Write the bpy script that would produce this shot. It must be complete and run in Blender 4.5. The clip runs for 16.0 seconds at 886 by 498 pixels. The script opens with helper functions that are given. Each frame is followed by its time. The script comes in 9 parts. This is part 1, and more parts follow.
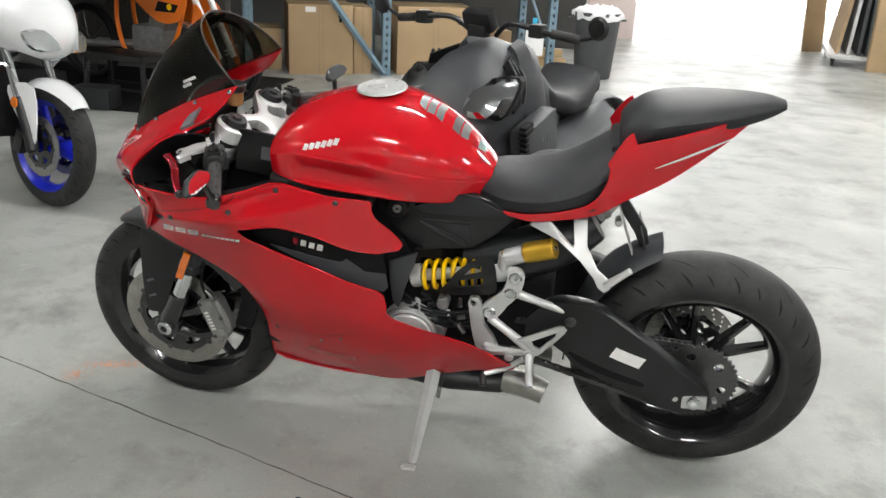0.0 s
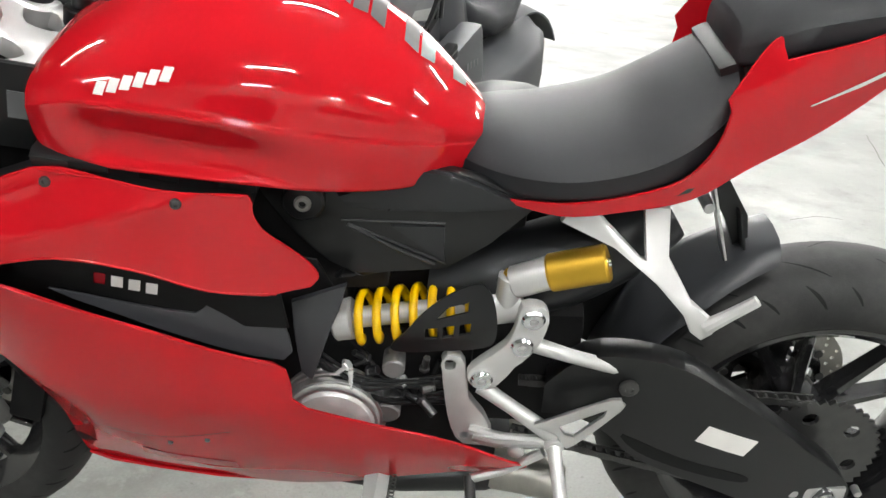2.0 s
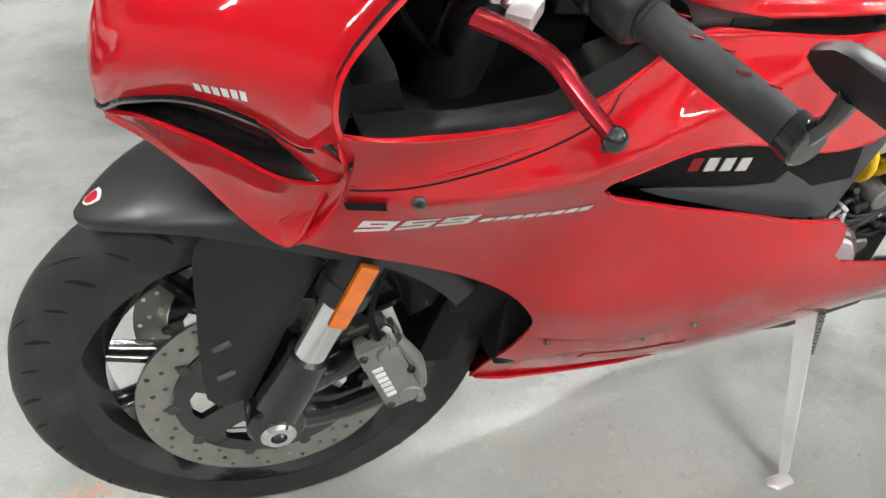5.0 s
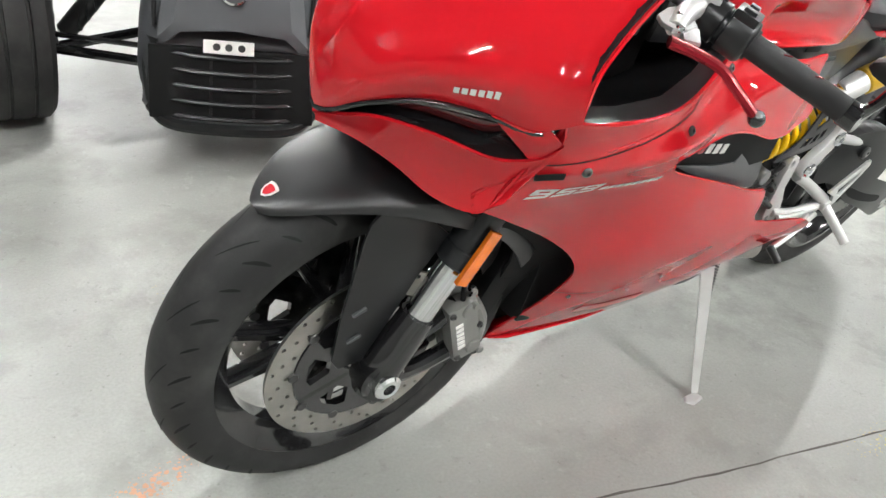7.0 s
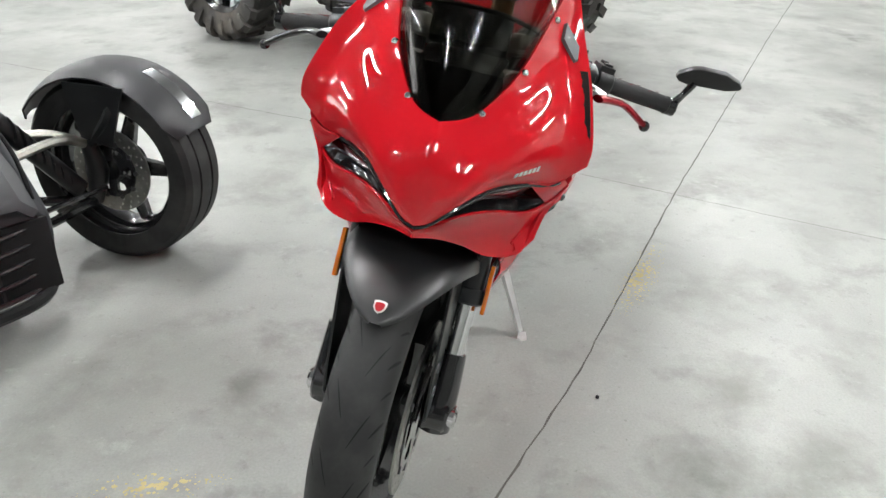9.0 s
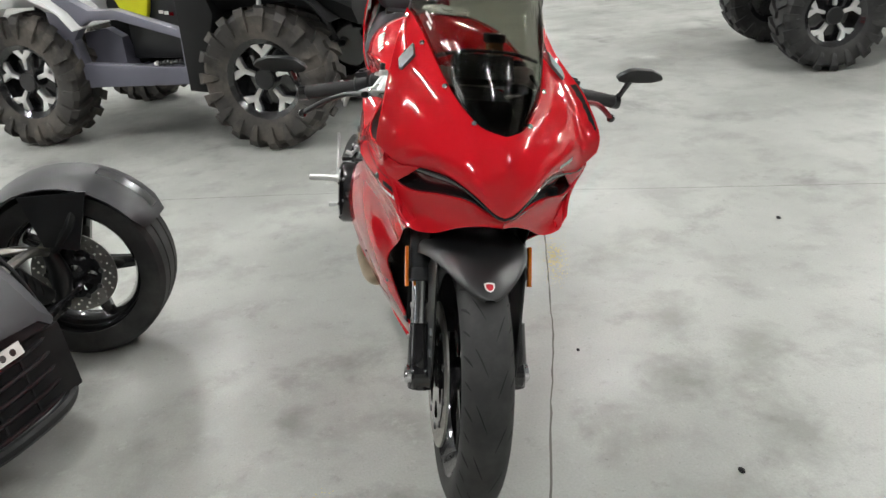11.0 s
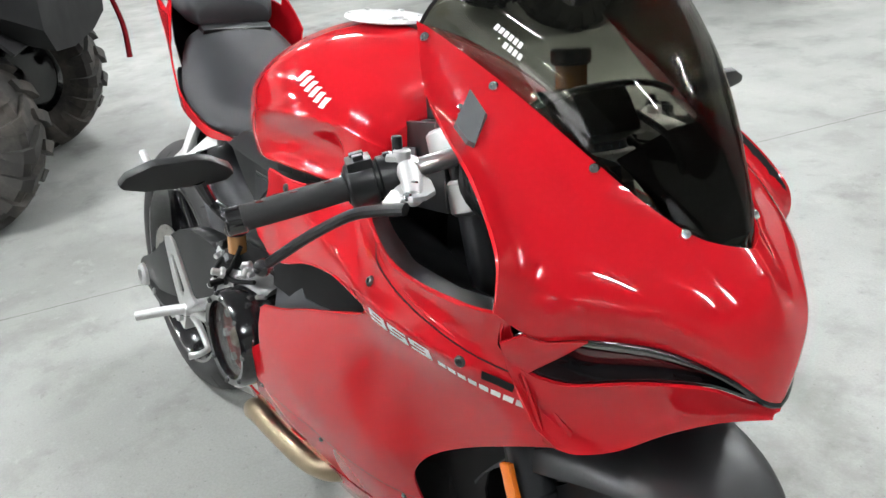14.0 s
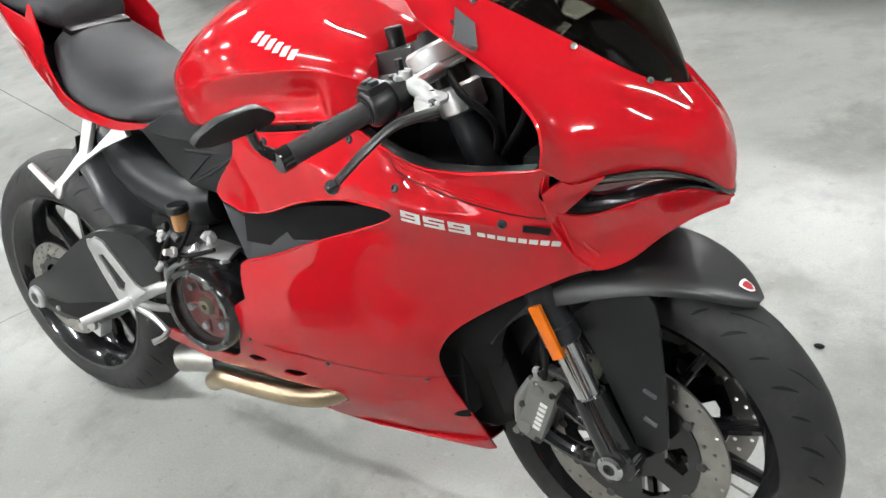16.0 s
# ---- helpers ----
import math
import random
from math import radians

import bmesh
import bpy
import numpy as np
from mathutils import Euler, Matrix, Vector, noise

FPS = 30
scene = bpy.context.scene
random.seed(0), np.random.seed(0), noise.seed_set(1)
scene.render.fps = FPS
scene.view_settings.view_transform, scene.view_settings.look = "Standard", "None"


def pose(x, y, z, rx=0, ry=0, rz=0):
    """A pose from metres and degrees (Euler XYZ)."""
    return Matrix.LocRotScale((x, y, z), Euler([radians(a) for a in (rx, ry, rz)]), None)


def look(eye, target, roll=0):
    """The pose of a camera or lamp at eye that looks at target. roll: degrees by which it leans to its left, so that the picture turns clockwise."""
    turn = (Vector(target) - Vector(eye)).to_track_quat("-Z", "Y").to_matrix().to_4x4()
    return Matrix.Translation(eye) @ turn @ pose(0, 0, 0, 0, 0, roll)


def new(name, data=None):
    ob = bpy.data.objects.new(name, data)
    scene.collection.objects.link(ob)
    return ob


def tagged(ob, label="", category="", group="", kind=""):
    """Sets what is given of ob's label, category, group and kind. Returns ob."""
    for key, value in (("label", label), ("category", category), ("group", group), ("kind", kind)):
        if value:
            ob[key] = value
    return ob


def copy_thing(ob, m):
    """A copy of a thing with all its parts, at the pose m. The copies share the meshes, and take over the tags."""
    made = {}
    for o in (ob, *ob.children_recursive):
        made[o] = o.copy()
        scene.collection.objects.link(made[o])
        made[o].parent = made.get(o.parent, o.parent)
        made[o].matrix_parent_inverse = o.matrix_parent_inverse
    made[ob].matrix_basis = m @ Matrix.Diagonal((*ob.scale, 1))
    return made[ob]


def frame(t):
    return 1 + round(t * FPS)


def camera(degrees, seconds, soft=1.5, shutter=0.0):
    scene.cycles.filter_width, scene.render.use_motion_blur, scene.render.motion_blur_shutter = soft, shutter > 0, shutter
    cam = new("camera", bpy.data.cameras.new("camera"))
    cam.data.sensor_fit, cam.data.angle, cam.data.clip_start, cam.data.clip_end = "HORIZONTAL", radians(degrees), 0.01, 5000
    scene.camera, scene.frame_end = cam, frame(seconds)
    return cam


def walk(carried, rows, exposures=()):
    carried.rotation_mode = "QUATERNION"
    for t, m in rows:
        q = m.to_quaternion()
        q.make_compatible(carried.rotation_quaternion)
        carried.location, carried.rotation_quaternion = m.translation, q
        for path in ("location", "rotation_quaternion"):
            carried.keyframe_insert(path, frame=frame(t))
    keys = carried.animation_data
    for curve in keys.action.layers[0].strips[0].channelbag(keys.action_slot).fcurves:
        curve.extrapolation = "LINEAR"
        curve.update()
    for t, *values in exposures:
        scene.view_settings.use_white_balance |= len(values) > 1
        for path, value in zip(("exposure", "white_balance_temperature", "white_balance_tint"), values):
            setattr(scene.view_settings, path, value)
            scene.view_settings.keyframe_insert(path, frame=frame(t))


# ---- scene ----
from mathutils.geometry import delaunay_2d_cdt
cam = camera(55.34, 16.0, shutter=0.0)
# seconds, eye, target, lean
PATH = [
    (0, (-0.405, 2.179, 1.359), (-0.097, 0.331, 0.658), 2.9),
    (0.5, (-0.262, 2.008, 1.279), (-0.041, 0.161, 0.543), 3.9),
    (1, (-0.181, 1.755, 1.246), (-0.066, -0.093, 0.49), 2.6),
    (1.5, (-0.207, 1.45, 1.176), (-0.151, -0.401, 0.42), 2.6),
    (2, (-0.129, 1.243, 1.113), (-0.159, -0.581, 0.293), 3.4),
    (2.5, (-0.008, 1.116, 1.083), (-0.218, -0.631, 0.131), 2.6),
    (3, (0.113, 1.019, 1.05), (-0.322, -0.598, -0.044), 4.4),
    (3.5, (0.206, 0.94, 1.054), (-0.279, -0.614, -0.108), 4.1),
    (4, (0.393, 0.934, 1.061), (-0.117, -0.606, -0.109), 2.5),
    (4.5, (0.604, 0.949, 1.059), (0.077, -0.584, -0.113), 0.9),
    (5, (0.777, 0.91, 1.04), (0.2, -0.621, -0.11), 1.0),
    (5.2, (0.838, 0.879, 1.024), (0.207, -0.642, -0.111), 1.5),
    (7.3, (1.379, 0.903, 1.095), (0.076, -0.24, 0.099), 8.3),
    (7.5, (1.419, 0.819, 1.109), (0.027, -0.234, 0.132), 7.1),
    (8, (1.544, 0.663, 1.145), (-0.026, -0.141, 0.203), 5.9),
    (8.5, (1.747, 0.504, 1.198), (0.027, 0.057, 0.28), 3.7),
    (8.7, (1.828, 0.437, 1.21), (0.083, 0.078, 0.302), 2.9),
    (10.8, (2.293, -0.201, 1.308), (0.477, 0.058, 0.512), -3.4),
    (11, (2.299, -0.226, 1.308), (0.488, 0.06, 0.509), -4.7),
    (11.5, (2.243, -0.292, 1.315), (0.443, 0.047, 0.511), -5.9),
    (12, (2.054, -0.319, 1.303), (0.278, 0.11, 0.488), -5.1),
    (12.5, (1.882, -0.329, 1.302), (0.126, 0.165, 0.481), -4.5),
    (13, (1.681, -0.388, 1.296), (-0.049, 0.164, 0.459), -4.8),
    (13.5, (1.466, -0.457, 1.286), (-0.167, 0.305, 0.419), -5.6),
    (14, (1.216, -0.486, 1.258), (-0.288, 0.473, 0.353), -7.7),
    (14.5, (1.057, -0.546, 1.259), (-0.279, 0.579, 0.286), -7.4),
    (15, (1.038, -0.672, 1.263), (-0.115, 0.618, 0.258), -8.5),
    (15.5, (1.073, -0.802, 1.29), (-0.032, 0.508, 0.26), -10.9),
    (16, (1.124, -0.878, 1.317), (0.053, 0.446, 0.267), -13.5),
]
EXPOSURES = [(0, 0.2, 6450, 10), (1, 0.42, 6450, 10), (3, 0.5, 6480, 10), (5, 0.9, 6400, 10), (7.5, 0.86, 6400, 10), (8.5, 0.75, 6300, 10), (11, 0.36, 6450, 10), (13, 0.44, 6400, 10), (14.5, 0.69, 6100, 10), (16, 0.68, 6300, 10)]
walk(cam, [(t, look(eye, target, roll)) for t, eye, target, roll in PATH], EXPOSURES)

# ---- light: a dim grey hall lit by rows of ceiling tubes ----
TUBE_STRENGTH = 380.0
world = bpy.data.worlds.new("world")
scene.world = world
world.use_nodes = True
world.node_tree.nodes["Background"].inputs[0].default_value = (0.8, 0.85, 0.9, 1)
world.node_tree.nodes["Background"].inputs[1].default_value = 0.05


# ---- materials ----
def mat(name, color, rough=0.5, metal=0.0, coat=0.0, coat_ior=1.5, var=0.12, scale=6.0, bump=0.0, bscale=150.0, rvar=0.1, spec=0.5, dust=None, dust_amount=0.0, dust_scale=3.0):
    m = bpy.data.materials.new(name)
    m.use_nodes = True
    nt = m.node_tree
    b = nt.nodes["Principled BSDF"]
    n, l = nt.nodes.new, nt.links.new
    b.inputs["Metallic"].default_value = metal
    b.inputs["Coat Weight"].default_value = coat
    b.inputs["Coat Roughness"].default_value = 0.02
    b.inputs["Coat IOR"].default_value = coat_ior
    b.inputs["Specular IOR Level"].default_value = spec
    tc = n("ShaderNodeTexCoord")
    big = n("ShaderNodeTexNoise")
    big.inputs["Scale"].default_value = scale
    big.inputs["Detail"].default_value = 6
    l(tc.outputs["Object"], big.inputs["Vector"])
    ramp = n("ShaderNodeMapRange")
    ramp.inputs["To Min"].default_value, ramp.inputs["To Max"].default_value = 1 - var, 1 + var
    ramp.inputs["From Min"].default_value, ramp.inputs["From Max"].default_value = 0.3, 0.7
    l(big.outputs["Fac"], ramp.inputs["Value"])
    mul = n("ShaderNodeVectorMath")
    mul.operation = "SCALE"
    mul.inputs[0].default_value = color
    l(ramp.outputs[0], mul.inputs["Scale"])
    last = mul.outputs[0]
    if dust:
        dn = n("ShaderNodeTexNoise")
        dn.inputs["Scale"].default_value = dust_scale
        dn.inputs["Detail"].default_value = 8
        dn.inputs["Roughness"].default_value = 0.65
        l(tc.outputs["Object"], dn.inputs["Vector"])
        dr = n("ShaderNodeMapRange")
        dr.inputs["From Min"].default_value, dr.inputs["From Max"].default_value = 0.45, 0.75
        dr.inputs["To Min"].default_value, dr.inputs["To Max"].default_value = 0, dust_amount
        l(dn.outputs["Fac"], dr.inputs["Value"])
        mx = n("ShaderNodeMix")
        mx.data_type = "RGBA"
        l(dr.outputs[0], mx.inputs["Factor"])
        l(last, mx.inputs["A"])
        mx.inputs["B"].default_value = (*dust, 1)
        last = mx.outputs["Result"]
    l(last, b.inputs["Base Color"])
    rr = n("ShaderNodeMapRange")
    rr.inputs["To Min"].default_value, rr.inputs["To Max"].default_value = max(rough - rvar * rough, 0.01), min(rough + rvar * rough * 1.5, 1)
    l(big.outputs["Fac"], rr.inputs["Value"])
    l(rr.outputs[0], b.inputs["Roughness"])
    if bump:
        fine = n("ShaderNodeTexNoise")
        fine.inputs["Scale"].default_value = bscale
        fine.inputs["Detail"].default_value = 3
        l(tc.outputs["Object"], fine.inputs["Vector"])
        bp = n("ShaderNodeBump")
        bp.inputs["Strength"].default_value = bump
        bp.inputs["Distance"].default_value = 0.002
        l(fine.outputs["Fac"], bp.inputs["Height"])
        l(bp.outputs[0], b.inputs["Normal"])
    return m


RED = mat("red_paint", (0.50, 0.0075, 0.014), 0.5, coat=1.0, coat_ior=1.54, var=0.03, scale=3, spec=0.0)
BLACK = mat("satin_black_plastic", (0.0085, 0.009, 0.0097), 0.34, var=0.2, scale=9, bump=0.03, bscale=700, spec=0.45, rvar=0.25)
GREYBLACK = mat("grey_black_plastic", (0.017, 0.018, 0.020), 0.30, var=0.15, scale=7, bump=0.06, bscale=800, spec=0.4)
GUARD = mat("satin_black_guard", (0.009, 0.0094, 0.0105), 0.40, var=0.12, scale=9, bump=0.03, bscale=700, spec=0.75)
GLOSS = mat("gloss_black_paint", (0.010, 0.010, 0.011), 0.14, coat=0.7, var=0.1, scale=8)
# near black for dark parts; also stands for shade inside and in recesses
DARK = mat("near_black_parts_and_shade", (0.004, 0.004, 0.0045), 0.65, var=0.2, scale=10, spec=0.25)
RUBBER = mat("tyre_rubber", (0.014, 0.014, 0.0145), 0.60, var=0.2, scale=12, bump=0.12, bscale=350, spec=0.4, dust=(0.13, 0.128, 0.12), dust_amount=0.26, dust_scale=6)
VINYL = mat("seat_vinyl", (0.014, 0.015, 0.018), 0.50, spec=0.45, var=0.12, scale=8, bump=0.22, bscale=900, dust=(0.1, 0.1, 0.1), dust_amount=0.1, dust_scale=6)
ALU = mat("brushed_aluminium", (0.66, 0.66, 0.66), 0.30, metal=0.9, var=0.08, scale=20, bump=0.05, bscale=500)
CAST = mat("cast_silver_paint", (0.62, 0.62, 0.615), 0.40, metal=0.5, var=0.08, scale=16, bump=0.08, bscale=400)
STEEL = mat("brake_steel", (0.42, 0.41, 0.38), 0.34, metal=1.0, var=0.12, scale=30, bump=0.05, bscale=300)
MACHINED = mat("bright_machined_alloy", (0.66, 0.66, 0.66), 0.32, metal=0.6, var=0.06, scale=20, bump=0.04, bscale=500)
CHROME = mat("chrome", (0.78, 0.79, 0.80), 0.10, metal=1.0, var=0.04, scale=12)
BOLT = mat("bolt_steel", (0.10, 0.10, 0.10), 0.35, metal=0.8, var=0.1, scale=40)
YELLOW = mat("yellow_spring_paint", (0.85, 0.52, 0.0), 0.3, coat=0.3, var=0.06, scale=10)
GOLD = mat("gold_anodised", (0.72, 0.44, 0.05), 0.40, metal=0.9, var=0.08, scale=20)
BRONZE = mat("heat_tinted_steel", (0.50, 0.40, 0.27), 0.3, metal=1.0, var=0.25, scale=9)
ORANGE = mat("amber_reflector", (0.70, 0.16, 0.008), 0.15, coat=0.8, var=0.1, scale=60)
DECAL = mat("silver_decal", (0.78, 0.76, 0.74), 0.4, var=0.05, scale=20)
WHITE = mat("white_paint", (0.78, 0.79, 0.80), 0.2, coat=0.8, var=0.03, scale=4)
REDLEVER = mat("red_anodised", (0.32, 0.012, 0.022), 0.24, metal=0.7, var=0.1, scale=25)
BLUE = mat("blue_rim_paint", (0.008, 0.018, 0.50), 0.3, coat=0.4, var=0.08, scale=9)
GREYBODY = mat("satin_graphite_body", (0.040, 0.042, 0.047), 0.48, coat=0.0, var=0.08, scale=6)
FENDERGREY = mat("dark_graphite_fender", (0.013, 0.0135, 0.016), 0.46, coat=0.0, var=0.08, scale=6)
ATVGREY = mat("grey_violet_plastic", (0.105, 0.105, 0.135), 0.5, var=0.1, scale=5, bump=0.05, bscale=300)
ATVYELLOW = mat("acid_yellow_plastic", (0.62, 0.62, 0.02), 0.4, var=0.06, scale=6)
MUDTYRE = mat("dusty_mud_tyre", (0.026, 0.024, 0.022), 0.75, var=0.3, scale=9, bump=0.3, bscale=120, dust=(0.14, 0.12, 0.10), dust_amount=0.75, dust_scale=5)
CARD = mat("corrugated_cardboard", (0.36, 0.25, 0.14), 0.8, var=0.10, scale=3, bump=0.05, bscale=120)
RACK = mat("blue_grey_rack_steel", (0.16, 0.24, 0.30), 0.45, metal=0.2, var=0.12, scale=8)
WOOD = mat("pale_pine", (0.42, 0.30, 0.16), 0.65, var=0.2, scale=5)
BINGREY = mat("charcoal_bin_plastic", (0.06, 0.063, 0.068), 0.5, var=0.12, scale=6)
BAG = mat("white_bin_bag", (0.75, 0.75, 0.76), 0.35, var=0.05, scale=8)
KTM = mat("orange_plastic", (0.72, 0.16, 0.01), 0.35, var=0.06, scale=6)
SIDEWALL = mat("grey_block_wall", (0.34, 0.34, 0.33), 0.75, var=0.1, scale=1.2, bump=0.06, bscale=30)
DUCTGREY = mat("satin_duct_grey", (0.040, 0.042, 0.047), 0.34, var=0.12, scale=9, bump=0.04, bscale=700)
CALIPER = mat("grey_anodised_caliper", (0.26, 0.26, 0.25), 0.40, metal=0.55, var=0.1, scale=20, bump=0.05, bscale=300)
ENGINEGREY = mat("cast_engine_grey", (0.22, 0.22, 0.22), 0.45, metal=0.5, var=0.2, scale=25, bump=0.1, bscale=250)
CLUTCHRED = mat("dull_red_plate", (0.30, 0.035, 0.03), 0.45, var=0.3, scale=40)
WALLM = mat("painted_block_wall", (0.62, 0.62, 0.60), 0.7, var=0.06, scale=1.2, bump=0.06, bscale=30)
# dark, so the store's shade is in the colour of the added panels
SHADEWALL = mat("store_shade_panel", (0.05, 0.048, 0.045), 0.8, var=0.2, scale=1.5)
CEILM = mat("ceiling_deck", (0.16, 0.16, 0.165), 0.8, var=0.1, scale=1.5)
BLUETAG = mat("bright_blue_tag", (0.02, 0.35, 0.55), 0.5)
PINKBOARD = mat("pale_pink_board", (0.62, 0.52, 0.50), 0.7, var=0.05, scale=3)
BADGE = mat("badge_red", (0.45, 0.01, 0.02), 0.3, coat=0.5, var=0.03, scale=20)
# dark lens glass with the red bodywork's reflection put into its colour
LAMPREFLECT = mat("lamp_lens_red_reflection", (0.07, 0.008, 0.010), 0.12, coat=1.0, var=0.1, scale=30)
GREYFLAP = mat("grey_insert_plastic", (0.085, 0.09, 0.095), 0.45, var=0.08, scale=14, bump=0.05, bscale=600)
AMBERCAN = mat("amber_reservoir", (0.32, 0.16, 0.06), 0.2, coat=0.5, var=0.15, scale=20)


def glass(name, color, rough=0.02, floor_gloss=0.035):
    """Smoked sheet: tinted see-through with a clear gloss."""
    m = bpy.data.materials.new(name)
    m.use_nodes = True
    nt = m.node_tree
    b = nt.nodes["Principled BSDF"]
    nt.nodes.remove(b)
    n, l = nt.nodes.new, nt.links.new
    tr, gl, mx, fr = n("ShaderNodeBsdfTransparent"), n("ShaderNodeBsdfGlossy"), n("ShaderNodeMixShader"), n("ShaderNodeLayerWeight")
    pw, mr = n("ShaderNodeMath"), n("ShaderNodeMapRange")
    pw.operation = "POWER"
    pw.inputs[1].default_value = 4.0
    mr.inputs["To Min"].default_value, mr.inputs["To Max"].default_value = floor_gloss, 0.45
    tr.inputs[0].default_value = (*color, 1)
    gl.inputs["Roughness"].default_value = rough
    fr.inputs["Blend"].default_value = 0.5
    l(fr.outputs["Facing"], pw.inputs[0])
    l(pw.outputs[0], mr.inputs["Value"])
    l(mr.outputs[0], mx.inputs[0])
    l(tr.outputs[0], mx.inputs[1])
    l(gl.outputs[0], mx.inputs[2])
    l(mx.outputs[0], nt.nodes["Material Output"].inputs[0])
    return m


SMOKE = glass("smoked_screen", (0.43, 0.43, 0.385), 0.02, 0.03)
LENS = glass("clear_lens", (0.75, 0.75, 0.75), 0.03)
MIRROR = mat("mirror_glass", (0.85, 0.86, 0.87), 0.02, metal=1.0, var=0.0)


def emitter(name, color, strength):
    m = bpy.data.materials.new(name)
    m.use_nodes = True
    b = m.node_tree.nodes["Principled BSDF"]
    b.inputs["Base Color"].default_value = (0.9, 0.9, 0.9, 1)
    b.inputs["Emission Color"].default_value = (*color, 1)
    b.inputs["Emission Strength"].default_value = strength
    return m


TUBE = emitter("lit_tube", (1.0, 0.995, 0.955), TUBE_STRENGTH)
PADGREY = mat("clear_grey_pad", (0.07, 0.068, 0.068), 0.35, coat=0.15, var=0.2, scale=30)
DAYLIGHT = emitter("open_daylight", (1.0, 0.97, 0.96), 3.2)


def concrete():
    m = bpy.data.materials.new("stained_concrete")
    m.use_nodes = True
    nt = m.node_tree
    b = nt.nodes["Principled BSDF"]
    n, l = nt.nodes.new, nt.links.new
    tc = n("ShaderNodeTexCoord")

    def noise_tex(scale, detail=6, rough=0.6, dist=0.0):
        t = n("ShaderNodeTexNoise")
        t.inputs["Scale"].default_value, t.inputs["Detail"].default_value = scale, detail
        t.inputs["Roughness"].default_value, t.inputs["Distortion"].default_value = rough, dist
        l(tc.outputs["Object"], t.inputs["Vector"])
        return t.outputs["Fac"]

    def rng(v, a, c, d, e):
        r = n("ShaderNodeMapRange")
        r.inputs["From Min"].default_value, r.inputs["From Max"].default_value = a, c
        r.inputs["To Min"].default_value, r.inputs["To Max"].default_value = d, e
        l(v, r.inputs["Value"])
        return r.outputs[0]

    def mixc(f, a, c):
        x = n("ShaderNodeMix")
        x.data_type = "RGBA"
        l(f, x.inputs["Factor"])
        for k, v in (("A", a), ("B", c)):
            if isinstance(v, tuple):
                x.inputs[k].default_value = (*v, 1)
            else:
                l(v, x.inputs[k])
        return x.outputs["Result"]

    base = mixc(rng(noise_tex(0.9, 6, 0.55, 0.1), 0.35, 0.68, 0, 1), (0.280, 0.287, 0.270), (0.405, 0.415, 0.393))
    base = mixc(rng(noise_tex(3.4, 7, 0.62, 0.15), 0.50, 0.68, 0, 0.62), base, (0.172, 0.172, 0.159))
    base = mixc(rng(noise_tex(1.9, 9, 0.66, 0.25), 0.57, 0.70, 0, 0.75), base, (0.131, 0.130, 0.119))
    base = mixc(rng(noise_tex(0.6, 6, 0.6, 0.3), 0.50, 0.70, 0, 0.6), base, (0.164, 0.164, 0.150))
    base = mixc(rng(noise_tex(6.5, 8, 0.72, 0.2), 0.60, 0.72, 0, 0.55), base, (0.459, 0.470, 0.443))
    base = mixc(rng(noise_tex(14, 6, 0.7, 0.1), 0.60, 0.72, 0, 0.45), base, (0.148, 0.147, 0.134))
    base = mixc(rng(noise_tex(70, 2, 0.5), 0.68, 0.76, 0, 0.4), base, (0.107, 0.105, 0.096))
    base = mixc(rng(noise_tex(38, 3, 0.6), 0.60, 0.75, 0, 0.35), base, (0.410, 0.420, 0.401))
    base = mixc(rng(noise_tex(160, 2, 0.5), 0.35, 0.7, 0.0, 0.22), base, (0.180, 0.185, 0.175))
    # oily patches where vehicles have stood
    edge = noise_tex(6.0, 6, 0.65, 0.3)
    for x, y, rx, ry, amount in ((0.33, -0.37, 0.10, 0.07, 0.6), (0.10, 0.81, 0.16, 0.10, 0.5), (0.48, 0.74, 0.16, 0.12, 0.6), (0.75, 0.88, 0.18, 0.10, 0.55), (0.34, 0.98, 0.12, 0.10, 0.45), (1.1, 0.55, 0.25, 0.2, 0.4), (-0.9, 1.25, 0.3, 0.12, 0.35)):
        away = n("ShaderNodeVectorMath")
        away.operation = "SUBTRACT"
        away.inputs[1].default_value = (x, y, 0)
        l(tc.outputs["Object"], away.inputs[0])
        fit_in = n("ShaderNodeVectorMath")
        fit_in.operation = "MULTIPLY"
        fit_in.inputs[1].default_value = (1 / rx, 1 / ry, 0)
        l(away.outputs["Vector"], fit_in.inputs[0])
        far = n("ShaderNodeVectorMath")
        far.operation = "LENGTH"
        l(fit_in.outputs["Vector"], far.inputs[0])
        both = n("ShaderNodeMath")
        both.operation = "MULTIPLY_ADD"
        both.inputs[1].default_value = 3.2
        l(edge, both.inputs[0])
        l(far.outputs["Value"], both.inputs[2])
        base = mixc(rng(both.outputs[0], 1.7, 2.8, amount, 0), base, (0.107, 0.108, 0.096))
    l(base, b.inputs["Base Color"])
    l(rng(noise_tex(3.0, 6), 0.3, 0.7, 0.30, 0.55), b.inputs["Roughness"])
    bp = n("ShaderNodeBump")
    bp.inputs["Strength"].default_value, bp.inputs["Distance"].default_value = 0.12, 0.004
    l(noise_tex(90, 4), bp.inputs["Height"])
    l(bp.outputs[0], b.inputs["Normal"])
    return m


CONCRETE = concrete()
JOINT = mat("dark_joint_filler", (0.10, 0.096, 0.086), 0.9, var=0.3, scale=14)
STAIN_Y = mat("worn_yellow_mark", (0.50, 0.42, 0.20), 0.8, var=0.15, scale=20)
STAIN_R = mat("worn_orange_mark", (0.50, 0.27, 0.18), 0.8, var=0.15, scale=20)
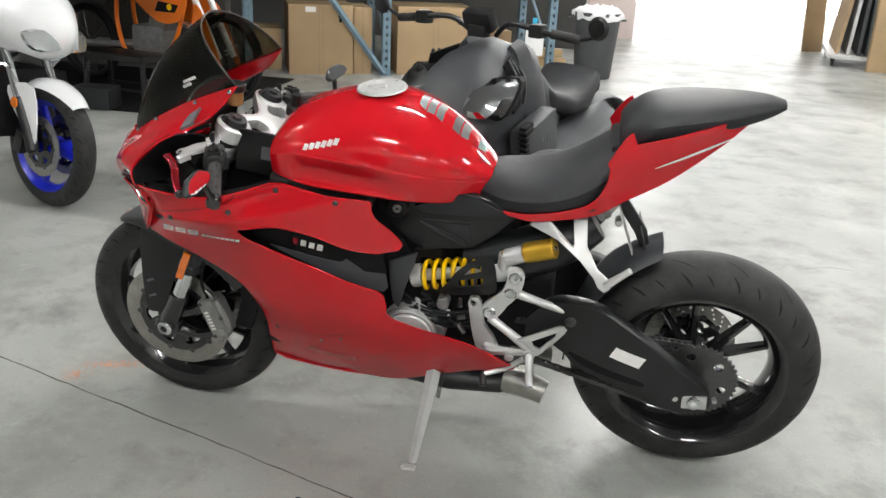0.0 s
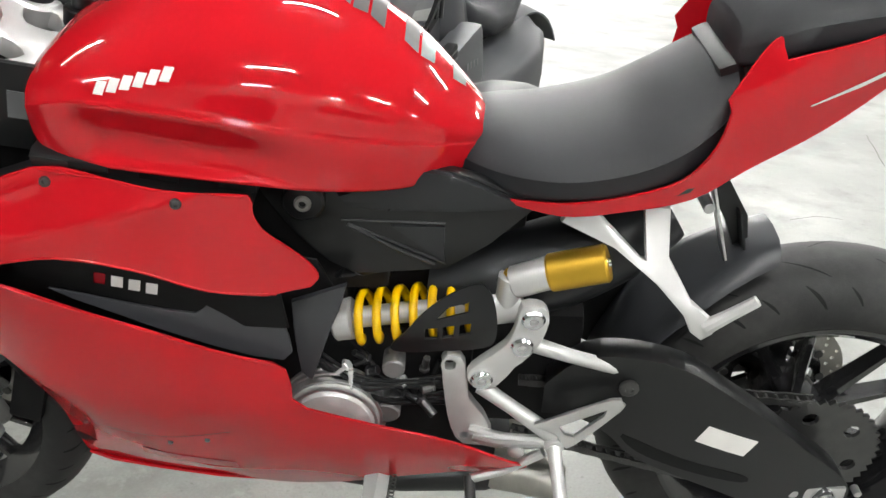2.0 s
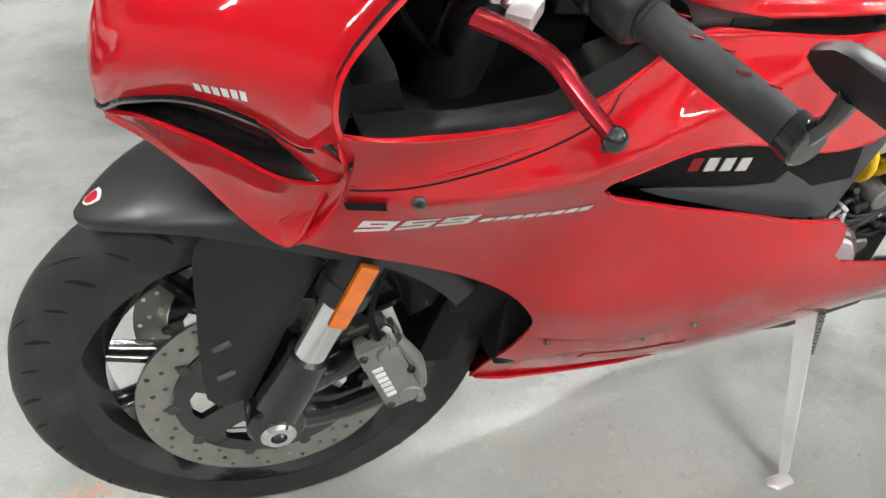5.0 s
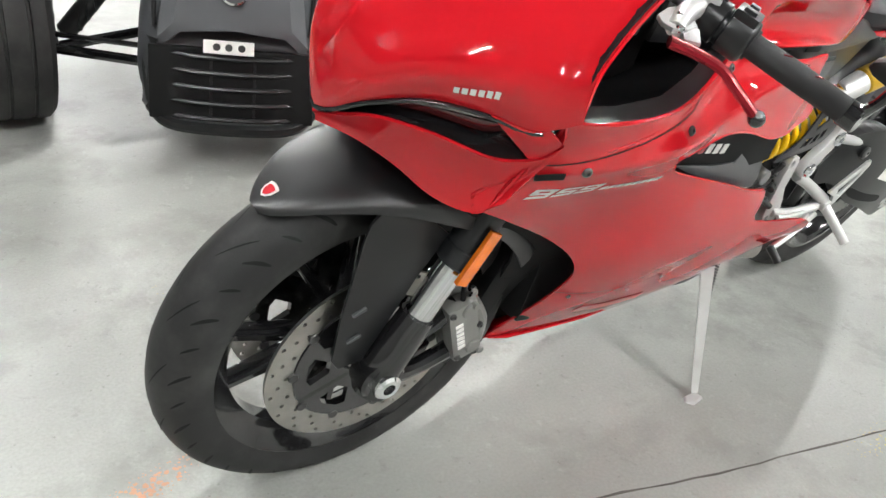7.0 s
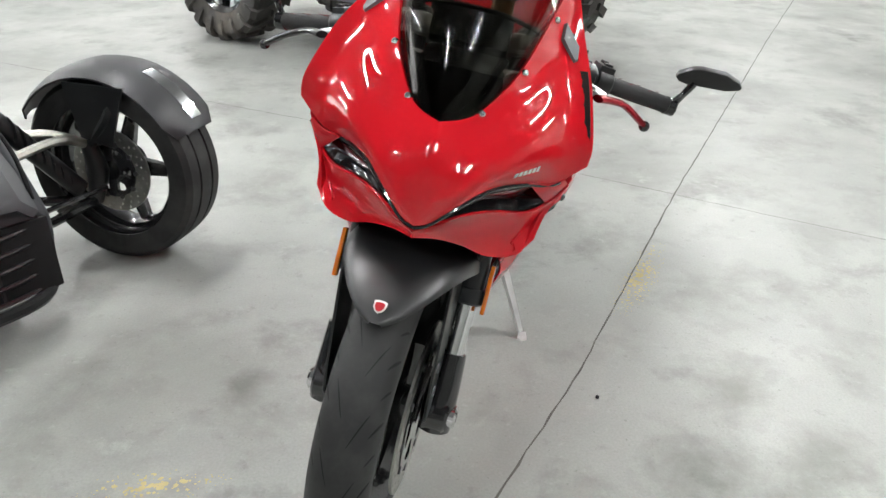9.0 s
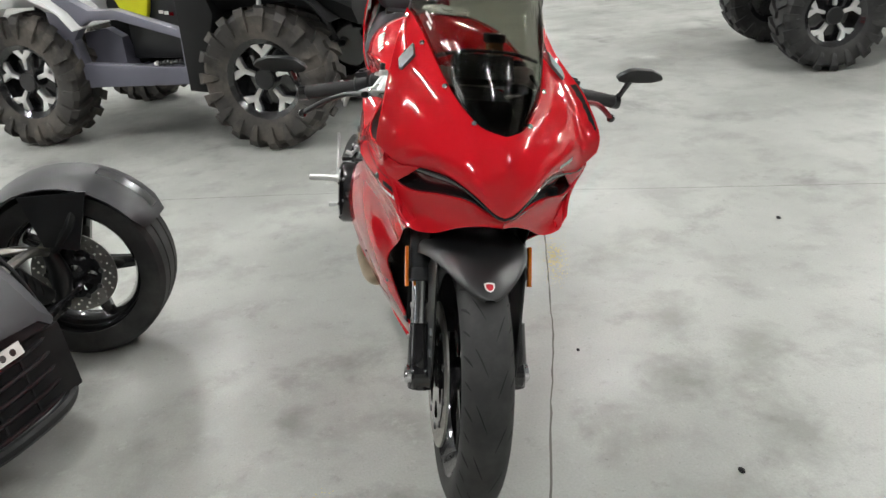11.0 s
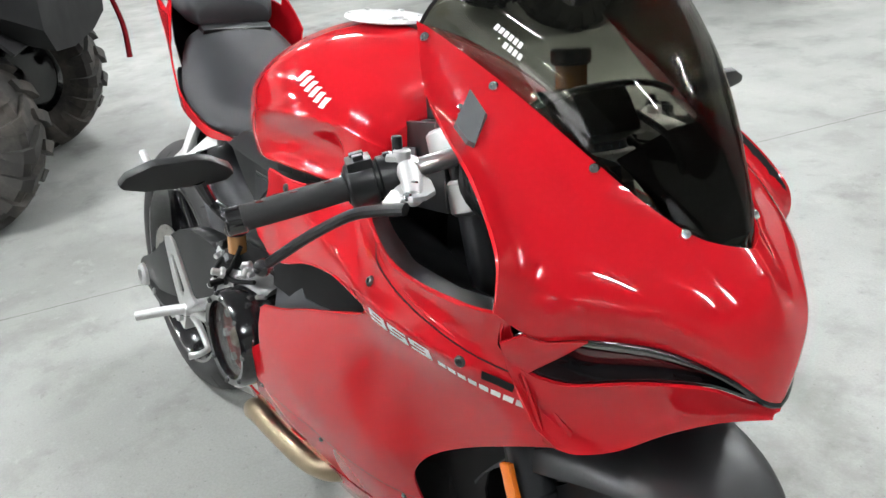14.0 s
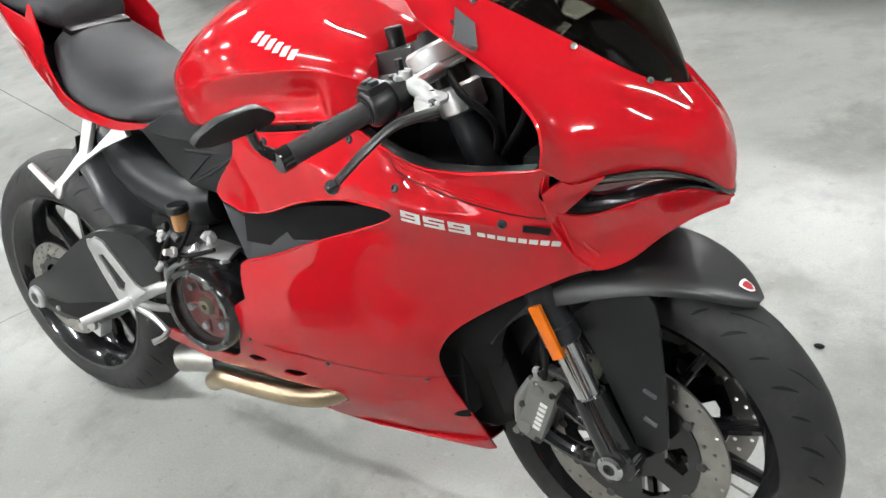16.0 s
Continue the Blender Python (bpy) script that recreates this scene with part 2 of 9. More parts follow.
# ---- mesh helpers ----
def part(name, bm, material, parent, label="", smooth=35.0, xf=None):
    """Links a bmesh as one mesh object under a thing or a part."""
    if xf is not None:
        bm.transform(xf)
    me = bpy.data.meshes.new(name)
    bmesh.ops.recalc_face_normals(bm, faces=bm.faces)
    if smooth:
        for f in bm.faces:
            f.smooth = True
        for e in bm.edges:
            if len(e.link_faces) == 2 and e.calc_face_angle(0.0) > radians(smooth):
                e.smooth = False
    bm.to_mesh(me)
    bm.free()
    me.materials.append(material)
    ob = new(name, me)
    if parent is not None:
        ob.parent = parent
    if label:
        ob["label"] = label
    return ob


def thing(name, label, category, m=None, group="", kind=""):
    ob = new(name)
    ob.empty_display_size = 0.1
    if m is not None:
        ob.matrix_world = m
    return tagged(ob, label, category, group, kind)


def B():
    return bmesh.new()


def V(*p):
    return Vector(p)


def spline(pts, n=6, closed=False):
    """Points of a smooth curve through pts."""
    pts = [Vector(p) for p in pts]
    k = len(pts)
    out = []
    for i in range(k if closed else k - 1):
        if closed:
            p0, p1, p2, p3 = pts[(i - 1) % k], pts[i], pts[(i + 1) % k], pts[(i + 2) % k]
        else:
            p0, p1, p2, p3 = pts[max(i - 1, 0)], pts[i], pts[i + 1], pts[min(i + 2, k - 1)]
        for j in range(n):
            t = j / n
            out.append(0.5 * ((2 * p1) + (p2 - p0) * t + (2 * p0 - 5 * p1 + 4 * p2 - p3) * t * t + (3 * p1 - p0 - 3 * p2 + p3) * t ** 3))
    if not closed:
        out.append(pts[-1])
    return out


def frames_along(pts):
    """Side and up vectors along a line."""
    out, up = [], None
    for i, p in enumerate(pts):
        d = (pts[min(i + 1, len(pts) - 1)] - pts[max(i - 1, 0)]).normalized()
        if up is None:
            up = V(0, 0, 1) if abs(d.z) < 0.9 else V(1, 0, 0)
        side = d.cross(up).normalized()
        up = side.cross(d).normalized()
        out.append((side, up))
    return out


def loft(bm, rings, closed=True, cap=True):
    """Skins rows of points that have the same count."""
    rows = [[bm.verts.new(p) for p in r] for r in rings]
    m = len(rows[0])
    for a, b in zip(rows, rows[1:]):
        for i in range(m if closed else m - 1):
            j = (i + 1) % m
            quad = [a[i], a[j], b[j], b[i]]
            if len({v.co.to_tuple(6) for v in quad}) >= 3:
                try:
                    bm.faces.new(quad)
                except ValueError:
                    pass
    if cap and closed:
        for r in (rows[0], rows[-1]):
            try:
                bm.faces.new(r)
            except ValueError:
                pass
    return rows


def thicken(bm, t):
    """Gives a skin its thickness."""
    bm.normal_update()
    bmesh.ops.solidify(bm, geom=bm.faces[:], thickness=t)


def tube(bm, pts, r, n=10, smooth_n=5, cap=True):
    """A round bar along a smooth line; r is one radius or one for each point."""
    radii = r if isinstance(r, (list, tuple)) else [r] * len(pts)
    if smooth_n > 1 and len(pts) > 2:
        dense = spline(pts, smooth_n)
        rad = [radii[min(int(i / smooth_n), len(radii) - 1)] * (1 - (i % smooth_n) / smooth_n) + radii[min(int(i / smooth_n) + 1, len(radii) - 1)] * ((i % smooth_n) / smooth_n) for i in range(len(dense))]
    else:
        dense, rad = [Vector(p) for p in pts], radii
    rings = []
    for p, q, (s, u) in zip(dense, rad, frames_along(dense)):
        rings.append([p + q * (math.cos(2 * math.pi * k / n) * s + math.sin(2 * math.pi * k / n) * u) for k in range(n)])
    loft(bm, rings, True, cap)
    return bm


def cyl(bm, p0, p1, r0, r1=None, n=20, edge=0.0):
    """A turned bar from p0 to p1 with softened ends."""
    p0, p1 = Vector(p0), Vector(p1)
    r1 = r0 if r1 is None else r1
    d = (p1 - p0).normalized()
    e = edge or min(r0, r1) * 0.12
    rows = [(p0, r0 - e), (p0 + d * e, r0), (p1 - d * e, r1), (p1, r1 - e)]
    s, u = frames_along([p0, p1])[0]
    loft(bm, [[p + q * (math.cos(2 * math.pi * k / n) * s + math.sin(2 * math.pi * k / n) * u) for k in range(n)] for p, q in rows])
    return bm


def lathe(bm, profile, centre, axis="Y", n=48, closed=True):
    """Turns (radius, along) points round an axis through centre."""
    c = Vector(centre)
    rings = []
    for k in range(n):
        a = 2 * math.pi * k / n
        ring = []
        for r, w in profile:
            x, z = r * math.cos(a), r * math.sin(a)
            ring.append(c + (V(x, w, z) if axis == "Y" else V(x, z, w) if axis == "Z" else V(w, x, z)))
        rings.append(ring)
    rings.append(rings[0])
    rows = [[bm.verts.new(p) for p in r] for r in rings[:-1]]
    rows.append(rows[0])
    m = len(profile)
    for a, b in zip(rows, rows[1:]):
        for i in range(m if closed else m - 1):
            j = (i + 1) % m
            bm.faces.new([a[i], a[j], b[j], b[i]])
    return bm


def box(bm, centre, size, m=None, edge=0.0):
    mm = Matrix.Translation(centre) @ (m or Matrix()) @ Matrix.Diagonal((*size, 1))
    g = bmesh.ops.create_cube(bm, size=1.0, matrix=mm)
    if edge:
        es = {e for v in g["verts"] for e in v.link_edges}
        bmesh.ops.bevel(bm, geom=list(es), offset=edge, segments=2, affect="EDGES", profile=0.7)
    return bm


def inside(p, poly):
    x, y = p
    hit = False
    j = len(poly) - 1
    for i in range(len(poly)):
        (xi, yi), (xj, yj) = poly[i], poly[j]
        if (yi > y) != (yj > y) and x < (xj - xi) * (y - yi) / (yj - yi) + xi:
            hit = not hit
        j = i
    return hit


def sheet(outline, holes=(), step=0.02, even=True):
    """Triangles that fill an outline in the plane, less its holes."""
    loops = [list(outline), *[list(h) for h in holes]]
    pts, edges = [], []
    for lp in loops:
        dense = []
        for (x0, y0), (x1, y1) in zip(lp, lp[1:] + lp[:1]):
            k = max(1, int(math.hypot(x1 - x0, y1 - y0) / step)) if even else 1
            dense += [(x0 + (x1 - x0) * i / k, y0 + (y1 - y0) * i / k) for i in range(k)]
        o = len(pts)
        pts += dense
        edges += [(o + i, o + (i + 1) % len(dense)) for i in range(len(dense))]
    rim = len(pts)
    if even:
        xs, ys = [p[0] for p in outline], [p[1] for p in outline]
        bd = np.array(pts)
        row = 0
        y = min(ys) + step * 0.5
        while y < max(ys):
            x = min(xs) + step * (0.25 if row % 2 else 0.75)
            while x < max(xs):
                if inside((x, y), loops[0]) and not any(inside((x, y), h) for h in loops[1:]) and ((bd - (x, y)) ** 2).sum(1).min() > (0.55 * step) ** 2:
                    pts.append((x, y))
                x += step
            y += step * 0.87
            row += 1
    vs, _, fs, *_ = delaunay_2d_cdt([Vector(p) for p in pts], edges, [], 1, 1e-6)
    vs = [tuple(v) for v in vs]
    tris = []
    for f in fs:
        c = (sum(vs[i][0] for i in f) / len(f), sum(vs[i][1] for i in f) / len(f))
        if inside(c, loops[0]) and not any(inside(c, h) for h in loops[1:]):
            tris.append(tuple(f))
    return vs, tris


def surface(ctrl):
    """A smooth height over the plane through (a, b, height) points: thin-plate spline."""
    P = np.array(ctrl, float)
    n = len(P)

    def phi(r2):
        return np.where(r2 > 1e-12, r2 * np.log(np.maximum(r2, 1e-12)), 0.0)

    K = phi(((P[:, None, :2] - P[None, :, :2]) ** 2).sum(-1)) + 2e-4 * np.eye(n)
    Q = np.c_[np.ones(n), P[:, :2]]
    A = np.block([[K, Q], [Q.T, np.zeros((3, 3))]])
    w = np.linalg.solve(A, np.r_[P[:, 2], np.zeros(3)])

    def height(a, b):
        r2 = (P[:, 0] - a) ** 2 + (P[:, 1] - b) ** 2
        return float(phi(r2) @ w[:n] + w[n] + w[n + 1] * a + w[n + 2] * b)

    return height


def shell(name, outline, height, material, parent, side=1, thick=0.004, step=0.018, holes=(), label="", lift=0.0):
    """A moulded panel over an outline in the side plane; side -1 gives the mirrored one."""
    vs, tris = sheet(outline, holes, step)
    e = 0.002
    front, nrm = [], []
    for x, z in vs:
        y = height(x, z)
        gx, gz = (height(x + e, z) - height(x - e, z)) / (2 * e), (height(x, z + e) - height(x, z - e)) / (2 * e)
        k = V(-gx, 1, -gz).normalized()
        front.append(V(x, y, z) + k * lift)
        nrm.append(k)
    back = [p - k * thick for p, k in zip(front, nrm)]
    count = len(vs)
    uses = {}
    faces = []
    for t in tris:
        a, b, c = t
        (x0, z0), (x1, z1), (x2, z2) = vs[a], vs[b], vs[c]
        if (x1 - x0) * (z2 - z0) - (x2 - x0) * (z1 - z0) > 0:
            a, b, c = a, c, b
        faces.append((a, b, c))
        for u, w in ((a, b), (b, c), (c, a)):
            uses[(u, w)] = True
    rim = [(u, w) for u, w in uses if (w, u) not in uses]
    coords = front + back
    polys = list(faces) + [(c + count, b + count, a + count) for a, b, c in faces]
    normals = []
    for f in faces:
        normals += [nrm[i] for i in f]
    for a, b, c in faces:
        normals += [-nrm[i] for i in (c, b, a)]
    for u, w in rim:
        o = len(coords)
        coords += [front[u], front[w], back[w], back[u]]
        polys.append((o + 3, o + 2, o + 1, o))
        fn = (front[w] - front[u]).cross(nrm[u]).normalized()
        normals += [(fn * 0.8 - nrm[u] * 0.2), (fn * 0.8 - nrm[u] * 0.2), (fn + nrm[u] * 0.6), (fn + nrm[u] * 0.6)]
    if side < 0:
        coords = [V(p.x, -p.y, p.z) for p in coords]
        flipped, i = [], 0
        for f in polys:
            flipped += [V(k.x, -k.y, k.z) for k in reversed(normals[i : i + len(f)])]
            i += len(f)
        polys, normals = [tuple(reversed(f)) for f in polys], flipped
    me = bpy.data.meshes.new(name)
    me.from_pydata([tuple(p) for p in coords], [], polys)
    me.polygons.foreach_set("use_smooth", [True] * len(polys))
    me.normals_split_custom_set([tuple(k.normalized()) for k in normals])
    me.materials.append(material)
    ob = new(name, me)
    ob.parent = parent
    if label:
        ob["label"] = label
    return ob


def plate(bm, outline, y0, y1, holes=(), edge=0.0, axis="Y"):
    """A flat plate cut to an outline, from y0 to y1, with softened edges."""
    vs, tris = sheet(outline, holes, 1.0, even=False)
    uses = {}
    fs = []
    for a, b, c in [t for t in tris if len(t) == 3]:
        (x0, z0), (x1, z1), (x2, z2) = vs[a], vs[b], vs[c]
        if (x1 - x0) * (z2 - z0) - (x2 - x0) * (z1 - z0) < 0:
            b, c = c, b
        fs.append((a, b, c))
        for u in ((a, b), (b, c), (c, a)):
            uses[u] = True
    put = (lambda x, y, z: V(x, y, z)) if axis == "Y" else (lambda x, y, z: V(y, x, z)) if axis == "X" else (lambda x, y, z: V(x, z, y))
    lo = [bm.verts.new(put(x, y0, z)) for x, z in vs]
    hi = [bm.verts.new(put(x, y1, z)) for x, z in vs]
    for a, b, c in fs:
        bm.faces.new((lo[a], lo[b], lo[c]))
        bm.faces.new((hi[c], hi[b], hi[a]))
    es = []
    for u, w in uses:
        if (w, u) not in uses:
            bm.faces.new((lo[w], lo[u], hi[u], hi[w]))
            es.append((u, w))
    if edge:
        bm.edges.ensure_lookup_table()
        pick = [e for u, w in es for pair in ((lo[u], lo[w]), (hi[u], hi[w])) if (e := bm.edges.get(pair))]
        bmesh.ops.bevel(bm, geom=pick, offset=edge, segments=2, affect="EDGES", profile=0.6)
    return bm


def ring_pts(cx, cz, r, n=10, a0=0.0):
    return [(cx + r * math.cos(a0 + 2 * math.pi * k / n), cz + r * math.sin(a0 + 2 * math.pi * k / n)) for k in range(n)]


def smooth_step(a, b, x):
    t = min(max((x - a) / (b - a), 0.0), 1.0)
    return t * t * (3 - 2 * t)


def pairs(pts, n=5, closed=False):
    """A smoothed outline in the side plane."""
    return [(p.x, p.y) for p in spline([(x, z, 0) for x, z in pts], n, closed)]


def screw(name, parent, p, d=(0, 1, 0), r=0.007, material=None, label="", xf=None):
    """A button-head screw with its socket."""
    p, d = Vector(p), Vector(d).normalized()
    bm = B()
    s, u = frames_along([p, p + d])[0]
    rows = [(-0.004, r), (0.001, r), (0.0032, r * 0.75), (0.0034, r * 0.42), (0.0008, r * 0.36)]
    loft(bm, [[p + d * h + q * (math.cos(2 * math.pi * k / 12) * s + math.sin(2 * math.pi * k / 12) * u) for k in range(12)] for h, q in rows])
    return part(name, bm, material or BOLT, parent, label, xf=xf)


# ---- tyres and wheels, shared by several vehicles ----
def tyre_profile(radius, half, rim_r, n=14, crown=0.9):
    """Half-round section of a road tyre: (radius, along) points, closed."""
    pts = []
    depth = radius - rim_r
    for k in range(n + 1):
        a = math.pi * k / n
        w = half * math.cos(a)
        h = math.sin(a) ** crown
        pts.append((rim_r + depth * h * (1.0), w * (0.78 + 0.22 * math.sin(a) ** 0.5)))
    pts.append((rim_r + 0.006, -half * 0.62))
    pts.append((rim_r + 0.006, half * 0.62))
    return pts


def road_tyre(parent, centre, radius, half, rim_r, name="tyre", label="worn black road tyre", material=None, xf=None, grooves=0, groove_side=(1, -1)):
    bm = B()
    lathe(bm, tyre_profile(radius, half, rim_r), centre, n=72)
    ob = part(name, bm, material or RUBBER, parent, label, smooth=50, xf=xf)
    if grooves:
        gb = B()
        depth = radius - rim_r
        for s in groove_side:
            for k in range(grooves):
                a0 = 2 * math.pi * k / grooves + (0.14 if s < 0 else 0)
                for lo, hi, lag, width in ((0.0, 0.42, 0.0, 0.0030), (0.55, 1.0, -0.16, 0.0040), (0.62, 0.95, 0.03, 0.0030)):
                    rows = []
                    for j in range(9):
                        u = lo + (hi - lo) * j / 8
                        ang = 1.42 - 0.95 * u
                        w = s * half * math.cos(ang) * (0.78 + 0.22 * math.sin(ang) ** 0.5)
                        r = rim_r + depth * math.sin(ang) ** 0.9 + 0.0006
                        a = a0 + lag + 0.30 * u + 0.06 * math.sin(3 * u)
                        half_w = width * math.sin(math.pi * min(max(j / 8, 0.06), 0.94)) ** 0.5 / radius
                        rows.append([Vector(centre) + V(r * math.cos(a + q), w, r * math.sin(a + q)) for q in (-half_w, half_w)])
                    loft(gb, rows, closed=False, cap=False)
        tagged(part("tread_groove", gb, DARK, ob, "dark tread cuts", xf=xf), kind="stuff")
    return ob


def spoked_rim(name, parent, centre, rim_r, half, spokes, material, hub_r=0.04, hub_half=0.05, spoke_w=0.011, pair=0.10, label="", xf=None, twin=True, spoke_mat=None):
    """A cast wheel: barrel, hub and thin spokes in pairs."""
    bm = B()
    c = Vector(centre)
    lathe(bm, [(rim_r + 0.012, half), (rim_r + 0.012, half - 0.006), (rim_r - 0.004, half - 0.012), (rim_r - 0.018, half * 0.35), (rim_r - 0.018, -half * 0.35), (rim_r - 0.004, -half + 0.012), (rim_r + 0.012, -half + 0.006), (rim_r + 0.012, -half), (rim_r + 0.004, -half), (rim_r - 0.014, -half + 0.014), (rim_r - 0.030, -half * 0.3), (rim_r - 0.030, half * 0.3), (rim_r - 0.014, half - 0.014), (rim_r + 0.004, half)], c, n=64)
    lathe(bm, [(hub_r, hub_half), (hub_r * 0.5, hub_half + 0.004), (hub_r * 0.5, -hub_half - 0.004), (hub_r, -hub_half), (hub_r * 1.15, 0)], c, n=28)
    ob = part(name, bm, material, parent, label, xf=xf)
    for k in range(spokes):
        for q in ((-pair, pair) if twin else (0,)):
            a = 2 * math.pi * k / spokes
            d0, d1 = V(math.cos(a + q * 0.6), 0, math.sin(a + q * 0.6)), V(math.cos(a + q * 1.6), 0, math.sin(a + q * 1.6))
            p0, p1 = c + d0 * (hub_r * 0.8), c + d1 * (rim_r - 0.02)
            d = (p1 - p0).normalized()
            s = d.cross(V(0, 1, 0)).normalized()
            rows = []
            for u in (0, 0.2, 0.6, 0.9, 1.0):
                w, t = spoke_w * (1.35 - 0.55 * u + 0.5 * max(0, u - 0.85)), (0.020 - 0.006 * u)
                p = p0 + (p1 - p0) * u
                rows.append([p + s * w + V(0, t, 0) * 0.6, p + s * w * 0.5 + V(0, t, 0), p - s * w * 0.5 + V(0, t, 0), p - s * w + V(0, t, 0) * 0.6, p - s * w - V(0, t, 0) * 0.6, p - s * w * 0.5 - V(0, t, 0), p + s * w * 0.5 - V(0, t, 0), p + s * w - V(0, t, 0) * 0.6])
            sp = B()
            loft(sp, rows)
            part("spoke", sp, spoke_mat or material, ob, "", xf=xf)
    return ob


def brake_disc(parent, centre, r_in, r_out, thick, material, holes=True, xf=None, label="drilled steel brake disc"):
    """A drilled brake ring with real holes."""
    cx, cy, cz = centre
    cut = []
    if holes:
        for k in range(40):
            a = 2 * math.pi * k / 40
            for j, f in enumerate((0.22, 0.52, 0.80)):
                if (k + j) % 2 == 0:
                    rr = r_in + (r_out - r_in) * f
                    aa = a + 0.05 * j
                    cut.append(ring_pts(cx + rr * math.cos(aa), cz + rr * math.sin(aa), 0.0036, 6))
    bm = B()
    plate(bm, ring_pts(cx, cz, r_out, 72), cy - thick / 2, cy + thick / 2, [ring_pts(cx, cz, r_in, 48), *cut])
    ob = part("brake_disc", bm, material, parent, label, smooth=30, xf=xf)
    bm = B()
    inner = []
    for k in range(6):
        a = 2 * math.pi * k / 6
        inner.append([(cx + r_in * 0.78 * math.cos(a + q) * f, cz + r_in * 0.78 * math.sin(a + q) * f) for q, f in ((-0.3, 1), (-0.15, 1.06), (0.15, 1.06), (0.3, 1), (0.18, 0.66), (-0.18, 0.66))])
    plate(bm, ring_pts(cx, cz, r_in - 0.001, 48), cy - thick, cy + thick, [ring_pts(cx, cz, 0.03, 24), *inner])
    for k in range(10):
        a = 2 * math.pi * k / 10
        p = V(cx + r_in * math.cos(a), cy, cz + r_in * math.sin(a))
        bob = B()
        cyl(bob, p - V(0, thick * 1.3, 0), p + V(0, thick * 1.3, 0), 0.008, n=10)
        part("bobbin", bob, BOLT, ob, xf=xf)
    part("disc_carrier", bm, GLOSS, ob, "black disc carrier", xf=xf)
    return ob
# ---- the red sport motorcycle, leaning on its side stand; its own axes: x ahead, y to its left, z up ----
LEAN_DEG = 10.0
bike = thing("motorcycle", "glossy red faired sport motorcycle leaning on its side stand on concrete", "motorcycle", pose(0, 0.004, 0.0015, -LEAN_DEG, 0, 0.3))
FC, RC = (0.703, 0, 0.297), (-0.742, 0, 0.320)
AXIS_P, AXIS_D = V(0.8115, 0, 0), V(-0.4067, 0, 0.9135)
STEER = Matrix.Translation(AXIS_P) @ Matrix.Rotation(radians(-4.5), 4, AXIS_D) @ Matrix.Translation(-AXIS_P)


def fork_x(z):
    return FC[0] - 0.4452 * (z - FC[2])


# wheels
front_rim = spoked_rim("front_wheel", bike, FC, 0.222, 0.046, 5, GLOSS, hub_r=0.034, hub_half=0.048, spoke_w=0.009, pair=0.16, label="black cast front wheel", xf=STEER)
road_tyre(front_rim, FC, 0.299, 0.0605, 0.224, label="worn black front tyre with cut tread", xf=STEER, grooves=17)
for s in (1, -1):
    brake_disc(front_rim, (FC[0], s * 0.066, FC[2]), 0.118, 0.160, 0.005, STEEL, xf=STEER)
rear_rim = spoked_rim("rear_wheel", bike, RC, 0.224, 0.074, 5, GLOSS, hub_r=0.052, hub_half=0.07, spoke_w=0.010, pair=0.15, label="black cast rear wheel")
road_tyre(rear_rim, RC, 0.324, 0.090, 0.226, label="wide worn rear tyre with scuffed shoulder", grooves=15)
brake_disc(rear_rim, (RC[0], -0.093, RC[2]), 0.085, 0.122, 0.005, STEEL, label="drilled steel rear brake disc")
sprocket = B()
teeth = []
for k in range(43 * 2):
    a = 2 * math.pi * k / 86
    rr = 0.112 if k % 2 else 0.104
    teeth.append((RC[0] + rr * math.cos(a), RC[2] + rr * math.sin(a)))
plate(sprocket, teeth, 0.088, 0.095, [ring_pts(RC[0] + 0.075 * math.cos(q), RC[2] + 0.075 * math.sin(q), 0.013, 10) for q in (0.3, 1.35, 2.4, 3.44, 4.5, 5.5)])
part("sprocket", sprocket, BOLT, rear_rim, "dark steel sprocket")

